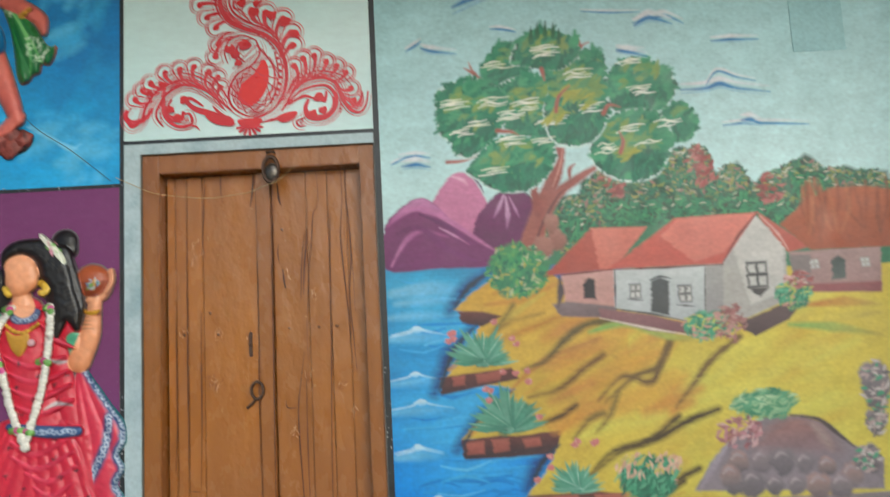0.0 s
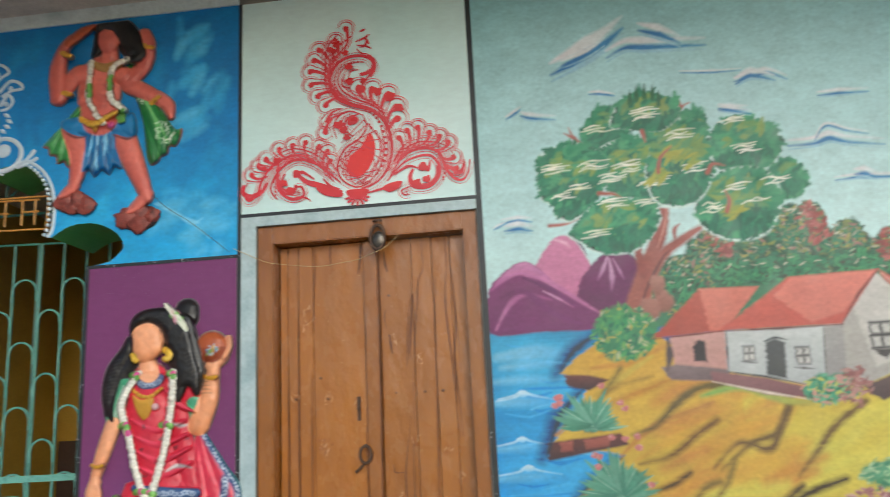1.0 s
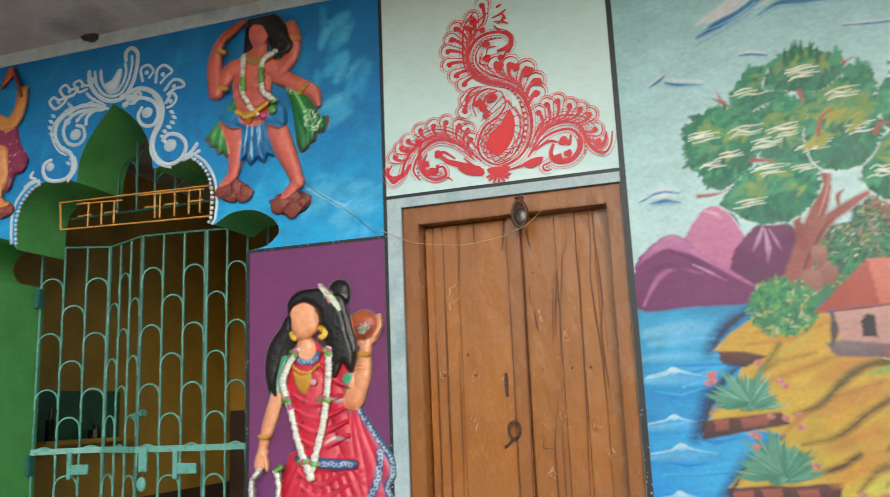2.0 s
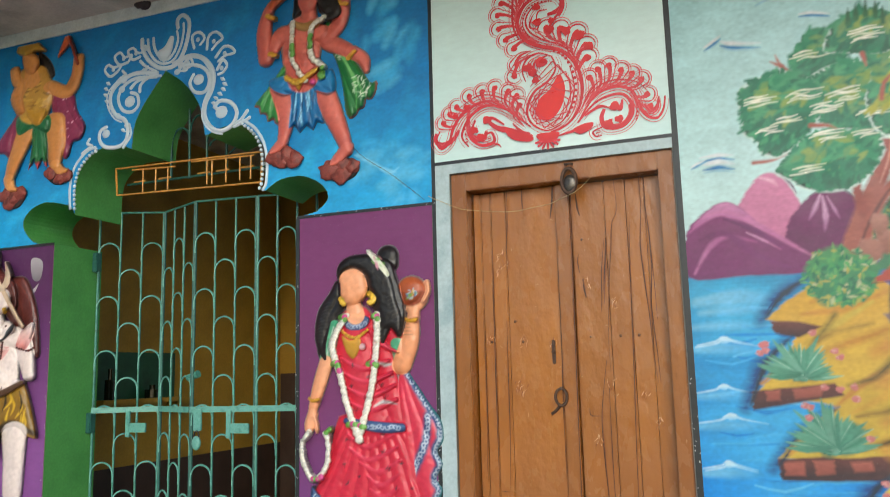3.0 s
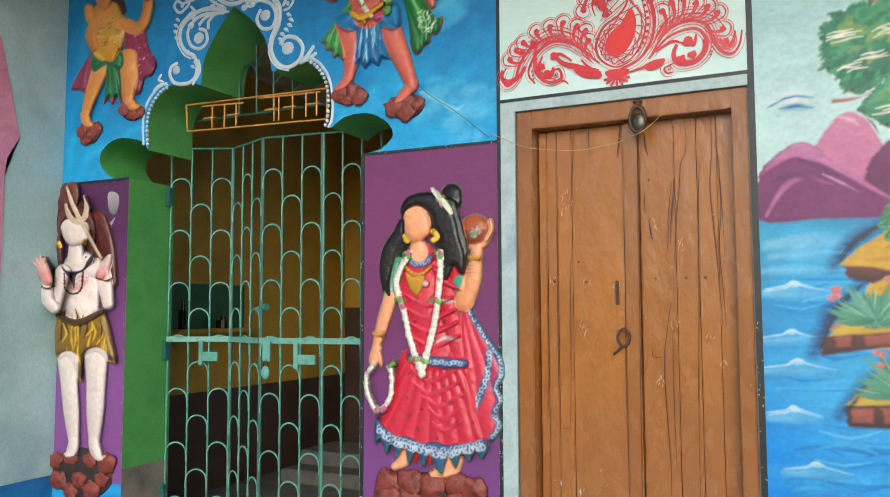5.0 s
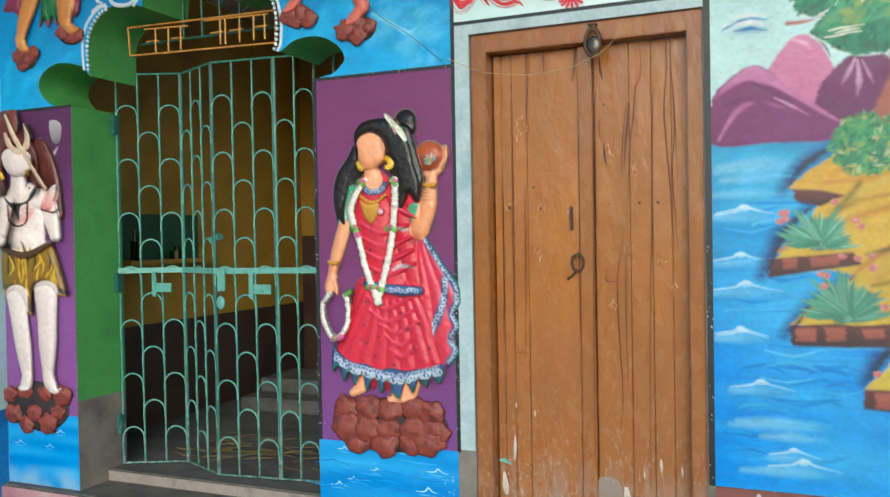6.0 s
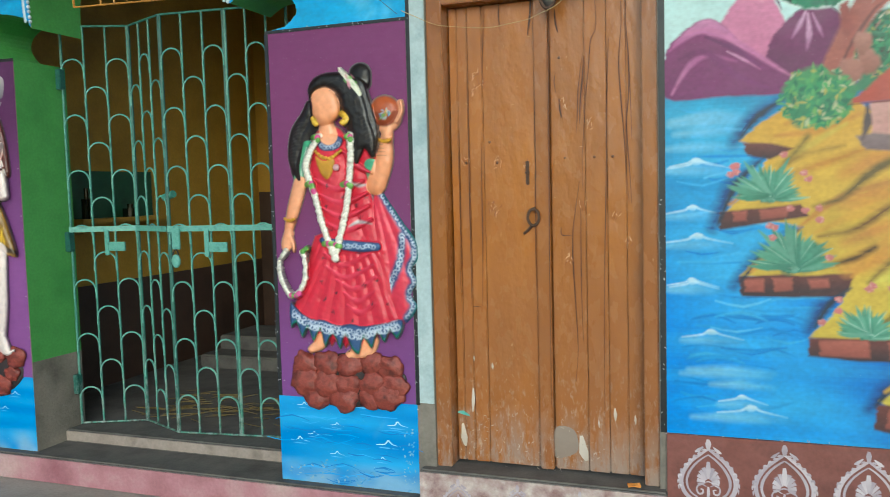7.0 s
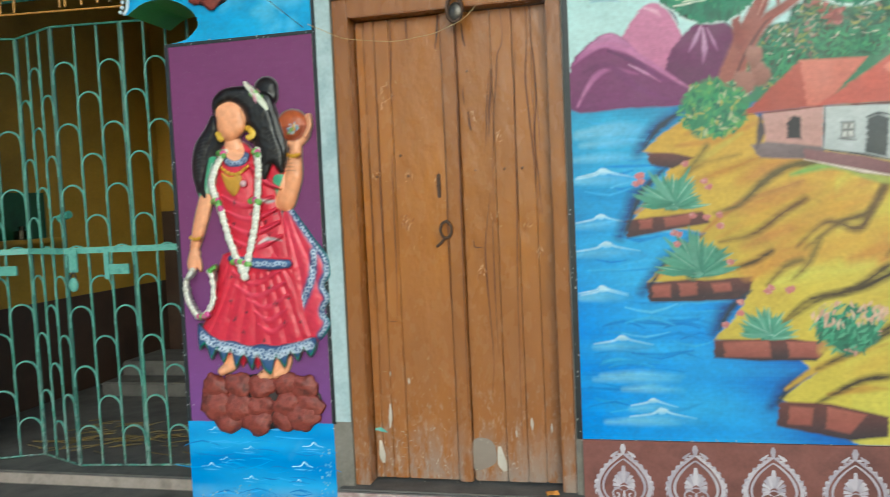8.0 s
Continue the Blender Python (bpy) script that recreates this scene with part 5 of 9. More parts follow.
# yellow bank with its dark earth steps
p = layer(4)
EDGES = ([(1.511, 1.791), (1.395, 1.718), (1.324, 1.631)], [(1.41, 1.561), (1.317, 1.466), (1.248, 1.315)], [(1.541, 1.303), (1.414, 1.2), (1.326, 1.096)], [(1.703, 1.081), (1.634, 1.02), (1.586, 0.937)], [(1.926, 0.783), (1.847, 0.729), (1.786, 0.653)])
for a in EDGES:
    p.stroke([(x - 0.02, z - 0.012) for x, z in a], 0.05, "0c4484", "0b3f78", taper=(0.3, 1, 0.5), soft=0.045)
p.poly([(1.324, 1.625), (1.393, 1.684), (1.49, 1.743), (1.689, 1.772), (1.88, 1.618), (2.427, 1.549), (3.022, 1.611), (2.938, 0.85), (1.573, 0.904), (1.642, 0.977), (1.703, 1.081), (1.367, 1.127), (1.334, 1.121), (1.426, 1.21), (1.541, 1.303), (1.268, 1.362), (1.256, 1.337), (1.349, 1.442), (1.396, 1.506), (1.433, 1.582)] , "cc9c34", "d0bc42")
p.poly([(1.326, 1.122), (1.455, 1.247), (1.642, 1.369), (1.975, 1.459), (2.177, 1.45), (2.166, 0.504), (2.056, 0.509), (1.961, 0.561), (1.797, 0.673), (1.926, 0.772), (1.81, 0.867), (1.566, 0.895), (1.714, 1.017), (1.656, 1.092)], "c8a236", "cfbf44")
x0 = [(2.066, 0.505)][0][0]
p.poly([(x0, 0.501), (MX1, 0.501), (MX1, 1.9), (2.0, 1.75), (2.0, 1.0)], "d0b640", "cfc24a")
for a in ([(1.335, 1.618), (1.435, 1.611), (1.512, 1.59), (1.432, 1.553), (1.355, 1.57)], [(1.257, 1.363), (1.534, 1.386), (1.565, 1.341), (1.443, 1.324), (1.254, 1.293)], [(1.327, 1.117), (1.477, 1.128), (1.705, 1.113), (1.679, 1.05), (1.494, 1.042), (1.33, 1.043)]):
    p.poly(a, "6b3a34", "3a2a30")
for a in ([(1.326, 1.115), (1.534, 1.12), (1.717, 1.138), (1.695, 1.07), (1.512, 1.056), (1.33, 1.049)], [(1.566, 0.895), (1.83, 0.899), (1.985, 0.878), (1.926, 0.815), (1.74, 0.814), (1.564, 0.826)], [(1.79, 0.66), (1.962, 0.656), (2.167, 0.608), (2.166, 0.535), (2.037, 0.516), (1.785, 0.567)]):
    p.poly(a, "6b3a34", "2f2830")
for a in ([(1.343, 1.108), (1.41, 1.111), (1.413, 1.061), (1.346, 1.062)], [(1.441, 1.113), (1.51, 1.116), (1.508, 1.069), (1.45, 1.063)], [(1.559, 1.111), (1.626, 1.114), (1.635, 1.082), (1.57, 1.076)], [(1.6, 0.886), (1.761, 0.891), (1.77, 0.827), (1.605, 0.83)],
          [(1.826, 0.886), (1.97, 0.886), (1.936, 0.827), (1.829, 0.827)], [(1.83, 0.643), (1.914, 0.636), (1.903, 0.57), (1.824, 0.575)], [(1.962, 0.642), (2.095, 0.615), (2.037, 0.542), (1.951, 0.561)], [(1.301, 1.361), (1.352, 1.367), (1.35, 1.328), (1.306, 1.326)], [(1.396, 1.366), (1.501, 1.381), (1.487, 1.34), (1.399, 1.331)]):
    p.poly(a, "a85f50", "8e4a40")
for a in EDGES:
    p.stroke(a, 0.022, "22384e", "1e3044", taper=(0.2, 1, 0.4), soft=0.014)
close(p, "painted_bank", "yellow painted river bank with dark earth steps")

p = layer(5)
R = p.rnd
tones = ["c99e36", "c58f34", "c4a63c", "c08a34", "c6ae42", "be9c38", "b8823a"]
warm = ["cc9836", "c89036", "d2a43a", "c48a38", "d4ae3e"]
sunny = ["d0bc44", "ceb640", "d4c64c", "ccae3e", "d2c850"]
for box_ in ((2.0, 1.35, 0.75, 0.28), (2.5, 1.15, 0.5, 0.35), (1.75, 0.95, 0.35, 0.3), (1.95, 0.72, 0.28, 0.12)):
    for _ in range(70):
        x, z = box_[0] + box_[2] * R.uniform(-1, 1), box_[1] + box_[3] * R.uniform(-1, 1)
        if x < 2.82 and z < 1.58 and x > 1.72 + 1.0 * max(0, 1.2 - z):
            p.stroke([(x - 0.1, z - 0.05), (x, z - 0.005), (x + 0.12, z + 0.04)], R.uniform(0.03, 0.07), R.choice(warm if x < 2.25 and z > 1.15 else sunny), None, taper=(0.3, 1, 0.3), soft=0.05)
for a in ([(1.483, 1.68), (1.597, 1.72), (1.733, 1.759)], [(1.447, 1.637), (1.593, 1.653), (1.752, 1.713)], [(1.442, 1.526), (1.545, 1.588), (1.683, 1.671)], [(1.291, 1.39), (1.382, 1.452), (1.472, 1.47)], [(1.53, 1.303), (1.668, 1.406), (1.893, 1.484)], [(1.583, 1.279), (1.719, 1.35), (1.98, 1.459)], [(1.368, 1.137), (1.437, 1.21), (1.506, 1.272)], [(1.706, 1.123), (1.835, 1.269), (2.084, 1.388)],
          [(1.817, 0.707), (1.945, 0.794), (2.17, 0.878)], [(1.963, 0.688), (2.078, 0.711), (2.168, 0.712)]):
    p.stroke(a, 0.03, R.choice(tones), R.choice(tones), taper=(0.3, 1, 0.3))
for a, w, c in (
        ([(2.179, 1.472), (2.128, 1.387), (2.078, 1.302), (1.97, 1.328), (1.866, 1.241)], 0.035, "6f5428"), ([(2.441, 1.46), (2.325, 1.378), (2.252, 1.294), (2.168, 1.201)], 0.032, "6d5527"),
        ([(2.33, 1.183), (2.208, 1.145), (2.084, 1.086), (1.951, 1.049), (1.803, 0.949)], 0.035, "3f3018"), ([(2.236, 0.964), (2.169, 0.935), (2.112, 0.895)], 0.03, "3a2e1c"),
        ([(1.964, 1.547), (1.853, 1.541), (1.761, 1.49), (1.668, 1.406), (1.578, 1.377)], 0.04, "6a5a2c"), ([(1.9, 1.418), (1.819, 1.367), (1.716, 1.295), (1.594, 1.268)], 0.03, "6e4f22"),
        ([(1.744, 1.579), (1.608, 1.53), (1.473, 1.492)], 0.03, "b8832c"), ([(1.944, 1.264), (1.905, 1.179), (1.847, 1.118)], 0.03, "8a7430"), ([(1.884, 1.191), (1.829, 1.172), (1.759, 1.1)], 0.03, "80692c"),
        ([(1.778, 1.228), (1.709, 1.188), (1.587, 1.15)], 0.025, "4c3a1c"), ([(1.558, 1.632), (1.51, 1.568), (1.452, 1.504)], 0.022, "7b6a2a"), ([(1.475, 1.525), (1.544, 1.566), (1.678, 1.593)], 0.02, "98782a"),
        ([(2.174, 1.165), (2.045, 1.075), (1.911, 1.046), (1.812, 0.963)], 0.03, "4a3a1c"), ([(2.171, 0.919), (2.042, 0.847), (1.926, 0.783)], 0.03, "403320"),
        ([(2.169, 0.758), (2.078, 0.742), (1.982, 0.689), (1.924, 0.656)], 0.03, "3d3020"), ([(2.178, 1.51), (2.124, 1.371), (2.011, 1.324), (1.895, 1.234)], 0.03, "6d5527")):
    p.stroke(a, w * 0.9, c, None, taper=(0.75, 0.9, 0.1), soft=0.022)
for a, c in (([(1.851, 1.508), (2.007, 1.534), (2.179, 1.472), (2.31, 1.466)], "7fae55"), ([(2.642, 1.495), (2.815, 1.477), (3.002, 1.436)], "7fae55"), ([(2.715, 1.569), (2.869, 1.574), (3.016, 1.556)], "c07a2c"), ([(2.731, 1.514), (3.012, 1.523)], "dbc548")):
    p.stroke(a, 0.04, c, "b9a544")
close(p, "painted_furrows", "brown and orange painted furrows on the bank")

# distant bushes
p = layer(6)
leafc = ["3f8060", "2f7054", "568c5c", "86904a", "a09c54", "a89e88", "9a7068", "2a6048", "7a8450", "4a7a58", "3a7a5c", "2f8060"]


def bush(cx, cz, rx, rz, n, cols, base):
    p.blob(cx, cz, rx * 1.04, rz * 1.05, "264f3c", None, 0.2)
    p.blob(cx, cz, rx * 0.9, rz * 0.9, base, None, 0.2)
    p.dabs(n, cx, cz, rx * 1.02, rz * 1.02, 0.03, 0.013, 0.5, ["1f4a38", "2c6048", "3a3a30"], 1.3)
    p.dabs(n * 2, cx, cz, rx * 1.04, rz * 1.04, 0.026, 0.011, 0.4, cols, 1.2)
    p.dabs(n // 10, cx, cz + rz * 0.5, rx * 0.9, rz * 0.5, 0.025, 0.006, 0.3, ["d2ccb8", "bfb8a4"], 0.6)


p.poly([(1.701, 1.783), (1.766, 1.938), (1.976, 2.043), (2.252, 2.121), (2.47, 2.042), (2.74, 2.052), (3.142, 2.055), (3.104, 1.718), (2.222, 1.736)], "3f7a58", "3f7a58")
for (x, z), rx, rz in zip([(1.756, 1.95), (1.859, 1.979), (1.965, 2.055), (2.064, 2.015), (2.157, 2.057), (2.273, 2.109), (2.346, 2.036), (2.447, 2.032), (2.534, 2.005), (2.624, 2.012), (2.764, 2.074), (2.895, 2.044), (3.006, 2.039), (2.267, 2.167), (2.345, 2.163), (1.992, 2.111), (1.808, 1.891), (2.474, 2.088), (2.695, 2.054)],
                          [.09, .11, .1, .1, .1, .1, .1, .1, .1, .1, .1, .1, .1, .06, .05, .07, .07, .06, .1], [.06, .08, .09, .08, .08, .1, .1, .08, .07, .07, .08, .07, .06, .06, .07, .06, .06, .06, .07]):
    bush(x, z, rx, rz, 75, leafc, "40785a")
for (x, z) in [(1.822, 1.924), (2.028, 1.983), (2.173, 1.976), (2.297, 1.982), (2.487, 1.984), (2.619, 1.955), (2.784, 2.05)]:
    bush(x, z, 0.085, 0.05, 45, ["2f7d58", "3b8a5c", "27694a", "4a9a62"], "2f7a55")
for (x, z) in [(2.346, 2.175), (2.376, 2.127), (1.991, 2.099), (2.627, 2.046)]:
    p.dabs(35, x, z, 0.05, 0.06, 0.03, 0.014, 0.5, ["a0504c", "b86a64", "8c4442"], 1.0)
close(p, "painted_bushes", "dabbed green and russet bushes behind the houses")

# big tree
p = layer(7)
bark = "a05a52"
p.stroke([(1.623, 1.786), (1.664, 1.92), (1.717, 2.055), (1.769, 2.168), (1.793, 2.295)], 0.085, "a05a4c", "9c5650", taper=(1.25, 0.75, 0.5))
p.stroke([(1.688, 1.942), (1.763, 2.064), (1.857, 2.129), (1.944, 2.178)], 0.05, "9a544a", "a8635a", taper=(1.0, 0.8, 0.4))
p.stroke([(1.684, 1.999), (1.671, 2.092), (1.666, 2.161)], 0.04, "94504a", bark, taper=(1, 0.8, 0.6))
p.stroke([(1.822, 2.108), (1.821, 2.165), (1.845, 2.188)], 0.02, bark)
p.stroke([(1.641, 1.797), (1.687, 1.93), (1.762, 2.053), (1.798, 2.086)], 0.012, "5c3436", "7a443e")
p.stroke([(1.749, 2.1), (1.786, 2.19), (1.802, 2.271)], 0.01, "c98a7c")
for (x, z), r in zip([(1.752, 1.882), (1.733, 1.951), (1.694, 1.851)], (0.035, 0.03, 0.04)):
    p.blob(x, z, r, r * 1.3, "a87266", "8a5a4a")
for a in ([(1.492, 2.554), (1.455, 2.596), (1.439, 2.638)], [(1.46, 2.589), (1.419, 2.615)], [(1.873, 2.63), (1.904, 2.681), (1.94, 2.699)], [(1.904, 2.681), (1.895, 2.725)], [(1.328, 2.224), (1.396, 2.226), (1.461, 2.248)]):
    p.stroke(a, 0.016, bark, "b87c70", taper=(1, 0.7, 0.2))
def clump(pts, olive=0.3):
    """One ragged mass of painted leaves: dark underside, brushed body, pale broken rim and torn edge."""
    P = spline(pts, 5, True)
    cx, cz = sum(q[0] for q in P) / len(P), sum(q[1] for q in P) / len(P)
    rx, rz = max(abs(q[0] - cx) for q in P), max(abs(q[1] - cz) for q in P)
    p.poly([(cx + (x - cx) * 1.1 - 0.004, cz + (z - cz) * 1.1 - 0.008) for x, z in P], "c9e0da", "d0e4de", soft=0.012)
    p.poly([(x - 0.009, z - 0.009) for x, z in P], "173f30", "143a2e")
    for i in range(0, len(P)):
        x, z = P[i]
        d = math.hypot(x - cx, z - cz) or 1
        ux, uz = (x - cx) / d, (z - cz) / d
        if R.random() < 0.75:
            l = R.uniform(0.0, 0.014)
            p.stroke([(x - ux * 0.03, z - uz * 0.03), (x + ux * l * 0.5 + R.uniform(-.006, .006), z + uz * l * 0.5), (x + ux * l, z + uz * l)], R.uniform(0.014, 0.026),
                     R.choice(["2a7054", "348260", "3f8f66", "1e5844"] if uz < 0.3 else ["3f9068", "4a9a6a", "2c7254"]), taper=(1, 0.9, 0.3), smooth=2, soft=0.008)
    p.poly([(cx + (x - cx) * 0.97, cz + (z - cz) * 0.97) for x, z in P], "43946a", "247a5c", soft=0.012)
    inside = lambda x, z: within(P, np.array([[x]]), np.array([[z]]))[0, 0]
    n = int(1500 * rx * rz / 0.3) + 26
    p.dabs(n, cx, cz, rx, rz, 0.07, 0.03, 0.5, ["338a62", "3f9468", "2a7e5c", "4ea070", "206e52"], 1.0, inside)
    p.dabs(int(n * olive * 0.6), cx, cz + rz * 0.25, rx * 0.75, rz * 0.6, 0.055, 0.026, 0.4, ["6a9858", "7a9c54", "5f9662", "86a050"], 0.8, inside)
    p.dabs(int(n * 0.4), cx, cz - rz * 0.55, rx * 0.8, rz * 0.4, 0.05, 0.022, 1.2, ["2a7258", "246850", "318060"], 0.8, inside)


for pts, olive in (
        ([(1.996, 2.489), (2.021, 2.561), (2.075, 2.602), (2.147, 2.616), (2.203, 2.595), (2.258, 2.548), (2.271, 2.487), (2.235, 2.428), (2.174, 2.395), (2.082, 2.4), (2.015, 2.428)], 0.25), ([(2.219, 2.381), (2.269, 2.415), (2.325, 2.4), (2.348, 2.35), (2.327, 2.292), (2.279, 2.277), (2.232, 2.308)], 0.1),
        ([(1.934, 2.276), (1.986, 2.357), (2.059, 2.394), (2.151, 2.397), (2.207, 2.37), (2.24, 2.296), (2.223, 2.214), (2.176, 2.145), (2.105, 2.121), (2.026, 2.13), (1.96, 2.168), (1.929, 2.217)], 0.35), ([(1.896, 2.641), (1.939, 2.658), (1.985, 2.636), (1.989, 2.575), (1.932, 2.566)], 0.1),
        ([(1.523, 2.558), (1.51, 2.617), (1.537, 2.672), (1.578, 2.702), (1.625, 2.692), (1.646, 2.654), (1.678, 2.603), (1.663, 2.55), (1.592, 2.535)], 0.2), ([(1.58, 2.535), (1.675, 2.567), (1.779, 2.549), (1.833, 2.486), (1.85, 2.4), (1.82, 2.301), (1.761, 2.285), (1.694, 2.312), (1.604, 2.353), (1.573, 2.415), (1.568, 2.487)], 0.5),
        ([(1.748, 2.605), (1.844, 2.632), (1.936, 2.619), (1.98, 2.583), (1.994, 2.514), (1.995, 2.417), (1.961, 2.334), (1.9, 2.285), (1.819, 2.282), (1.764, 2.321), (1.748, 2.43), (1.778, 2.525)], 0.55), ([(1.315, 2.356), (1.313, 2.428), (1.313, 2.513), (1.37, 2.546), (1.442, 2.567), (1.51, 2.544), (1.566, 2.5), (1.579, 2.438), (1.559, 2.379), (1.522, 2.333), (1.473, 2.281), (1.414, 2.255), (1.369, 2.277), (1.359, 2.318)], 0.3),
        ([(1.466, 2.241), (1.519, 2.293), (1.59, 2.313), (1.682, 2.308), (1.745, 2.281), (1.764, 2.226), (1.73, 2.168), (1.669, 2.113), (1.589, 2.1), (1.509, 2.118), (1.466, 2.154), (1.426, 2.184)], 0.3), ([(1.628, 2.636), (1.649, 2.703), (1.699, 2.745), (1.763, 2.759), (1.827, 2.736), (1.873, 2.711), (1.888, 2.666), (1.855, 2.624), (1.806, 2.602), (1.737, 2.61), (1.679, 2.623)], 0.3)):
    clump(pts, olive)
for (x, z), n in zip([(1.765, 2.677), (1.554, 2.627), (1.362, 2.47), (1.523, 2.474), (1.402, 2.35), (1.66, 2.455), (1.886, 2.574), (1.922, 2.43), (1.6, 2.411), (1.77, 2.378), (2.107, 2.611), (2.144, 2.49), (2.247, 2.343), (1.979, 2.251), (2.086, 2.327), (1.594, 2.305), (1.531, 2.18), (1.72, 2.299), (1.472, 2.381), (2.15, 2.266)],
                     (16, 10, 12, 14, 10, 16, 14, 14, 12, 12, 8, 12, 8, 12, 8, 14, 8, 10, 8, 6)):
    for k in range(n // 4 + 1):
        a, b, l = x + R.uniform(-0.02, 0.02), z + 0.011 * (k - n / 6), R.uniform(0.03, 0.06)
        p.stroke([(a - l, b - 0.006), (a - l * 0.4, b + R.uniform(-.004, .006)), (a + l * 0.3, b + R.uniform(-.004, .006)), (a + l, b + 0.004)], 0.0075, R.choice(["f4f2e0", "e2e6cc", "fbf8ec"]), taper=(0.4, 1, 0.2), soft=0.007)
for (x, z) in [(1.834, 2.482), (1.901, 2.455), (1.782, 2.39), (2.056, 2.224)]:
    p.dabs(8, x, z, 0.04, 0.025, 0.06, 0.022, 0.4, ["a8a83e", "8fa044"], 0.5)
for a in ([(1.784, 2.413), (1.799, 2.472), (1.847, 2.517)], [(1.539, 2.343), (1.596, 2.335), (1.625, 2.32)], [(1.737, 2.594), (1.746, 2.546)], [(1.977, 2.392), (2.002, 2.426), (2.047, 2.416)], [(2.033, 2.225), (2.048, 2.271), (2.035, 2.313)]):
    p.stroke(a, 0.018, "a5564a", "b0685a", taper=(1, 0.8, 0.2))
for x, z in [(1.701, 2.769), (1.729, 2.783), (1.762, 2.79), (1.794, 2.779), (1.816, 2.754)]:
    p.stroke([(x, z - 0.05), (x + 0.004, z + 0.01)], 0.02, "2f6d46", "234f36", taper=(1, 0.7, 0.1), smooth=2)
close(p, "painted_tree", "large painted tree with a brown trunk and dabbed green crown")

# round flowering bush by the water
p = layer(8)
x, z = [(1.588, 1.77)][0]
p.blob(x, z, 0.12, 0.105, "4f8f58", "2f7a58", 0.12)
p.dabs(190, x, z, 0.125, 0.11, 0.026, 0.013, 0.5, ["3f8f5c", "2d7a52", "5aa05e", "a8a450", "a8b088", "6aa054", "4f9a5a", "35825a", "2a6a50"], 1.3)
close(p, "painted_flower_bush", "round painted bush dotted with yellow flowers")

# houses
p = layer(9)
p.poly([(1.754, 1.74), (1.974, 1.759), (1.96, 1.559), (1.766, 1.578)], "c99a92", "b98880")
p.poly([(1.714, 1.625), (1.77, 1.634), (1.968, 1.603), (1.964, 1.558), (1.744, 1.575)], "7d6a6c", "6c5a5e")
p.poly([(1.687, 1.738), (1.889, 1.921), (2.113, 1.915), (1.967, 1.752)], "bb5a4a", "a94a3c")
p.poly([(1.889, 1.921), (2.113, 1.915), (1.967, 1.752), (1.911, 1.755)], "d9806e", "cc6e5c")
p.stroke([(1.687, 1.736), (1.844, 1.744), (1.973, 1.752)], 0.008, "6a2f2a", smooth=0)
p.poly([(1.841, 1.642), (1.846, 1.709), (1.865, 1.723), (1.886, 1.716), (1.888, 1.635)], "2f2a2e")
p.stroke([(1.749, 1.731), (1.75, 1.668), (1.735, 1.613)], 0.03, "3a3238", "5a4a4a")
p.poly([(1.967, 1.752), (2.4, 1.75), (2.382, 1.54), (2.238, 1.531), (1.96, 1.596)], "c6cac8", "aeb2b4")
p.poly([(2.334, 1.753), (2.54, 1.952), (2.662, 1.828), (2.647, 1.594), (2.446, 1.515), (2.311, 1.532)], "bdb8b0", "a9a49e")
p.poly([(2.45, 1.816), (2.55, 1.935), (2.65, 1.818), (2.637, 1.628), (2.496, 1.579)], "d0cbc4", "c6c2bc")
p.poly([(2.333, 1.742), (2.405, 1.75), (2.388, 1.551), (2.316, 1.543)], "a3a09c", "949190")
p.poly([(1.945, 1.753), (2.227, 1.944), (2.563, 1.951), (2.4, 1.75)], "c85f50", "c25648")
p.poly([(2.165, 1.874), (2.238, 1.943), (2.551, 1.947), (2.415, 1.795), (2.29, 1.764)], "dd8070", "d27464")
p.stroke([(2.563, 1.951), (2.476, 1.86), (2.4, 1.75)], 0.012, "7c3a34", smooth=0)
p.stroke([(1.944, 1.751), (2.178, 1.747), (2.405, 1.748)], 0.01, "5e2f2c", smooth=0)
p.poly([(2.563, 1.951), (2.76, 1.801), (2.669, 1.783), (2.571, 1.923)], "c9675a", "b85848")
p.stroke([(2.572, 1.934), (2.632, 1.864), (2.67, 1.794)], 0.012, "d9a59a")
p.poly([(1.901, 1.599), (2.097, 1.564), (2.27, 1.512), (2.267, 1.475), (2.093, 1.502), (1.898, 1.561)], "8a5f62", "7a4f54")
p.stroke([(1.898, 1.561), (2.093, 1.509), (2.256, 1.473)], 0.01, "e0cfc0", smooth=0)
p.stroke([(1.96, 1.594), (2.098, 1.568), (2.238, 1.531)], 0.008, "33302f", smooth=0)
p.stroke([(1.971, 1.748), (1.963, 1.596)], 0.008, "4a4848", smooth=0)
p.stroke([(2.331, 1.742), (2.314, 1.543)], 0.008, "6a6868", smooth=0)
p.poly([(2.465, 1.481), (2.446, 1.515), (2.646, 1.583), (2.693, 1.57), (2.644, 1.517), (2.507, 1.458)], "5c4648", "4a383c")
p.poly([(2.103, 1.574), (2.112, 1.696), (2.148, 1.71), (2.183, 1.693), (2.172, 1.556)], "4e5254", "3c4042")
p.stroke([(2.108, 1.701), (2.149, 1.713), (2.192, 1.702)], 0.01, "33373a")


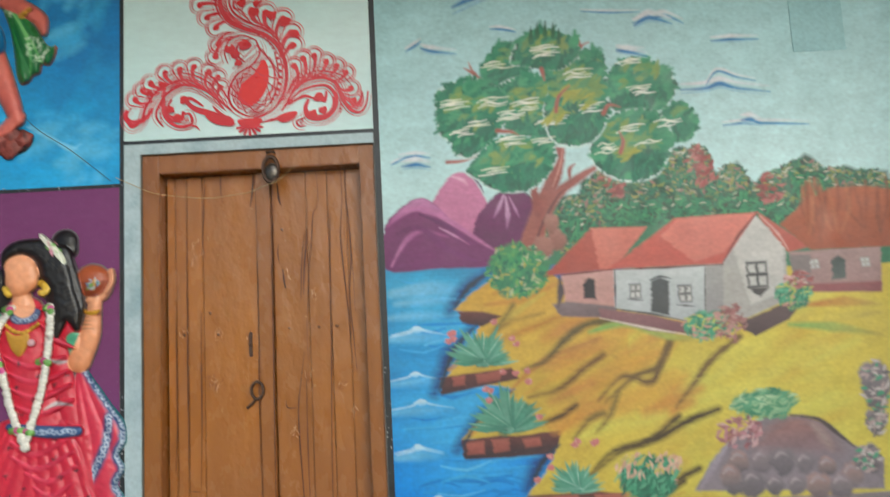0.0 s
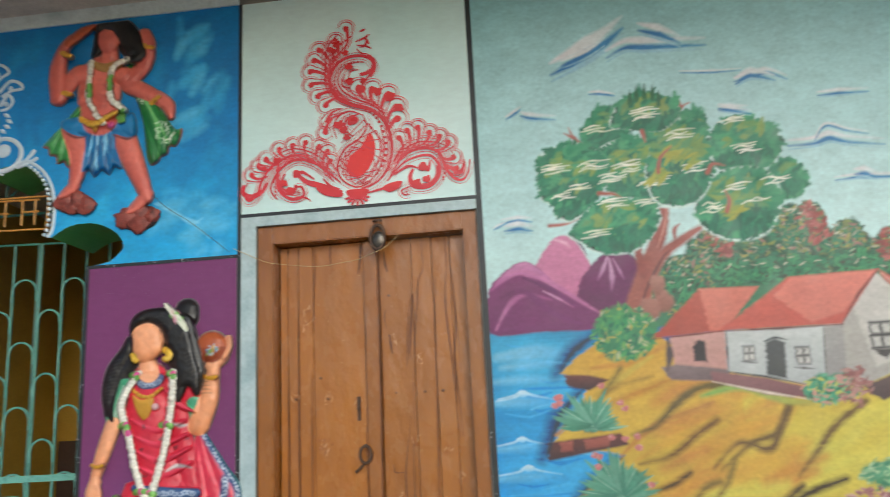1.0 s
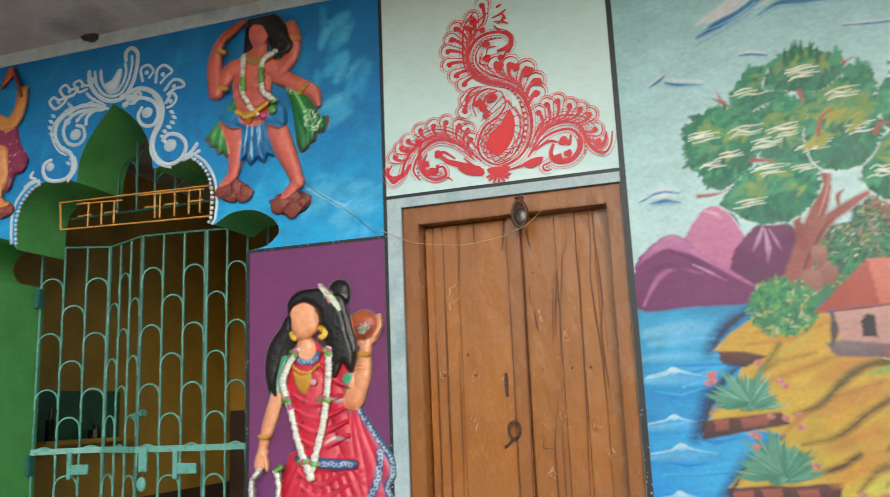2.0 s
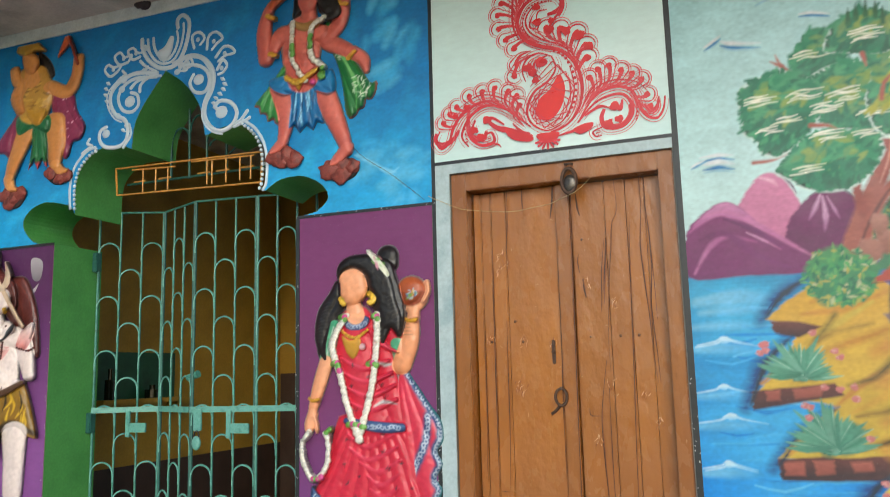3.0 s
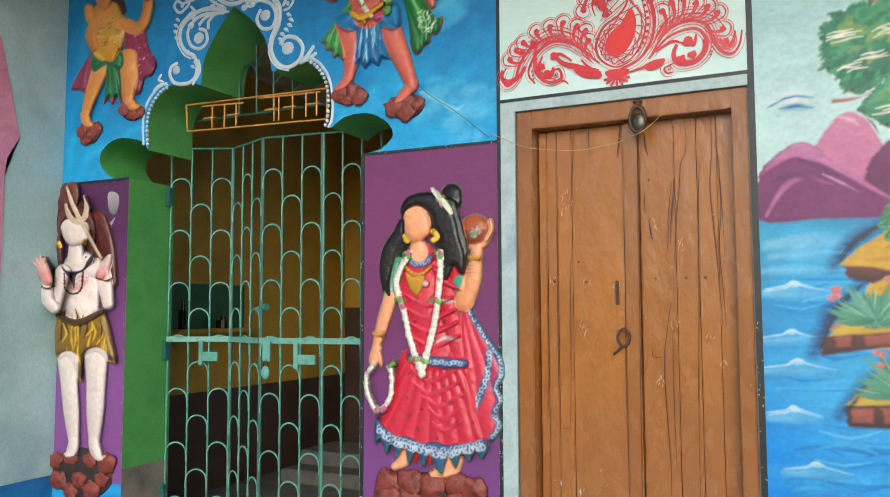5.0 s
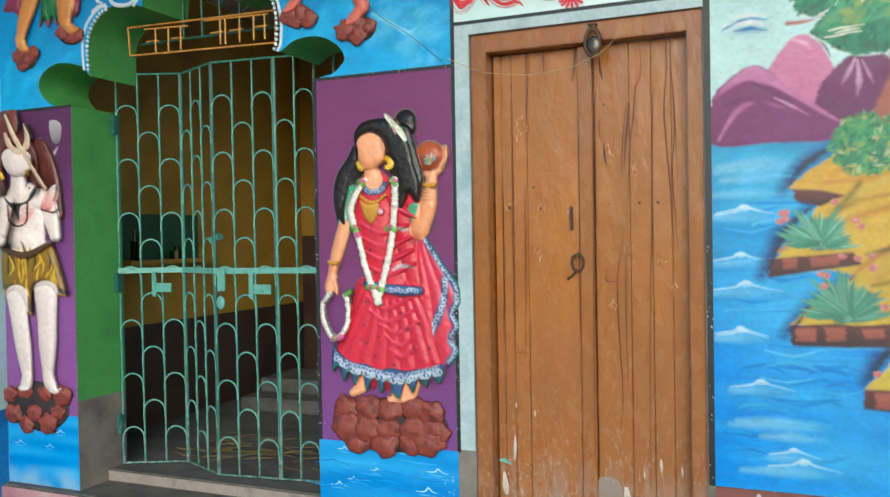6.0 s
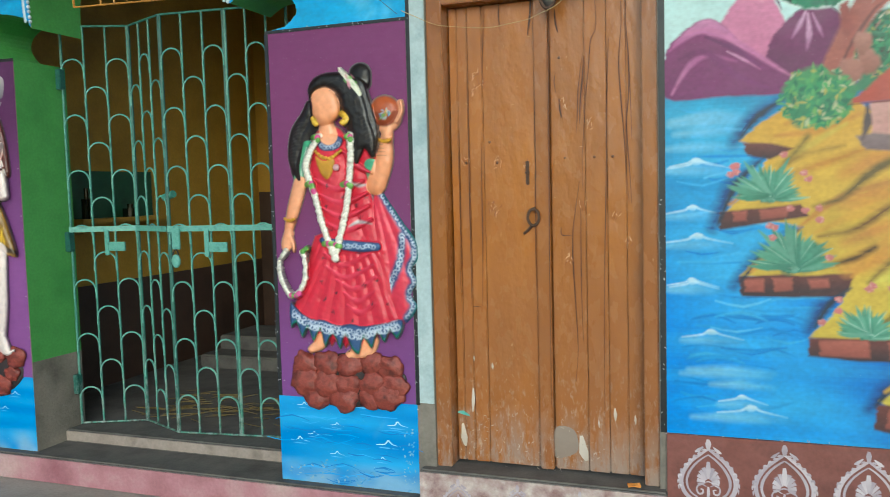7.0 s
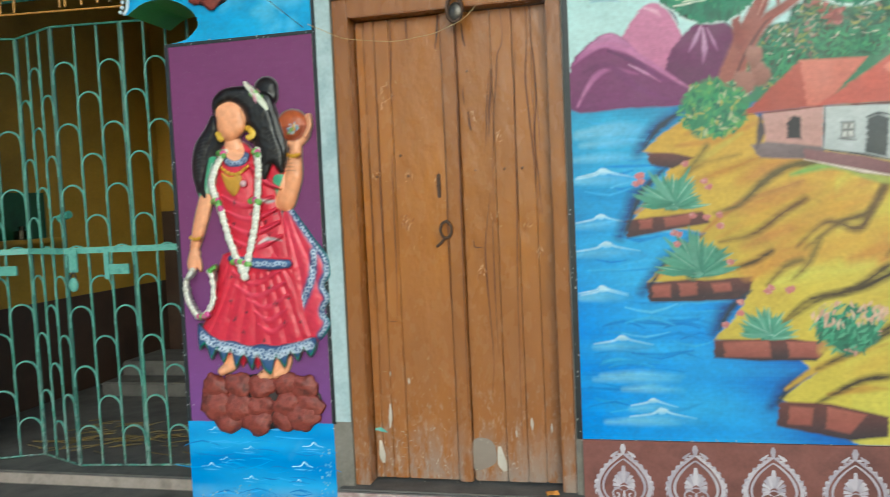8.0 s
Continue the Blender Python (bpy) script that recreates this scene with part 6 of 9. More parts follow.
def little_window(a, b, dark, bars=True):
    (x0, z1), (x1, z0) = a, b
    p.poly([(x0, z0), (x1, z0), (x1, z1), (x0, z1)], dark)
    if bars:
        w = (x1 - x0)
        for i in (0, 1):
            for j in (0, 1):
                p.poly([(x0 + w * (0.1 + 0.48 * i), z0 + (z1 - z0) * (0.08 + 0.48 * j)), (x0 + w * (0.44 + 0.48 * i), z0 + (z1 - z0) * (0.08 + 0.48 * j)),
                        (x0 + w * (0.44 + 0.48 * i), z0 + (z1 - z0) * (0.42 + 0.48 * j)), (x0 + w * (0.1 + 0.48 * i), z0 + (z1 - z0) * (0.42 + 0.48 * j))], "c9c6c0")


for a, b in (([(2.025, 1.689)][0], [(2.069, 1.631)][0]), ([(2.217, 1.674)][0], [(2.269, 1.605)][0]), ([(2.494, 1.753)][0], [(2.577, 1.649)][0])):
    little_window(a, b, "3a3a3c")
p.poly([(2.491, 1.65), (2.579, 1.646), (2.538, 1.61)], "4a4646")
p.stroke([(2.014, 1.63), (2.073, 1.622)], 0.008, "55504e", smooth=0)
p.stroke([(2.204, 1.597), (2.276, 1.587)], 0.008, "55504e", smooth=0)
# thatched hut
p.poly([(2.669, 1.783), (3.041, 1.788), (3.022, 1.611), (2.7, 1.648)], "a88a86", "a07c7a")
p.poly([(2.673, 1.772), (2.756, 1.768), (2.744, 1.646), (2.679, 1.66)], "877a78", "7c6e6e")
p.poly([(2.647, 1.897), (2.755, 1.983), (2.872, 2.034), (3.006, 2.035), (3.137, 2.01), (3.111, 1.785), (2.758, 1.788)], "b5603a", "a04f30")
for i in range(34):
    u = R.random()
    x, z = 2.72 + 0.5 * u, 2.02 + 0.06 * R.random()
    if x < MX1 - 0.06:
        p.stroke([(x, z), (x + R.uniform(-0.03, 0.02), z - 0.1), (x + R.uniform(-0.05, 0.03), z - R.uniform(0.16, 0.22))], 0.012, R.choice(["944a2c", "b86a42", "a8583a", "8a4a30"]), smooth=3, soft=0.02)
p.poly([(2.83, 1.664), (2.838, 1.742), (2.866, 1.758), (2.892, 1.739), (2.885, 1.666)], "3f4a48", "56605c")
little_window([(2.75, 1.75)][0], [(2.786, 1.71)][0], "8f807c")
little_window([(2.953, 1.747)][0], [(2.988, 1.708)][0], "8f807c")
p.poly([(2.701, 1.652), (3.026, 1.648), (3.021, 1.606), (2.709, 1.621)], "96585a", "8a5054")
close(p, "painted_houses", "white and pink painted cottages with red roofs and a thatched hut")

# plants in front
p = layer(10)


def blades(x, z, r):
    """A clump of broad pointed leaves, dark at the heart and pale along their edges."""
    p.blob(x, z + r * 0.3, r * 0.55, r * 0.34, "3f8466", "356f58", 0.3)
    for i in range(26):
        t = 0.12 + 2.9 * (i + R.uniform(-0.4, 0.4)) / 25
        l = r * R.uniform(0.7, 1.12) * (0.85 + 0.25 * math.sin(t))
        q = [(x + R.uniform(-.02, .02), z + R.uniform(0, .02)), (x + 0.55 * l * math.cos(t), z + 0.6 * l * math.sin(t)), (x + l * math.cos(t), z + 0.95 * l * math.sin(t))]
        p.stroke(q, r * 0.15, R.choice(["4a8a72", "5a9882", "3c7a64", "6ca08c", "45806e"]), R.choice(["64a488", "529478"]), taper=(0.7, 1, 0.05), smooth=3, soft=0.008)
        if i % 4 == 0:
            p.stroke([(a + 0.006, b) for a, b in q], 0.004, "b8d8c8", "9cc8b0", taper=(0.2, 1, 0.3), smooth=3)


for (x, z), r in zip([(1.424, 1.399), (1.51, 1.142), (1.757, 0.898), (2.026, 0.898)] + [(1.742, 0.899)], (0.15, 0.17, 0.12, 0.0, 0.0)):
    if r:
        blades(x, z, r)
for (x, z), r in zip([(2.039, 0.919), (2.303, 1.51), (2.675, 1.615), (2.369, 1.518), (1.986, 0.942)], (0.1, 0.07, 0.07, 0.06, 0.05)):
    p.blob(x, z, r, r * 0.75, "3f8a66", "2f6f58", 0.14)
    p.dabs(80, x, z, r * 1.05, r * 0.8, 0.034, 0.012, 0.6, ["4a9a74", "2f7a5c", "66ae88", "b9bd5c", "c99084"], 1.0)
x, z = [(2.043, 0.94)][0]
p.blob(x, z, 0.11, 0.075, "3f8a66", "2f6f58", 0.12)
p.dabs(120, x, z, 0.12, 0.08, 0.045, 0.012, 0.9, ["4a9a74", "2f7a5c", "66ae88", "24604a"], 0.7)
p.dabs(60, x, z + 0.045, 0.13, 0.05, 0.03, 0.012, 1.2, ["c99a84", "c2b25a", "d8b09a"], 0.8)
p.dabs(60, *[(2.413, 1.517)][0], 0.06, 0.075, 0.03, 0.012, 0.6, ["a06a66", "8a5654", "b88a84"], 1.0)
p.dabs(40, *[(2.702, 1.67)][0], 0.06, 0.03, 0.03, 0.012, 0.2, ["b06a68", "d8b0a8", "96504e"], 0.7)
for (x, z) in [(1.302, 1.532), (1.314, 1.51), (1.477, 1.569), (1.431, 1.307), (1.44, 1.264), (1.595, 1.37), (1.633, 1.191), (1.5, 1.37), (1.762, 1.078), (1.845, 1.086), (1.665, 0.997), (1.561, 1.477)] + [(1.313, 1.533), (1.295, 1.502), (1.544, 1.5), (1.551, 1.362), (1.601, 1.328), (1.775, 1.09), (1.834, 1.079), (1.664, 1.039), (1.608, 0.953), (1.446, 1.301)]:
    p.blob(x, z, 0.014, 0.012, "c9807c", "bc6c6c", 0.2, 10)
    p.dabs(3, x, z, 0.012, 0.01, 0.012, 0.005, 0.6, ["d8a8a2", "c46a6c"], 1.5)
close(p, "painted_plants", "painted grass tufts and pink flowers on the bank")

# rocks and stones
p = layer(11)
p.poly([(2.208, 0.879), (2.292, 0.993), (2.387, 1.085), (2.5, 1.144), (2.651, 1.144), (2.755, 1.101), (2.833, 1.024), (2.951, 0.966), (2.938, 0.85)], "82757c", "8a8088", 0)
p.poly([(2.28, 0.84), (MX1, 0.84), (MX1, 0.502), (2.2, 0.502)], "857a80", "6e666c")
p.poly([(2.446, 1.029), (2.563, 1.12), (2.692, 1.115), (2.789, 1.015), (2.764, 0.985), (2.595, 1.006)], "966c66", "827078", 4, soft=0.05)
p.stroke([(2.608, 1.146), (2.714, 1.124), (2.793, 1.057), (2.842, 1.013)], 0.02, "4a3f3e", "4a3f3e")
p.stroke([(2.691, 1.104), (2.732, 1.049), (2.756, 1.006)], 0.03, "a8948e", "94807c", soft=0.03)
p.stroke([(2.362, 1.054), (2.291, 0.972), (2.229, 0.878)], 0.03, "a49aa6", "8c828c")
for (x, z) in [(2.388, 0.979), (2.474, 0.975), (2.559, 0.972), (2.644, 0.962), (2.728, 0.944), (2.821, 0.909), (2.434, 0.893), (2.519, 0.883), (2.604, 0.88), (2.689, 0.872), (2.37, 0.895), (2.91, 0.947), (2.774, 0.869), (2.351, 0.927)]:
    r = R.uniform(0.035, 0.05)
    p.blob(x, z, r, r * 1.05, R.choice(["857a80", "96868a", "6c686e", "a88a84"]), R.choice(["6e666c", "5c585e"]), 0.1, 18)
    p.stroke([(x - r * 0.6, z + r * 0.3), (x - r * 0.1, z + r * 0.7), (x + r * 0.5, z + r * 0.4)], 0.012, "b4a8a8", "948a90", soft=0.014)
p.blob(*[(2.516, 1.197)][0], 0.12, 0.055, "6a9a6c", "3f8a66", 0.1)
p.dabs(90, *[(2.515, 1.193)][0], 0.13, 0.06, 0.045, 0.012, 0.3, ["5a9a74", "8ab488", "3f8060", "a8c49a"], 0.7)
p.dabs(60, *[(2.409, 1.094)][0], 0.09, 0.06, 0.035, 0.014, 0.5, ["a06a6c", "b88088", "c8a0a0", "8a545c"], 1.0)
for (x, z), rx, rz in zip([(2.953, 1.243), (2.938, 1.104), (2.891, 0.969)], (0.06, 0.04, 0.05), (0.1, 0.05, 0.05)):
    x = min(x, MX1 - rx - 0.02)
    p.blob(x, z, rx, rz, "8a7f84", "5f585c", 0.14)
    p.dabs(40, x, z, rx, rz, 0.03, 0.013, 0.3, ["b09a98", "6a6468", "c0b4b0", "4a9a74"], 1.0, lambda x, z: x < MX1 - 0.03)
close(p, "painted_rocks", "grey painted rocks and pebbles with a mossy tuft")

# clouds: blue strokes with pale pink edges
p = layer(12)
for pts, w in (([(2.303, 2.474), (2.405, 2.476), (2.464, 2.49), (2.53, 2.47), (2.665, 2.447)], 0.022), ([(2.406, 2.488), (2.457, 2.545), (2.534, 2.517), (2.612, 2.497)], 0.01), ([(2.46, 2.316), (2.54, 2.321), (2.596, 2.318), (2.72, 2.31), (2.809, 2.303)], 0.012), ([(2.536, 2.333), (2.575, 2.333), (2.618, 2.315)], 0.02),
               ([(2.445, 2.677), (2.526, 2.678), (2.64, 2.674)], 0.014), ([(2.13, 2.771), (2.224, 2.79), (2.27, 2.795), (2.337, 2.76)], 0.016), ([(2.053, 2.662), (2.098, 2.652), (2.167, 2.644)], 0.016), ([(1.562, 2.777), (1.608, 2.769), (1.635, 2.763)], 0.008),
               ([(1.244, 2.711), (1.29, 2.694), (1.39, 2.679)], 0.016), ([(1.181, 2.7), (1.222, 2.722), (1.246, 2.74)], 0.012), ([(1.134, 2.25), (1.203, 2.254), (1.26, 2.246)], 0.014), ([(1.144, 2.215), (1.202, 2.219), (1.258, 2.207)], 0.02), ([(1.099, 2.224), (1.122, 2.234), (1.157, 2.249)], 0.008),
               ([(1.387, 2.882), (1.492, 2.931), (1.609, 2.992), (1.704, 3.064)], 0.05), ([(1.626, 2.935), (1.706, 2.971), (1.782, 2.964), (1.909, 2.956), (2.033, 2.947)], 0.03), ([(1.435, 2.92), (1.539, 2.954), (1.621, 3.003)], 0.02), ([(1.768, 3.045), (1.851, 3.014), (1.931, 2.969)], 0.03),
               ([(2.134, 2.76), (2.198, 2.79), (2.289, 2.76)], 0.022), ([(1.917, 2.834), (2.04, 2.822), (2.162, 2.819)], 0.008), ([(1.535, 2.777), (1.579, 2.775), (1.642, 2.759)], 0.01), ([(2.051, 2.656), (2.1, 2.646), (2.178, 2.626)], 0.014)):
    pts = [(max(MX0 + 0.03, x), z) for x, z in pts]
    p.stroke([(x, z + w * 1.1) for x, z in pts], w * 1.2, "e4dde0", "d3e2e4", taper=(0.1, 1, 0.1))
    p.stroke(pts, w * 1.05, "2668aa", "4c92c4", taper=(0.15, 1, 0.1))
    w *= 0.75
    p.stroke([(x, z - w * 0.8) for x, z in pts], w * 0.7, "8fbcd4", "a9d0dc", taper=(0.1, 1, 0.1))
close(p, "painted_clouds", "blue and pink brushed clouds")

FRESCO.build(MURAL, PAINT, -0.004, 0.82)

# plastered-over vent high on the wall
v = [(2.758, 2.589)][0]
tagged(part("vent_patch", box(v[0] + 0.02, v[0] + 0.24, -0.007, -0.001, v[1] + 0.02, v[1] + 0.5, 0.002), plain_material("pale_green_patch_paint", ["88b2b6", "94bcbe"], 4, 0.5, 0.3)),
       "painted-over square vent cover high on the wall", "vent cover", kind="structure")


# ---------------------------------------------------------------- stencilled motifs on the plinth
def lotus(cx, top, s, y, seed):
    """A stencilled palmette in a feathered, pointed double outline, thinly and unevenly dabbed."""
    q = Paint(y, seed)
    R = q.rnd
    tones = ["b4aab2", "a69ca6", "c0b8be", "9a909a"]

    def at(x, z):
        return (cx + 0.8 * x * s, top + z * s)

    def mark(pts, w, taper=(0.5, 1, 0.6), smooth=6):
        q.stroke([at(*p) for p in pts], w * s * R.uniform(0.85, 1.15), R.choice(tones), R.choice(tones), taper=taper, smooth=smooth)
    for k in (-1, 1):
        outer = [(0, -0.14), (k * 0.16, -0.24), (k * 0.36, -0.38), (k * 0.52, -0.58), (k * 0.56, -0.76), (k * 0.48, -0.94), (k * 0.3, -1.06), (k * 0.08, -1.1)]
        mark(outer, 0.07, (0.5, 1.1, 0.8))
        mark([(0, -0.24), (k * 0.14, -0.32), (k * 0.3, -0.45), (k * 0.42, -0.62), (k * 0.44, -0.78), (k * 0.36, -0.92), (k * 0.22, -1.0)], 0.045)
        ps = spline(outer, 6)
        for b in range(9):
            x, z = ps[2 + b * 3]
            mark([(x, z), (x + k * 0.06, z + 0.01), (x + k * (0.1 - 0.005 * b), z - 0.015 - 0.006 * b)], 0.035, (0.9, 1, 0.2), 3)
        for b in range(5):
            t = 0.38 + 0.36 * b
            l = 0.27 - 0.012 * b
            dx, dz = k * math.sin(t), math.cos(t)
            mark([(dx * 0.07, -0.72 + dz * 0.05), (dx * l * 0.7, -0.72 + dz * l * 0.7), (dx * l, -0.72 + dz * l)], 0.07, (0.25, 0.8, 1.0), 3)
        mark([(k * 0.04, -0.8), (k * 0.16, -0.76), (k * 0.24, -0.84), (k * 0.2, -0.93), (k * 0.12, -0.92), (k * 0.11, -0.86), (k * 0.16, -0.85)], 0.035)
        mark([(k * 0.1, -0.1), (k * 0.2, -0.17), (k * 0.27, -0.2)], 0.06, (0.3, 1, 0.3), 3)
    mark([(0, 0.03), (0, -0.05), (0, -0.15)], 0.09, (0.4, 1.1, 0.5))
    mark([(0, -0.36), (0, -0.5), (0, -0.66)], 0.085, (0.6, 1, 0.3))
    mark([(0, -0.8), (0, -0.9), (0, -1.08)], 0.05)
    mark([(-0.1, -0.74), (0, -0.71), (0.1, -0.74)], 0.025)
    return q


for i, cx in enumerate((1.212, 1.484, 1.766, 2.05, 2.33, 2.61, 2.88)):
    tagged(lotus(cx, 0.48, 0.225, -0.0125, 40 + i).make("lotus_motif", None, PAINT), "white stencilled lotus motif on the maroon plinth", "stencil motif", group="lotus motifs", kind="structure")
pale = plain_material("whitewashed_riser_paint", ["7c5c5c", "a8948f", "c4bab4"], 16, 0.75, 0.4)
tagged(part("trim_step", box(0.024, 1.058, -0.052, -0.0455, 0.0, DOOR_Z0 - 0.012), pale), "scuffed whitewashed riser of the door step", "riser", kind="structure")
for i, cx in enumerate((0.2, 0.46, 0.72, 0.95)):
    tagged(lotus(cx, 0.24, 0.17, -0.0545, 60 + i).make("lotus_motif", None, PAINT), "white stencilled lotus motif on the door step", "stencil motif", group="lotus motifs", kind="structure")


# ---------------------------------------------------------------- red scroll ornament over the door
def fan(p, heads, sinks, r, red, turn):
    """A feathered fan: round-headed plumes that sweep down into the stem, each under its own scalloped double arc."""
    S = spline(sinks, 12)
    k = len(heads) - 1
    for i, (x, z) in enumerate(heads):
        sx, sz = S[int(i / max(k, 1) * (len(S) - 1))]
        dx, dz = sx - x, sz - z
        m = math.hypot(dx, dz) or 1
        ox, oz = -dz / m * turn, dx / m * turn
        mid = (x + dx * 0.45 + ox * m * 0.22, z + dz * 0.45 + oz * m * 0.22)
        p.blob(x, z, r * 0.62, r * 0.62, "cf2a2a", "c22026", 0.12, 14)
        p.stroke([(x + ox * r * 0.3, z + oz * r * 0.3), mid, (sx, sz)], r * 0.85, "cc2a30", "cc444a", taper=(1, 0.6, 0.15))
        p.stroke([(x - dx / m * r + ox * r * 1.1, z - dz / m * r + oz * r * 1.1), (mid[0] + ox * r * 0.6, mid[1] + oz * r * 0.6), (sx, sz)], r * 0.26, "cf4a50", red, taper=(0.5, 1, 0.5))
        ux, uz = -dx / m, -dz / m
        for q, w in ((1.5, 0.3), (1.95, 0.22)):
            arc = []
            for a in (-1.9, -1.2, -0.6, 0, 0.6, 1.2, 1.9):
                c, t = math.cos(a), math.sin(a)
                arc.append((x + r * q * (ux * c - uz * t), z + r * q * (uz * c + ux * t)))
            p.stroke(arc, r * w, red if q < 1.8 else "d8686c", taper=(0.3, 1, 0.3), smooth=4)


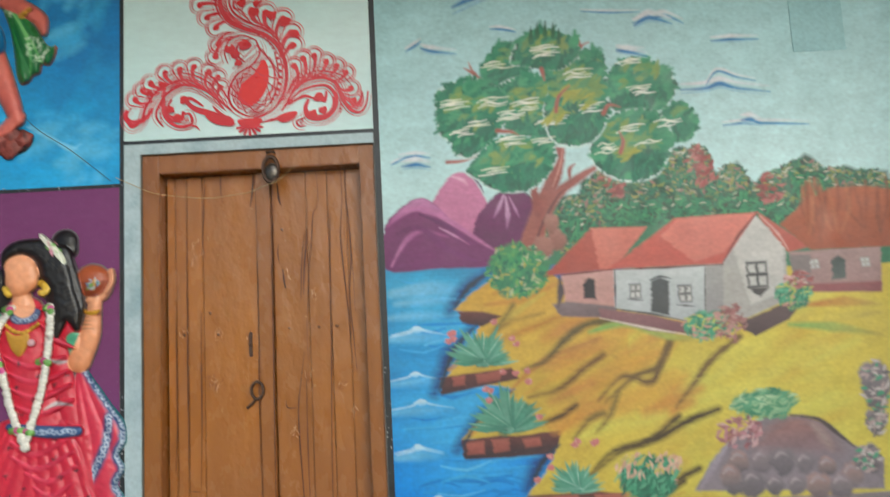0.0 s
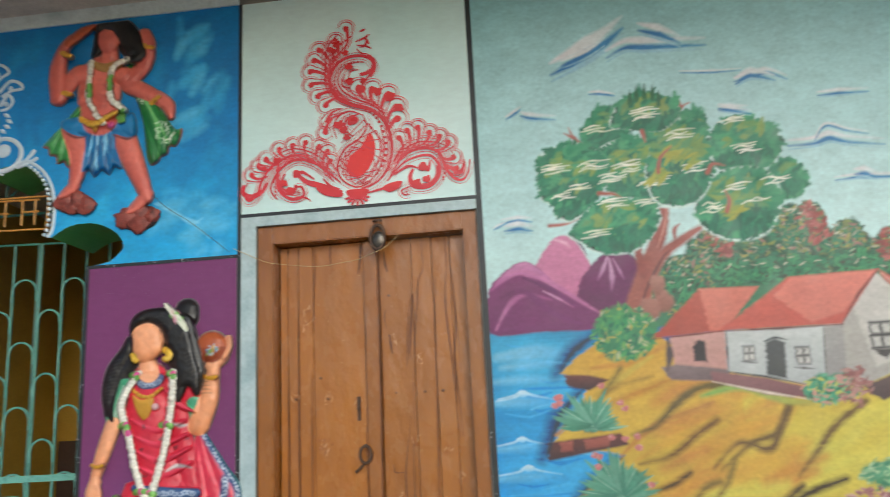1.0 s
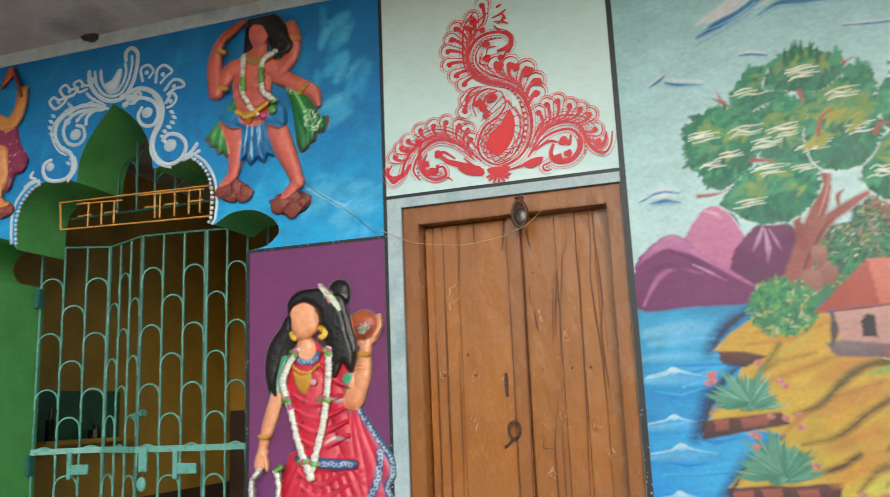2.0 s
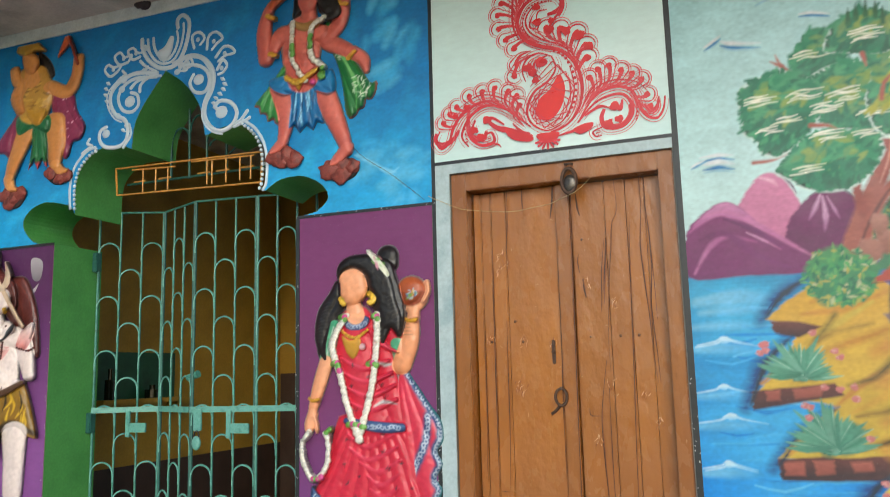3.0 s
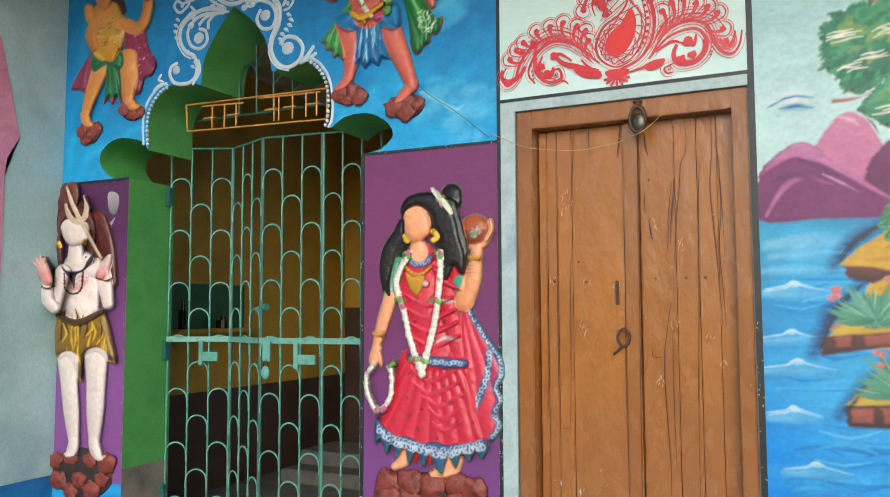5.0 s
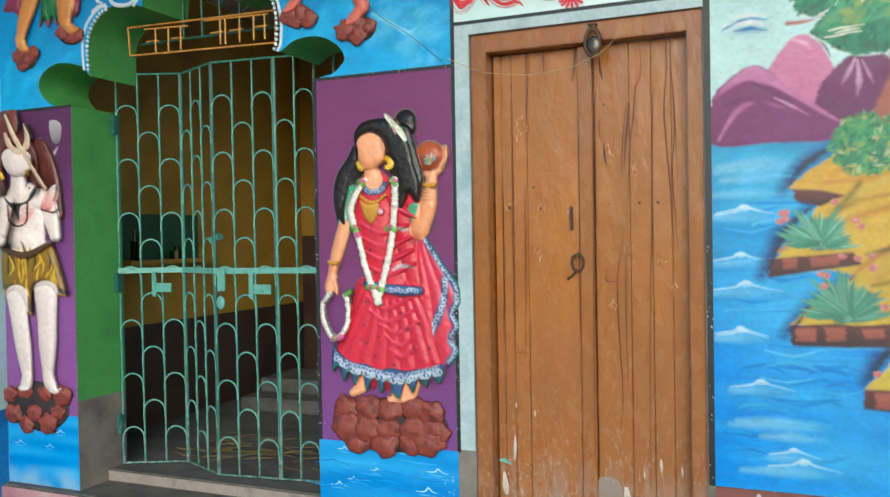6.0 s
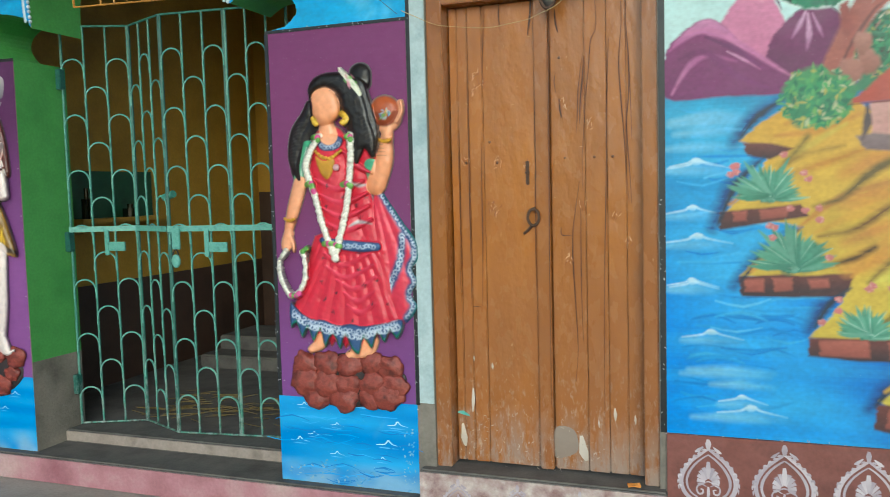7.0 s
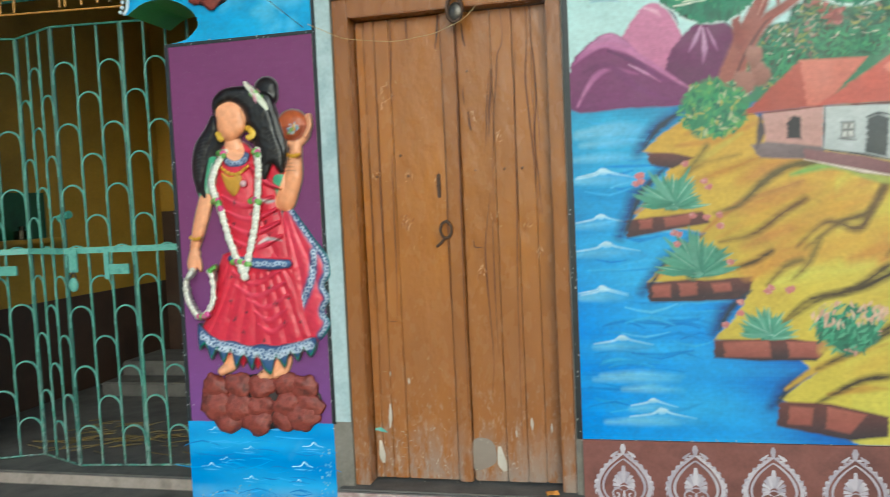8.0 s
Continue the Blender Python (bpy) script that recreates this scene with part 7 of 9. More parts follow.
def red_ornament():
    p = Paint(-0.005, 21)
    red, deep = "c8303a", "c01f28"
    fan(p, [(0.497, 3.202), (0.448, 3.148), (0.423, 3.108), (0.373, 3.112), (0.35, 3.064), (0.332, 3.012), (0.335, 2.948), (0.365, 2.892), (0.4, 2.846)], [(0.434, 3.06), (0.41, 2.995), (0.414, 2.941), (0.463, 2.881), (0.513, 2.854)], 0.022, red, 1)
    fan(p, [(0.549, 2.912), (0.609, 2.899), (0.678, 2.867), (0.714, 2.806), (0.716, 2.751)], [(0.622, 2.839), (0.668, 2.779), (0.683, 2.686), (0.688, 2.634)], 0.026, red, -1)
    fan(p, [(0.41, 2.772), (0.397, 2.721)], [(0.476, 2.823), (0.506, 2.805)], 0.022, red, 1)
    fan(p, [(0.064, 2.555), (0.095, 2.593), (0.128, 2.621), (0.188, 2.661), (0.249, 2.673), (0.307, 2.681), (0.367, 2.657), (0.404, 2.631), (0.415, 2.587)], [(0.137, 2.545), (0.192, 2.604), (0.266, 2.613), (0.343, 2.592), (0.393, 2.544), (0.432, 2.489)], 0.021, red, -1)
    fan(p, [(0.719, 2.663), (0.757, 2.693), (0.803, 2.702), (0.852, 2.674), (0.895, 2.652), (0.931, 2.622), (0.95, 2.554), (0.96, 2.503)], [(0.697, 2.544), (0.731, 2.585), (0.793, 2.617), (0.863, 2.591), (0.908, 2.55)], 0.021, red, 1)
    p.stroke([(0.936, 2.516), (0.961, 2.483), (0.988, 2.504), (0.995, 2.54)], 0.016, red, deep, taper=(0.4, 1, 0.4))
    for a in [(0.578, 3.148), (0.593, 3.134), (0.581, 3.109), (0.56, 3.102)], [(0.59, 3.135), (0.602, 3.116)], [(0.561, 3.179), (0.588, 3.19)]:
        p.stroke(a, 0.014, red, deep, taper=(0.5, 1, 0.2), smooth=3)
    for a in ([(0.589, 3.064), (0.618, 3.032), (0.617, 2.994), (0.585, 2.978), (0.555, 2.973)], [(0.028, 2.512), (0.028, 2.474), (0.06, 2.455), (0.108, 2.475), (0.136, 2.514)], [(0.264, 2.545), (0.309, 2.502), (0.378, 2.478), (0.456, 2.453)], [(0.186, 2.597), (0.179, 2.529), (0.196, 2.475), (0.248, 2.458), (0.262, 2.493)], [(0.775, 2.518), (0.761, 2.48), (0.778, 2.443), (0.842, 2.44), (0.879, 2.475), (0.882, 2.524)]):
        p.stroke(a, 0.026, red, deep, taper=(0.5, 1, 0.5))
    lines = (
        ([(0.604, 2.956), (0.626, 3.004), (0.59, 3.053), (0.519, 3.064), (0.453, 3.033), (0.419, 2.954), (0.45, 2.878), (0.522, 2.834), (0.609, 2.8), (0.667, 2.729), (0.689, 2.635), (0.67, 2.538), (0.618, 2.475), (0.548, 2.449)], 0.02),
        ([(0.556, 3.033), (0.497, 3.023), (0.458, 2.966), (0.477, 2.905), (0.548, 2.854), (0.622, 2.816), (0.685, 2.737)], 0.009),
        ([(0.642, 2.718), (0.655, 2.633), (0.636, 2.547), (0.594, 2.488), (0.531, 2.466)], 0.008),
        ([(0.462, 3.179), (0.412, 3.116), (0.401, 3.024), (0.401, 2.944), (0.424, 2.882)], 0.011), ([(0.523, 3.162), (0.465, 3.119), (0.428, 3.051)], 0.01), ([(0.493, 3.06), (0.435, 3.018), (0.411, 2.942)], 0.006),
        ([(0.563, 2.786), (0.58, 2.727), (0.543, 2.674), (0.481, 2.635), (0.448, 2.563), (0.465, 2.5), (0.529, 2.459), (0.594, 2.478)], 0.012),
        ([(0.568, 2.781), (0.508, 2.806), (0.457, 2.788), (0.434, 2.739), (0.447, 2.686)], 0.01), ([(0.546, 2.789), (0.494, 2.771), (0.485, 2.726), (0.516, 2.691)], 0.012),
        ([(0.44, 2.503), (0.371, 2.568), (0.274, 2.607), (0.194, 2.571), (0.149, 2.488), (0.179, 2.433)], 0.015), ([(0.46, 2.485), (0.396, 2.542), (0.282, 2.626), (0.168, 2.595), (0.112, 2.529), (0.089, 2.465), (0.051, 2.438), (0.028, 2.477), (0.047, 2.519)], 0.014),
        ([(0.431, 2.519), (0.36, 2.616), (0.244, 2.658), (0.141, 2.614)], 0.007), ([(0.447, 2.535), (0.394, 2.619), (0.349, 2.659)], 0.009), ([(0.214, 2.547), (0.186, 2.479), (0.237, 2.432), (0.295, 2.44), (0.286, 2.482), (0.252, 2.476)], 0.016),
        ([(0.263, 2.439), (0.31, 2.428), (0.327, 2.411)], 0.008), ([(0.344, 2.51), (0.288, 2.548), (0.253, 2.527)], 0.014), ([(0.468, 2.444), (0.419, 2.47), (0.382, 2.51)], 0.014),
        ([(0.672, 2.488), (0.732, 2.572), (0.813, 2.607), (0.887, 2.582), (0.919, 2.504), (0.949, 2.462), (0.985, 2.452), (1.01, 2.485), (1.02, 2.539)], 0.015), ([(0.662, 2.474), (0.743, 2.553), (0.839, 2.574), (0.884, 2.533), (0.885, 2.477), (0.845, 2.436), (0.78, 2.435), (0.763, 2.476)], 0.015),
        ([(0.669, 2.518), (0.734, 2.604), (0.819, 2.636), (0.912, 2.613), (0.96, 2.557)], 0.007), ([(0.685, 2.541), (0.717, 2.599), (0.76, 2.642)], 0.009), ([(0.692, 2.5), (0.754, 2.531), (0.794, 2.521)], 0.014), ([(0.85, 2.548), (0.84, 2.508), (0.818, 2.523)], 0.016),
        ([(0.761, 2.442), (0.724, 2.427), (0.735, 2.406), (0.759, 2.408)], 0.009), ([(0.579, 2.43), (0.641, 2.442), (0.709, 2.458)], 0.012), ([(0.49, 2.981), (0.475, 2.931), (0.513, 2.914)], 0.009), ([(0.555, 2.996), (0.516, 2.993), (0.504, 2.953)], 0.008), ([(0.617, 2.985), (0.578, 2.94), (0.55, 2.897)], 0.012),
        ([(0.54, 3.132), (0.579, 3.145), (0.605, 3.162)], 0.012), ([(0.547, 3.114), (0.585, 3.107), (0.612, 3.091)], 0.011), ([(0.546, 3.098), (0.566, 3.074), (0.591, 3.069)], 0.01))
    for pts, w in lines:
        p.stroke(pts, w, red, deep, taper=(0.5, 1, 0.4), smooth=8)
        if len(pts) > 3:
            ps = spline(pts, 8)
            for o, t in ((0.016, 0.0045), (-0.015, 0.004), (0.026, 0.003)):
                side = []
                for i in range(2, len(ps) - 2):
                    dx, dz = ps[i + 1][0] - ps[i - 1][0], ps[i + 1][1] - ps[i - 1][1]
                    m = math.hypot(dx, dz) or 1
                    side.append((ps[i][0] - dz / m * o, ps[i][1] + dx / m * o))
                p.stroke(side, t, "d0565c", "d0565c", smooth=0, taper=(0.4, 1, 0.4))
    p.poly([(0.594, 2.697), (0.616, 2.636), (0.6, 2.562), (0.558, 2.51), (0.513, 2.506), (0.485, 2.543), (0.505, 2.601), (0.551, 2.637)], "dd2a22", "d2241e", 5)
    for k in range(17):
        u = k / 16
        ring = spline([(0.567, 2.76), (0.617, 2.714), (0.643, 2.634), (0.634, 2.553), (0.59, 2.494), (0.519, 2.47), (0.471, 2.514), (0.456, 2.572), (0.486, 2.624), (0.543, 2.667)], 8)
        a = ring[int(u * (len(ring) - 1))]
        cx, cz = 0.554, 2.571
        for turn in (-0.9, 0.9):
            dx, dz = cx - a[0], cz - a[1]
            p.stroke([a, (a[0] + (dx - dz * turn) * 0.55, a[1] + (dz + dx * turn) * 0.55)], 0.0045, red, smooth=2, taper=(1, 1, 0.8))
    for x, z in spline([(0.5, 2.843), (0.559, 2.818), (0.613, 2.779), (0.645, 2.723), (0.663, 2.644), (0.652, 2.565), (0.62, 2.512)], 3):
        p.blob(x, z, 0.007, 0.007, deep, None, 0.1, 8)
    for x, z in spline([(0.172, 2.455), (0.166, 2.533), (0.215, 2.589), (0.295, 2.604), (0.366, 2.569)], 4) + spline([(0.903, 2.458), (0.911, 2.522), (0.875, 2.584), (0.806, 2.616)], 4) + spline([(0.574, 3.03), (0.518, 3.035), (0.465, 3.007), (0.442, 2.937), (0.471, 2.885)], 4):
        p.blob(x, z, 0.0045, 0.0045, deep, None, 0.1, 7)
    for (x, z), r in zip([(0.457, 3.126), (0.494, 3.082), (0.438, 3.098), (0.509, 3.015), (0.509, 2.946), (0.563, 2.903), (0.633, 2.884), (0.686, 2.857), (0.727, 2.799), (0.46, 2.746), (0.519, 2.762), (0.479, 2.722), (0.491, 2.687), (0.267, 2.541), (0.208, 2.502), (0.238, 2.467), (0.818, 2.523), (0.79, 2.453), (0.833, 2.467), (0.57, 2.941), (0.176, 2.61), (0.122, 2.578)], (.02, .015, .014, .018, .02, .02, .022, .025, .02, .022, .026, .02, .016, .02, .018, .02, .022, .02, .018, .014, .016, .014)):
        p.blob(x, z, r, r * 0.9, "cf2a2a", deep, 0.2, 14)
    p.poly([(0.488, 2.447), (0.58, 2.445), (0.566, 2.412), (0.529, 2.404), (0.497, 2.418)], "cf2a2a", deep, 4)
    for k in range(7):
        t = math.pi * (1.05 + 0.15 * k)
        x, z = [(0.532, 2.416)][0]
        p.stroke([(x + 0.02 * math.cos(t), z + 0.012 * math.sin(t)), (x + 0.055 * math.cos(t), z + 0.04 * math.sin(t))], 0.011, red, smooth=2, taper=(0.6, 1, 0.8))
    p.poly([(0.348, 2.497), (0.393, 2.473), (0.468, 2.439), (0.457, 2.42), (0.392, 2.433), (0.355, 2.463)], "cf2a2a", deep, 4)
    p.poly([(0.641, 2.447), (0.686, 2.466), (0.727, 2.466), (0.713, 2.438), (0.669, 2.424)], "cf2a2a", deep, 4)
    ob = p.make("scroll_ornament", None, GLOSS)
    return tagged(ob, "red painted peacock-shaped scroll ornament over the door", "ornament", kind="structure")


red_ornament()


# ---------------------------------------------------------------- white plaster scrolls round the arch
def white_scrolls():
    w = Relief()
    c = "b8c6d0"

    def run(pts, r, r2=None, n=8):
        k = len(pts)
        w.limb(pts, [1.12 * (r + ((r2 or r) - r) * i / (k - 1)) for i in range(k)], 0.002, c, "c4d0d8", 0.7, 5, n)
    # main scrolls, each with a finer line inside it
    for pts, r, r2 in (
            ([(-1.532, 3.05), (-1.664, 3.073), (-1.766, 3.048), (-1.83, 2.994), (-1.837, 2.926), (-1.795, 2.858), (-1.737, 2.826), (-1.715, 2.768), (-1.726, 2.711), (-1.779, 2.684), (-1.862, 2.694), (-1.902, 2.736), (-1.898, 2.785), (-1.858, 2.802)], 0.012, 0.01),
            ([(-1.538, 3.032), (-1.677, 3.044), (-1.756, 3.009), (-1.786, 2.95), (-1.756, 2.884), (-1.695, 2.863), (-1.65, 2.894), (-1.66, 2.951), (-1.702, 2.97)], 0.01, 0.009),
            ([(-1.426, 3.083), (-1.325, 3.11), (-1.237, 3.078), (-1.179, 3.002), (-1.183, 2.913), (-1.221, 2.841), (-1.225, 2.77), (-1.182, 2.706), (-1.121, 2.683), (-1.055, 2.71), (-1.034, 2.771), (-1.072, 2.823), (-1.133, 2.84), (-1.169, 2.813)], 0.013, 0.01),
            ([(-1.39, 3.065), (-1.299, 3.057), (-1.228, 3.022), (-1.202, 2.96), (-1.227, 2.904), (-1.289, 2.91), (-1.322, 2.96), (-1.3, 3.005)], 0.01, 0.009),
            ([(-1.638, 3.255), (-1.631, 3.197), (-1.587, 3.127), (-1.511, 3.075), (-1.419, 3.076), (-1.365, 3.141), (-1.338, 3.235), (-1.337, 3.304), (-1.374, 3.342), (-1.409, 3.323), (-1.407, 3.278)], 0.012, 0.011),
            ([(-1.601, 3.249), (-1.586, 3.177), (-1.543, 3.12), (-1.484, 3.095), (-1.427, 3.108), (-1.388, 3.169), (-1.37, 3.247), (-1.372, 3.297)], 0.008, 0.007),
            ([(-1.564, 3.249), (-1.554, 3.19), (-1.514, 3.131), (-1.463, 3.117), (-1.423, 3.156), (-1.404, 3.215), (-1.413, 3.261)], 0.009, 0.007),
            ([(-1.646, 3.136), (-1.607, 3.099), (-1.54, 3.063)], 0.009, 0.007), ([(-1.055, 2.707), (-1.01, 2.724), (-0.972, 2.765)], 0.008, 0.01), ([(-1.048, 2.694), (-0.996, 2.711), (-0.958, 2.729)], 0.008, 0.009),
            ([(-1.953, 2.711), (-1.985, 2.727), (-1.971, 2.751)], 0.009, 0.008), ([(-1.921, 2.689), (-1.968, 2.701), (-2.019, 2.676)], 0.008, 0.008), ([(-1.706, 2.797), (-1.695, 2.735), (-1.742, 2.674)], 0.008, 0.007),
            ([(-1.509, 3.034), (-1.589, 3.034), (-1.638, 3.004), (-1.643, 2.967)], 0.007, 0.01), ([(-1.575, 3.041), (-1.661, 3.026), (-1.703, 2.995)], 0.007, 0.01)):
        run(pts, r, r2)
    for pts in ([(-1.236, 3.062), (-1.196, 2.999), (-1.2, 2.921), (-1.235, 2.849), (-1.242, 2.766), (-1.195, 2.696), (-1.12, 2.666)], [(-1.775, 3.068), (-1.853, 2.998), (-1.859, 2.923), (-1.813, 2.848), (-1.759, 2.816)]):
        run(pts, 0.005)
    # solid bosses in the eyes of the scrolls and the drop in the crown
    for (x, z), r in zip([(-1.706, 2.921), (-1.124, 2.78), (-1.267, 2.973), (-1.859, 2.765), (-1.763, 2.997), (-1.403, 3.036), (-1.354, 3.047)], (.032, .034, .03, .024, .02, .018, .014)):
        w.ball(x, z, r * 1.15, r, 0.0, 0.012, c, n=14, m=8)
    run([(-1.493, 3.143), (-1.466, 3.17), (-1.444, 3.228)], .036, .014, 12)
    # open leaf lobes fanning off the scrolls
    for lobe in ([(-1.794, 3.106), (-1.845, 3.082), (-1.885, 3.121), (-1.864, 3.149), (-1.825, 3.13), (-1.777, 3.132), (-1.794, 3.106)], [(-1.729, 3.143), (-1.788, 3.14), (-1.821, 3.187), (-1.785, 3.207), (-1.753, 3.176), (-1.705, 3.18), (-1.729, 3.143)], [(-1.649, 3.161), (-1.7, 3.154), (-1.732, 3.204), (-1.696, 3.217), (-1.665, 3.186), (-1.617, 3.181)], [(-1.583, 3.166), (-1.615, 3.215), (-1.644, 3.208)],
                 [(-1.301, 3.149), (-1.314, 3.213), (-1.272, 3.23), (-1.237, 3.193), (-1.263, 3.16)], [(-1.221, 3.128), (-1.212, 3.195), (-1.168, 3.212), (-1.126, 3.173), (-1.16, 3.149), (-1.19, 3.12)], [(-1.165, 3.076), (-1.118, 3.123), (-1.071, 3.112), (-1.053, 3.081), (-1.107, 3.075), (-1.15, 3.052)], [(-1.156, 3.008), (-1.123, 3.054), (-1.096, 3.022), (-1.118, 2.99), (-1.149, 2.982)],
                 [(-1.425, 3.07), (-1.379, 3.081), (-1.343, 3.038), (-1.392, 3.04)], [(-1.358, 3.078), (-1.324, 3.097), (-1.309, 3.063), (-1.343, 3.045)], [(-1.764, 3.101), (-1.732, 3.064), (-1.753, 3.036), (-1.777, 3.065)], [(-1.658, 3.065), (-1.615, 3.077), (-1.594, 3.098)]):
        run(lobe, 0.0085, 0.007)
        w.ball(sum(q[0] for q in lobe) / len(lobe), sum(q[1] for q in lobe) / len(lobe), 0.014, 0.014, 0.0, 0.008, c, n=10, m=6)
    # beaded bands over the middle lobes
    for pts in ([(-2.087, 2.382), (-2.094, 2.505), (-2.067, 2.607), (-1.996, 2.679), (-1.93, 2.702)], [(-1.003, 2.723), (-0.93, 2.673), (-0.877, 2.593), (-0.856, 2.494), (-0.86, 2.389), (-0.878, 2.357)]):
        run(pts, 0.008)
        off = [(-2.057, 2.379), (-2.063, 2.502), (-2.035, 2.591), (-1.972, 2.658), (-1.921, 2.68)] if pts[0][0] < -1.6 else [(-1.003, 2.703), (-0.943, 2.655), (-0.899, 2.584), (-0.881, 2.492), (-0.885, 2.397), (-0.897, 2.365)]
        w.beads(off, 0.0095, 0.004, [c, "d5dfe4"], 2.3, 0.1)
    # rows of small drops beside the scrolls
    for x, z in [(-1.858, 3.046), (-1.871, 3.016), (-1.873, 2.982), (-1.863, 2.945), (-1.842, 2.908), (-1.814, 2.879), (-1.78, 2.858), (-1.121, 2.954), (-1.107, 2.925), (-1.116, 2.899), (-1.136, 2.878), (-1.159, 2.858), (-1.172, 2.833), (-1.157, 2.804), (-1.13, 2.783), (-1.741, 2.821), (-1.724, 2.788), (-1.745, 2.77)]:
        w.limb([(x - 0.012, z + 0.006), (x, z), (x + 0.014, z - 0.01)], [0.006, 0.011, 0.004], 0.002, c, "c4d0d8", 0.7, 4, 8)
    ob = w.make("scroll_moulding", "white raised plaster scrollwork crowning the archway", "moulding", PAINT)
    ob["kind"] = "structure"


white_scrolls()


# ---------------------------------------------------------------- rock pedestals
def rock_base(pts, radii, label, seed):
    """A cluster of red painted rocks moulded on the wall, each rock a part, on dark shading."""
    rnd = random.Random(seed)
    r0 = thing("rock_pedestal", label, "pedestal", group="moulded rocks")
    cx, cz = sum(p[0] for p in pts) / len(pts), sum(p[1] for p in pts) / len(pts)
    wx = max(abs(p[0] - cx) for p in pts) + radii * 0.7
    wz = max(abs(p[1] - cz) for p in pts) + radii * 0.7
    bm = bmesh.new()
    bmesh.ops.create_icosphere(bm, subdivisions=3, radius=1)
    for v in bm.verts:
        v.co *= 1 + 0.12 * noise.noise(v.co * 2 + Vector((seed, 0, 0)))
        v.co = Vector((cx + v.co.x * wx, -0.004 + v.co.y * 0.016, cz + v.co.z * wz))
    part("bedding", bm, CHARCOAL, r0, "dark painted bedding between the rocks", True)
    for x, z in pts:
        bm = bmesh.new()
        bmesh.ops.create_icosphere(bm, subdivisions=3, radius=1)
        s, o = radii * rnd.uniform(0.85, 1.15), rnd.uniform(0, 9)
        for v in bm.verts:
            g = 1 + 0.45 * noise.noise(v.co * 1.5 + Vector((o, o, 0))) + 0.14 * noise.noise(v.co * 4 + Vector((o, 0, o)))
            v.co = Vector((x + v.co.x * g * s * 1.12, -0.016 + v.co.y * g * s * 0.36, z + v.co.z * g * s * 0.95))
        part("rock", bm, ROCK, r0, "", True)


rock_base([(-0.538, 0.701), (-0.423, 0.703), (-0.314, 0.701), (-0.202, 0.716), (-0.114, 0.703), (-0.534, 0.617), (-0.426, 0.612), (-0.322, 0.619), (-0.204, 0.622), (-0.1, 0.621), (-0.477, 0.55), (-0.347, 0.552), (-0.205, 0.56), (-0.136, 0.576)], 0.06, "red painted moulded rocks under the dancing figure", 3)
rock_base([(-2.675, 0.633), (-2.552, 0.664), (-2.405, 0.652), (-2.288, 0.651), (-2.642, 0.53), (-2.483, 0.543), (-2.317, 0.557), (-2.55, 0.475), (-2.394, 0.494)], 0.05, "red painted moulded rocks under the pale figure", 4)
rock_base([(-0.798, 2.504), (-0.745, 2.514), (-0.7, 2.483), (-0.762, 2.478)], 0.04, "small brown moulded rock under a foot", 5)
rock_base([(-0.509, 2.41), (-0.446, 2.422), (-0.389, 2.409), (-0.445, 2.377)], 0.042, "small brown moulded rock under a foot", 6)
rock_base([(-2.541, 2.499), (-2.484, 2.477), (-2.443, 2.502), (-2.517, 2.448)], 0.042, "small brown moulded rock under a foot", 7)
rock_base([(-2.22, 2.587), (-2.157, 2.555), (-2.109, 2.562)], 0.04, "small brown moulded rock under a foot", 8)


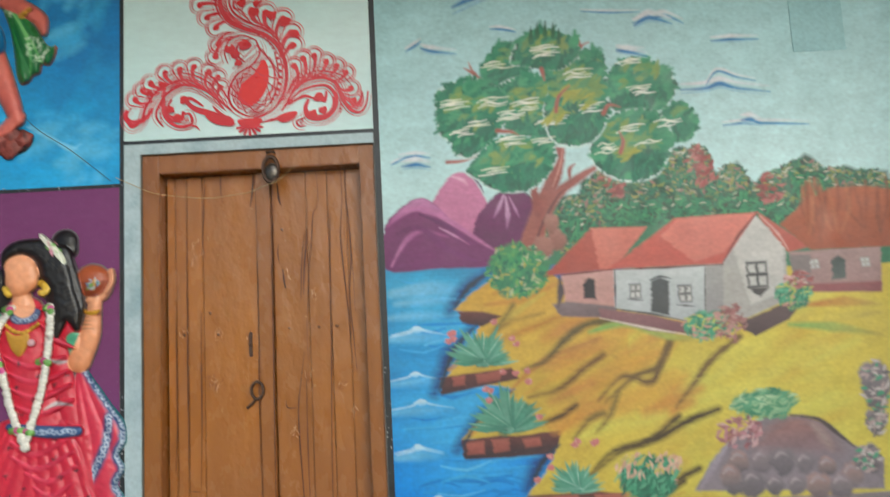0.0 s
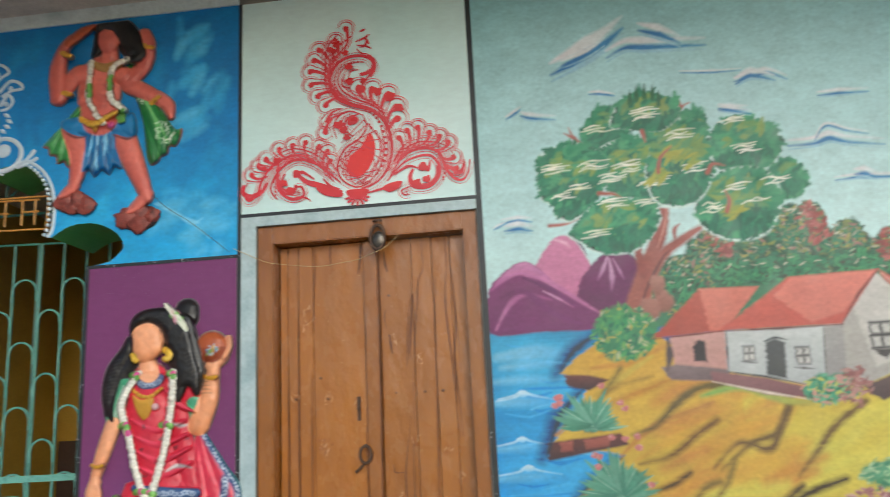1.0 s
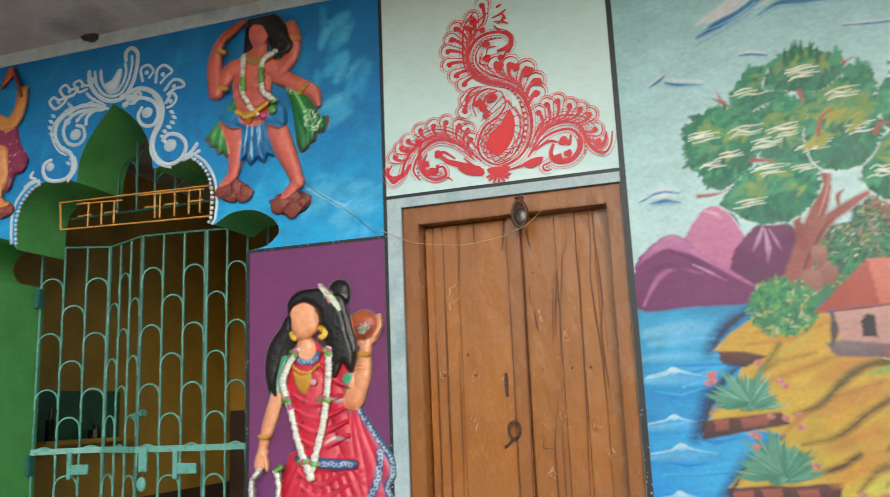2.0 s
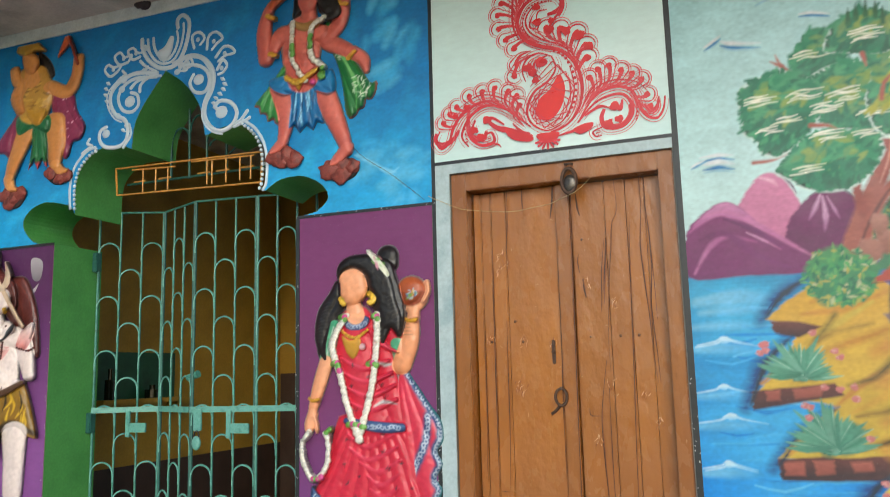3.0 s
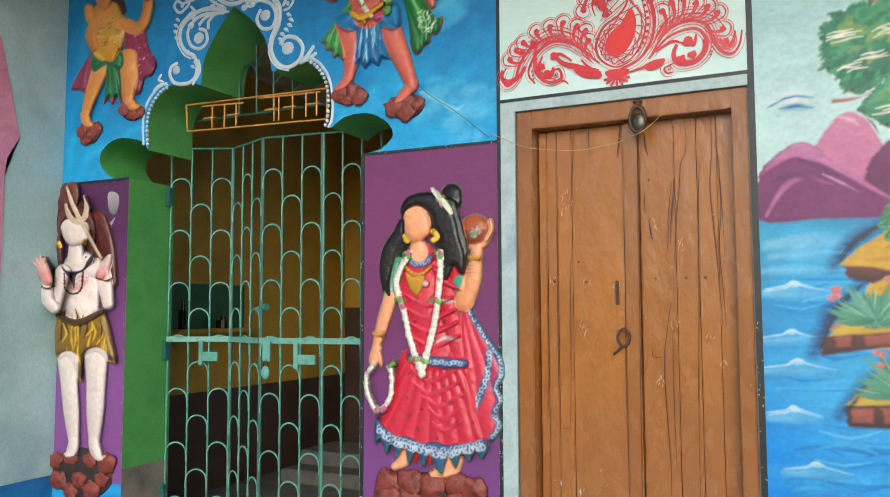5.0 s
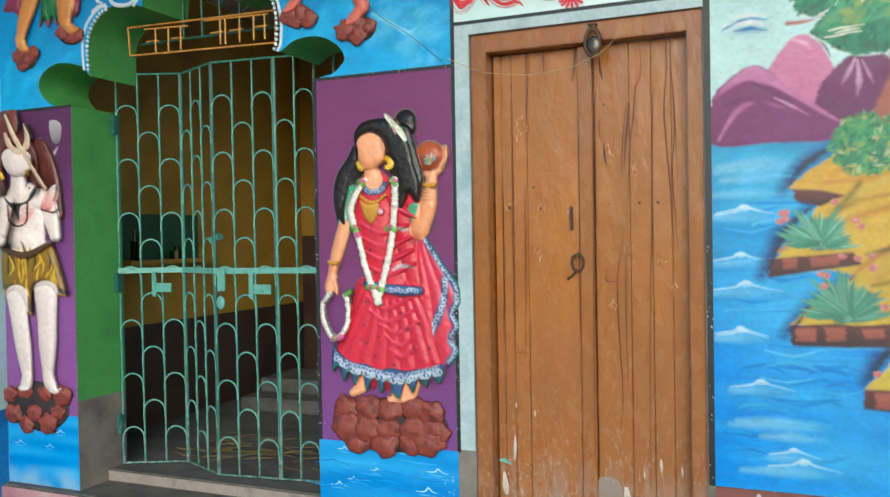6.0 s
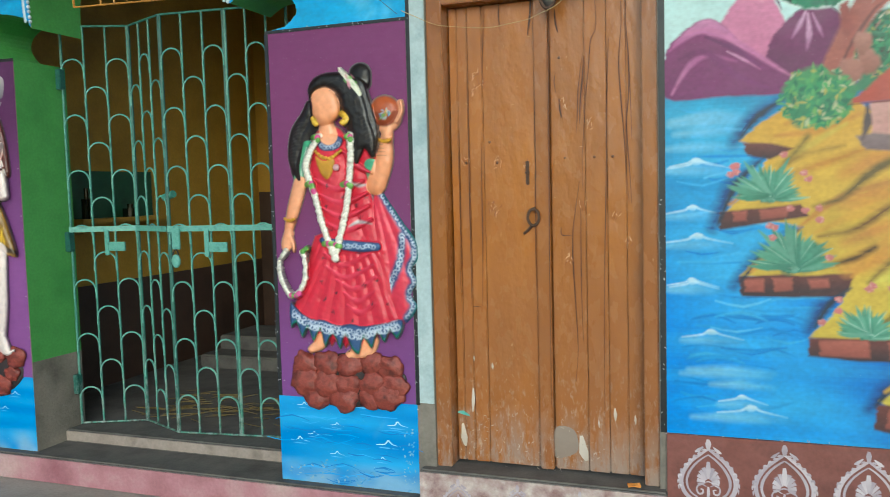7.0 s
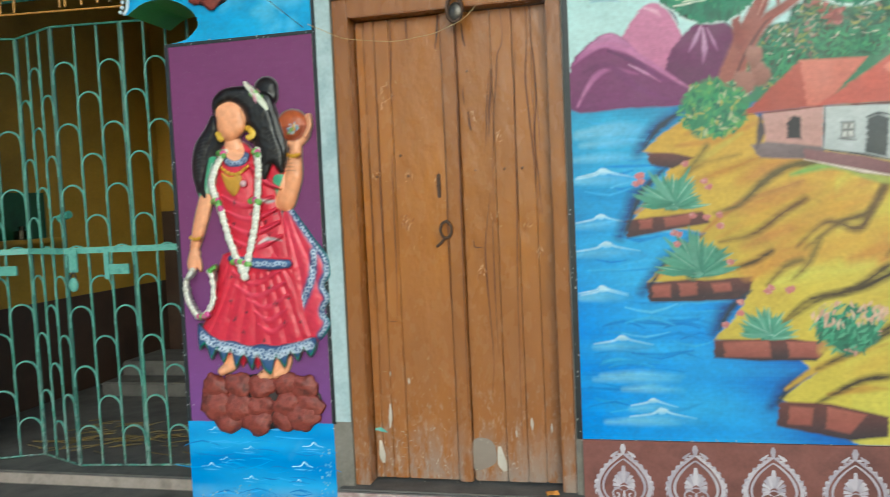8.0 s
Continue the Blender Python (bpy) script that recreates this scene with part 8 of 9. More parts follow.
# ---------------------------------------------------------------- moulded figures, each one mesh
def dancing_figure():
    f = Bas(-0.69, 0.06, 0.5, 2.12, 31).open_sheet(1.1)
    skin, skin2, red, hair = "e8a67c", "dd9465", "c4263c", "15110f"
    f.shape([(-0.454, 1.878), (-0.484, 1.847), (-0.509, 1.78), (-0.545, 1.738), (-0.574, 1.668), (-0.582, 1.586), (-0.563, 1.534), (-0.533, 1.549), (-0.513, 1.64), (-0.47, 1.715), (-0.428, 1.764)], hair, "1d1714", .028)
    f.shape([(-0.338, 1.971), (-0.255, 1.938), (-0.202, 1.856), (-0.18, 1.752), (-0.16, 1.665), (-0.169, 1.629), (-0.213, 1.64), (-0.25, 1.681), (-0.257, 1.619), (-0.285, 1.623), (-0.288, 1.727), (-0.314, 1.796)], hair, "1a1512", .034)
    # fine grey strokes: hair highlights put into the colour
    for k in range(9):
        (x, z), (u, v) = [(-0.211, 1.832), (-0.5, 1.802)]
        f.stroke([(x - .03, z - .014 * k), (x, z - .003 - .014 * k), (x + .035, z + .004 - .014 * k)], .003, "5a5450", "3a3430")
        f.stroke([(u - .014 - .004 * k, v - .013 * k), (u + .012 - .004 * k, v + .003 - .013 * k)], .003, "55504c", "3a3430")
    f.ball([(-0.221, 1.966)][0], .05, .066, .05, hair)
    f.limb([(-0.239, 1.705), (-0.202, 1.617), (-0.171, 1.53)], [.046, .05, .04], .045, red, "b82438")
    f.limb([(-0.181, 1.585), (-0.166, 1.53), (-0.172, 1.5)], [.035, .036, .03], .05, "4f9a72", "7fb894")
    # fan of the sari's loose end with its patterned border
    f.shape([(-0.161, 1.49), (-0.098, 1.42), (-0.036, 1.331), (0.018, 1.258), (0.025, 1.18), (-0.005, 1.135), (0.02, 1.082), (-0.013, 1.024), (0.015, 0.973), (-0.029, 0.907), (-0.11, 0.874), (-0.168, 0.957), (-0.203, 1.132), (-0.193, 1.332)], "d0384f", "c63048", .035, .03, pleat=([(-0.183, 1.518)][0], 22, .012))
    edge = [(-0.145, 1.475), (-0.088, 1.39), (-0.031, 1.307), (0.01, 1.246), (0.012, 1.184), (-0.011, 1.135), (0.01, 1.081), (-0.018, 1.024), (0.002, 0.973), (-0.034, 0.917)]
    f.stroke(edge, .05, "2f4a76", "3a5680", taper=(.7, 1, .8))
    f.curls(edge, 34, .011, "c4cedb")
    f.stroke([(x + .012, z) for x, z in edge], .012, "2a6a72", "2f7a7c", taper=(.8, 1, .8))
    inner = [(-0.047, 1.282), (-0.055, 1.184), (-0.1, 1.079), (-0.134, 1.013)]
    f.stroke(inner, .042, "2f4a76", "3a5680", taper=(.8, 1, .8))
    f.curls(inner, 18, .011, "c4cedb")
    # skirt
    f.limb([(-0.442, 0.86), (-0.461, 0.796), (-0.509, 0.763)], [.03, .03, .018], .04, skin)
    f.limb([(-0.232, 0.833), (-0.262, 0.771), (-0.319, 0.742)], [.032, .034, .02], .045, skin)
    f.limb([(-0.194, 0.817), (-0.217, 0.768), (-0.257, 0.746)], [.024, .024, .015], .04, skin)
    f.shape([(-0.471, 1.281), (-0.327, 1.302), (-0.161, 1.292), (-0.12, 1.17), (-0.101, 1.022), (-0.05, 0.911), (-0.067, 0.871), (-0.11, 0.879), (-0.133, 0.823), (-0.171, 0.851), (-0.2, 0.794), (-0.232, 0.838), (-0.262, 0.771), (-0.3, 0.82), (-0.335, 0.772), (-0.368, 0.837), (-0.404, 0.779), (-0.443, 0.844), (-0.49, 0.826), (-0.524, 0.872), (-0.566, 0.859), (-0.606, 0.921), (-0.567, 1.008), (-0.516, 1.126)],
            red, "c02840", .05, .06, smooth=2, pleat=([(-0.325, 1.395)][0], 26, .012))
    upper = [(-0.61, 0.978), (-0.563, 0.938), (-0.505, 0.904), (-0.441, 0.901), (-0.372, 0.878), (-0.31, 0.888), (-0.248, 0.878), (-0.187, 0.888), (-0.126, 0.898), (-0.066, 0.916)]
    points = [(-0.051, 0.882), (-0.084, 0.825), (-0.116, 0.859), (-0.144, 0.807), (-0.177, 0.846), (-0.206, 0.776), (-0.244, 0.823), (-0.268, 0.75), (-0.307, 0.773), (-0.334, 0.834), (-0.364, 0.768), (-0.397, 0.836), (-0.439, 0.774), (-0.46, 0.854), (-0.497, 0.797), (-0.524, 0.859), (-0.555, 0.813), (-0.583, 0.88), (-0.614, 0.857)]
    f.shape(upper + points, "1f6a58", "2a7a62", .03, .012, .05, smooth=3)
    f.shape(upper + [(x, z + .016) for x, z in points], "2f4a76", "3a5680", .034, .012, .05, smooth=3)
    hem = [(-0.594, 0.916), (-0.512, 0.872), (-0.437, 0.855), (-0.362, 0.843), (-0.283, 0.831), (-0.199, 0.845), (-0.138, 0.863), (-0.078, 0.88)]
    f.curls(hem, 34, .014, "c9d3df", .007)
    f.curls([(x, z + .02) for x, z in hem], 26, .011, "b4c2d4")
    for a in ([(-0.427, 1.205), (-0.331, 1.15), (-0.207, 1.202)], [(-0.423, 1.148), (-0.321, 1.094), (-0.186, 1.152)], [(-0.367, 1.083), (-0.277, 1.044), (-0.176, 1.097)], [(-0.334, 1.028), (-0.268, 0.989), (-0.183, 1.037)], [(-0.319, 0.972), (-0.258, 0.939), (-0.184, 0.982)]):
        f.limb(a, [.006, .014, .006], .012, "d43c54", "b82640", base=.052)
    # bodice and drape
    f.limb([(-0.379, 1.691), (-0.399, 1.591), (-0.374, 1.464), (-0.327, 1.322), (-0.311, 1.251)], [.082, .102, .088, .096, .102], .065, red, "bc243a")
    f.limb([(-0.276, 1.632), (-0.244, 1.482), (-0.209, 1.332), (-0.184, 1.244)], [.05, .052, .05, .045], .05, red, "bc243a")
    for a in ([(-0.458, 1.537), (-0.35, 1.489), (-0.221, 1.521)], [(-0.442, 1.47), (-0.335, 1.428), (-0.206, 1.466)], [(-0.433, 1.409), (-0.325, 1.367), (-0.196, 1.411)], [(-0.423, 1.348), (-0.316, 1.307), (-0.187, 1.352)], [(-0.318, 1.659), (-0.252, 1.592), (-0.182, 1.555)]):
        f.limb(a, [.005, .013, .005], .012, "d43c54", "bc2a42", base=.058)
    f.stroke([(-0.299, 1.523), (-0.244, 1.502), (-0.199, 1.506)], .018, "b9b4b0", "8a8488")
    f.stroke([(-0.298, 1.322), (-0.248, 1.342), (-0.187, 1.332)], .018, "c6c0bc", "8a8488")
    for x, z in [(-0.401, 1.505), (-0.323, 1.453), (-0.404, 1.409), (-0.257, 1.417), (-0.337, 1.362), (-0.236, 1.362), (-0.389, 1.312), (-0.292, 1.558), (-0.212, 1.451), (-0.428, 1.179), (-0.353, 1.165), (-0.448, 1.076), (-0.368, 1.027), (-0.253, 1.131), (-0.262, 1.206), (-0.165, 1.082), (-0.195, 0.981), (-0.394, 0.936), (-0.295, 0.902), (-0.432, 0.999), (-0.232, 1.061), (-0.127, 0.983)]:
        f.dabs(4, x, z, .01, .008, .014, .006, .6, ["5a1020", "2f3a3a"], 1.2)
    f.shape([(-0.441, 1.714), (-0.395, 1.732), (-0.316, 1.714), (-0.329, 1.672), (-0.38, 1.656), (-0.431, 1.668)], "3a4a70", "4a5c84", .02, .02, .055)
    f.curls([(-0.425, 1.683), (-0.38, 1.671), (-0.334, 1.689)], 6, .01, "aab8cc")
    f.shape([(-0.455, 1.638), (-0.415, 1.617), (-0.358, 1.62), (-0.371, 1.56), (-0.401, 1.53), (-0.434, 1.567)], "c2922a", "b08020", .014, .02, .062)
    f.chain([(-0.454, 1.658), (-0.421, 1.632), (-0.375, 1.628), (-0.323, 1.659)], .008, ["cfa235", "b98a24"], .012)
    f.ball([(-0.351, 1.584)][0], .016, .016, .012, "c9a0a4", base=.068)
    f.limb([(-0.431, 1.261), (-0.329, 1.241), (-0.245, 1.232), (-0.167, 1.232)], [.016, .024, .025, .02], .02, "2f4a76", "3a5680", base=.06)
    f.curls([(-0.408, 1.251), (-0.301, 1.236), (-0.178, 1.232)], 14, .011, "b9c6d6")
    # arms
    f.limb([(-0.489, 1.68), (-0.52, 1.594), (-0.531, 1.523)], [.03, .038, .034], .045, "4f9a72", "7fb894")
    f.stroke([(-0.495, 1.678), (-0.534, 1.538)], .01, "d0d6cc", "b8c8ba")
    f.limb([(-0.534, 1.518), (-0.567, 1.423), (-0.596, 1.333), (-0.61, 1.281)], [.034, .033, .025, .02], .045, skin, skin2)
    f.chain([(-0.622, 1.359), (-0.596, 1.351), (-0.566, 1.359)], .008, ["cf9a2c"], .012, .8)
    f.limb([(-0.603, 1.292), (-0.617, 1.242), (-0.624, 1.208)], [.026, .028, .012], .04, skin)
    f.limb([(-0.598, 1.281), (-0.584, 1.242), (-0.582, 1.214)], [.014, .013, .008], .045, skin)
    f.limb([(-0.161, 1.5), (-0.121, 1.598), (-0.106, 1.68), (-0.096, 1.753)], [.046, .042, .031, .025], .055, skin2, skin)
    f.chain([(-0.143, 1.696), (-0.113, 1.688), (-0.081, 1.696)], .009, ["cf9a2c"], .012, .8)
    f.limb([(-0.107, 1.744), (-0.068, 1.781), (-0.04, 1.847)], [.03, .036, .014], .05, skin)
    f.ball([(-0.11, 1.817)][0], .066, .07, .07, "a8542c", "8c4122")
    f.dabs(22, *[(-0.113, 1.803)][0], .03, .02, .022, .008, .5, ["6f9a4a", "4f7a9a", "c8a24a", "9fb4c4"], 1.2)
    f.limb([(-0.035, 1.854), (-0.031, 1.813), (-0.053, 1.77)], [.011, .012, .012], .07, skin)
    # head
    f.limb([(-0.394, 1.787), (-0.384, 1.726)], [.034, .045], .06, skin)
    f.shape([(-0.466, 1.889), (-0.457, 1.921), (-0.428, 1.935), (-0.385, 1.937), (-0.348, 1.917), (-0.323, 1.87), (-0.326, 1.815), (-0.361, 1.781), (-0.401, 1.768), (-0.435, 1.777), (-0.458, 1.814), (-0.466, 1.853)], skin, skin2, .055, .045, .035)
    f.shape([(-0.475, 1.884), (-0.48, 1.936), (-0.456, 1.975), (-0.41, 1.997), (-0.347, 2.001), (-0.285, 1.994), (-0.241, 1.96), (-0.214, 1.914), (-0.193, 1.852), (-0.177, 1.782), (-0.156, 1.711), (-0.16, 1.642), (-0.184, 1.628), (-0.211, 1.659), (-0.25, 1.65), (-0.266, 1.686), (-0.277, 1.747), (-0.287, 1.792), (-0.304, 1.824), (-0.318, 1.844), (-0.326, 1.885), (-0.348, 1.915), (-0.393, 1.938), (-0.434, 1.928), (-0.457, 1.909), (-0.469, 1.884)], hair, "1a1512", .04, .03, .052, smooth=3)
    f.limb([(-0.247, 1.921), (-0.21, 1.821), (-0.183, 1.72), (-0.171, 1.633)], [.05, .045, .04, .014], .03, hair, "1a1512", base=.045)
    f.limb([(-0.286, 1.888), (-0.254, 1.786), (-0.239, 1.685), (-0.251, 1.605)], [.04, .042, .032, .01], .03, hair, "1a1512", base=.05)
    f.limb([(-0.475, 1.869), (-0.493, 1.811), (-0.535, 1.743), (-0.556, 1.659), (-0.557, 1.589), (-0.54, 1.537)], [.016, .03, .038, .034, .022, .008], .03, hair, "1a1512")
    # more grey highlights painted across the locks
    for k in range(12):
        for x, z in [(-0.199, 1.803), (-0.508, 1.788)]:
            o = .016 * k * (0.35 if x > -0.35 else -0.35)
            f.stroke([(x - .032 + o, z - .016 * k - .006), (x - .01 + o, z + .002 - .016 * k), (x + .03 + o, z - .016 * k)], .0035, "4a4440", "2c2826")
    for a in ([(-0.412, 1.934), (-0.417, 1.964), (-0.405, 1.988)], [(-0.389, 1.947), (-0.338, 1.964), (-0.299, 1.941)], [(-0.373, 1.921), (-0.316, 1.928), (-0.278, 1.881)], [(-0.283, 1.906), (-0.246, 1.864), (-0.236, 1.804)]):
        f.stroke(a, .003, "4a4440", "2c2623")
    f.limb([(-0.32, 2.012), (-0.282, 1.972), (-0.244, 1.928), (-0.223, 1.897)], [.009, .013, .014, .009], .03, "d9d6c4", "c9cdb4", base=.04)
    f.dabs(12, *[(-0.268, 1.959)][0], .03, .03, .02, .008, -.9, ["7fae5a", "c98a9a"], .4)
    f.chain([(-0.456, 1.805), (-0.451, 1.785), (-0.434, 1.781)], .014, ["d8b23c"], .016, .7)
    f.chain([(-0.314, 1.818), (-0.297, 1.797), (-0.301, 1.778), (-0.32, 1.779)], .014, ["d8b23c"], .018, .7)
    # garlands
    white = ["e2dece", "d4d0c0", "ebe7da", "d9d6c8"]
    for a in ([(-0.435, 1.726), (-0.49, 1.639), (-0.503, 1.576), (-0.466, 1.466), (-0.44, 1.358), (-0.408, 1.266), (-0.37, 1.175)], [(-0.282, 1.727), (-0.282, 1.632), (-0.29, 1.533), (-0.31, 1.403), (-0.345, 1.282), (-0.376, 1.18)]):
        f.chain(a, .014, white, .02, .45)
        f.chain([(x + 0.008, z) for x, z in a], .011, white, .018, .6)
    for a in ([(-0.499, 1.512), (-0.465, 1.481)], [(-0.322, 1.508), (-0.277, 1.497)], [(-0.459, 1.719), (-0.43, 1.703)], [(-0.294, 1.718), (-0.272, 1.697)], [(-0.426, 1.243), (-0.346, 1.231)]):
        f.chain([a[0], ((a[0][0] + a[1][0]) / 2, a[0][1] + 0.005), a[1]], .014, ["6aa048", "7fb458", "c24a86"], .022, .7)
    f.chain([(-0.621, 1.213), (-0.658, 1.163), (-0.652, 1.085), (-0.612, 1.012), (-0.567, 1.021), (-0.529, 1.087), (-0.527, 1.178), (-0.543, 1.214)], .014, white, .026, .5)
    f.chain([(-0.603, 1.01), (-0.579, 1.005), (-0.555, 1.022)], .014, ["c24a86", "6aa048"], .03, .8)
    f.chain([(-0.538, 1.209), (-0.514, 1.225)], .014, ["6aa048"], .03, .8)
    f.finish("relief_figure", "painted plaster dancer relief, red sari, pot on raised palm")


dancing_figure()


def pale_figure():
    f = Bas(-3.1, -2.19, 0.5, 2.36, 32).open_sheet(1.6)
    sk, sk2, hair = "e0d4cc", "d4c6c2", "5a2822"
    f.shape([(-2.781, 1.963), (-2.767, 2.044), (-2.742, 2.098), (-2.728, 2.183), (-2.674, 2.212), (-2.608, 2.175), (-2.559, 2.1), (-2.494, 2.045), (-2.379, 2.032), (-2.314, 1.94), (-2.274, 1.829), (-2.251, 1.689), (-2.255, 1.596), (-2.342, 1.629), (-2.444, 1.756), (-2.537, 1.855), (-2.712, 1.894)], hair, "4a201a", .05)
    f.shape([(-2.749, 1.896), (-2.693, 1.894), (-2.675, 1.731), (-2.699, 1.668), (-2.737, 1.765)], hair, "4a201a", .08)
    for a in ([(-2.746, 2.165), (-2.682, 2.173), (-2.598, 2.142)], [(-2.753, 2.119), (-2.652, 2.132), (-2.558, 2.087)], [(-2.759, 2.067), (-2.631, 2.085), (-2.511, 2.04)], [(-2.439, 2.01), (-2.347, 1.91), (-2.305, 1.752)], [(-2.49, 1.981), (-2.397, 1.881), (-2.353, 1.691)], [(-2.377, 2), (-2.301, 1.846), (-2.266, 1.658)]):
        f.stroke(a, 0.01, "7a3a30", "4a201a")
    f.limb([(-2.429, 1.725), (-2.349, 1.604), (-2.319, 1.517)], [.045, .038, .03], .05, sk, sk2)
    f.limb([(-2.683, 1.699), (-2.721, 1.572), (-2.744, 1.488)], [.04, .036, .032], .06, sk, sk2, base=.12)
    f.limb([(-2.548, 1.721), (-2.542, 1.601), (-2.545, 1.49), (-2.532, 1.412)], [.088, .098, .102, .09], .07, sk, sk2)
    f.limb([(-2.565, 1.696), (-2.562, 1.649)], [.07, .07], .075, sk)
    f.ball([(-2.562, 1.487)][0], .085, .07, .09, sk)
    f.limb([(-2.691, 1.683), (-2.565, 1.696), (-2.423, 1.693)], [.05, .06, .05], .075, sk)
    f.dabs(14, *[(-2.561, 1.633)][0], .1, .04, .06, .02, .3, ["d6a49e", "cf9a94"], .5)
    f.shape([(-2.722, 1.431), (-2.549, 1.405), (-2.377, 1.474), (-2.324, 1.436), (-2.256, 1.259), (-2.244, 1.181), (-2.321, 1.197), (-2.4, 1.233), (-2.495, 1.209), (-2.505, 1.07), (-2.571, 1.155), (-2.637, 1.206), (-2.718, 1.205)], "8a6a1a", "6a4e14", .05, .06, smooth=3, base=.03, pleat=([(-2.554, 1.506)][0], 9, .01))
    for i in range(26):
        x, z = [(-2.492, 1.324)][0]
        px, pz = x + f.rnd.uniform(-.2, .2), z + f.rnd.uniform(-.13, .1)
        f.stroke([(px, pz + .06), (px + f.rnd.uniform(-.02, .04), pz), (px + f.rnd.uniform(-.03, .03), pz - .05)], .018, f.rnd.choice(["c4a020", "d0ac2c", "2e2412", "3a2c14"]), taper=(.2, 1, .2))
    rim = [(-2.714, 1.202), (-2.637, 1.206), (-2.571, 1.155), (-2.509, 1.076), (-2.494, 1.206), (-2.4, 1.233), (-2.321, 1.197), (-2.244, 1.175)]
    f.stroke(rim, .02, "c09a34", "b48c2c", taper=(1, 1, 1))
    f.stroke([(x, z + .028) for x, z in rim], .03, "4a3a20", "3c2e1a", taper=(.8, 1, .8))
    f.limb([(-2.714, 1.443), (-2.549, 1.405), (-2.368, 1.467)], [.014, .02, .014], .02, "4a3420", base=.085)
    f.limb([(-2.618, 1.191), (-2.602, 1.066), (-2.575, 0.897), (-2.548, 0.723)], [.055, .046, .042, .026], .06, sk, sk2)
    f.limb([(-2.399, 1.211), (-2.392, 1.073), (-2.392, 0.906), (-2.393, 0.745)], [.06, .05, .044, .028], .065, sk, sk2)
    f.limb([(-2.549, 0.742), (-2.563, 0.686), (-2.598, 0.665)], [.028, .03, .02], .06, sk)
    f.limb([(-2.393, 0.751), (-2.373, 0.693), (-2.346, 0.664)], [.03, .032, .02], .065, sk)
    for x, z in [(-2.616, 0.67), (-2.597, 0.662), (-2.575, 0.664), (-2.554, 0.668), (-2.371, 0.663), (-2.35, 0.658), (-2.329, 0.666), (-2.309, 0.679)]:
        f.limb([(x, z)], [.009], .02, sk, base=.045)
    f.limb([(-2.744, 1.488), (-2.802, 1.534), (-2.817, 1.621), (-2.821, 1.687)], [.034, .036, .03, .024], .06, sk, sk2, base=.17)
    f.limb([(-2.809, 1.644), (-2.84, 1.697), (-2.862, 1.75)], [.03, .036, .03], .06, "cf8a84", "d69a92", base=.2)
    for q in [(-2.939, 1.758), (-2.907, 1.777), (-2.874, 1.789), (-2.84, 1.778)]:
        f.limb([[(-2.85, 1.71)][0], q], [.015, .011], .06, "d6a79e", base=.2)
    f.limb([(-2.315, 1.504), (-2.324, 1.613), (-2.345, 1.691)], [.03, .028, .025], .075, sk)
    f.limb([(-2.378, 1.667), (-2.346, 1.722), (-2.314, 1.771)], [.03, .034, .014], .08, "cf8a84", sk)
    for a in ([(-2.868, 1.616), (-2.811, 1.599), (-2.742, 1.617)], [(-2.412, 1.655), (-2.342, 1.635), (-2.287, 1.652)], [(-2.614, 1.768), (-2.559, 1.754), (-2.498, 1.777)], [(-2.672, 1.683), (-2.658, 1.596), (-2.594, 1.567), (-2.532, 1.594), (-2.52, 1.695)]):
        f.chain(a, .0065, ["3f1a16", "5a241c"], .012, 1.6, .24 if a[0][0] < -2.8 else .08)
    f.shape([(-2.703, 1.739), (-2.637, 1.698), (-2.539, 1.715), (-2.454, 1.788), (-2.443, 1.75), (-2.511, 1.695), (-2.572, 1.671), (-2.586, 1.595), (-2.625, 1.65), (-2.683, 1.699)], "26282c", "34363c", .03, .03, .07)
    f.limb([(-2.582, 1.857), (-2.576, 1.741)], [.038, .05], .085, sk)
    f.limb([(-2.66, 2.099), (-2.645, 2.147), (-2.63, 2.185)], [.055, .045, .03], .03, hair, "6a3026", base=.05)
    f.shape([(-2.736, 1.926), (-2.733, 2.006), (-2.701, 2.053), (-2.623, 2.071), (-2.535, 2.056), (-2.464, 2.019), (-2.43, 1.957), (-2.425, 1.878), (-2.453, 1.848), (-2.485, 1.944), (-2.61, 2.015), (-2.695, 1.975), (-2.699, 1.908)], hair, "4a201a", .05, .03, .05, smooth=3)
    f.shape([(-2.705, 1.924), (-2.712, 1.963), (-2.679, 1.994), (-2.618, 2.003), (-2.548, 1.992), (-2.495, 1.964), (-2.475, 1.919), (-2.485, 1.875), (-2.53, 1.845), (-2.589, 1.835), (-2.642, 1.847), (-2.68, 1.878)], sk, sk2, .06, .045, .06)
    for a in [(-2.723, 1.99), (-2.655, 2.037), (-2.568, 2.038), (-2.471, 1.994)], [(-2.699, 2.027), (-2.613, 2.054), (-2.503, 2.028)], [(-2.689, 2.143), (-2.638, 2.159), (-2.584, 2.142)], [(-2.696, 2.105), (-2.626, 2.119), (-2.555, 2.095)]:
        f.stroke(a, 0.009, "7a3a30", "4a201a")
    f.chain([(-2.724, 1.862), (-2.709, 1.836)], .012, ["cfa62c"], .014)
    f.chain([(-2.52, 1.867), (-2.51, 1.841)], .013, ["cfa62c"], .014)
    f.limb([(-2.553, 1.99), (-2.477, 1.884), (-2.383, 1.767)], [.011, .011, .011], .02, "b7a084", base=.09)
    f.limb([(-2.676, 2.081), (-2.645, 2.015), (-2.58, 1.976), (-2.527, 1.995), (-2.507, 2.052), (-2.533, 2.125)], [.009, .015, .017, .017, .014, .005], .02, "c2ad92", base=.085)
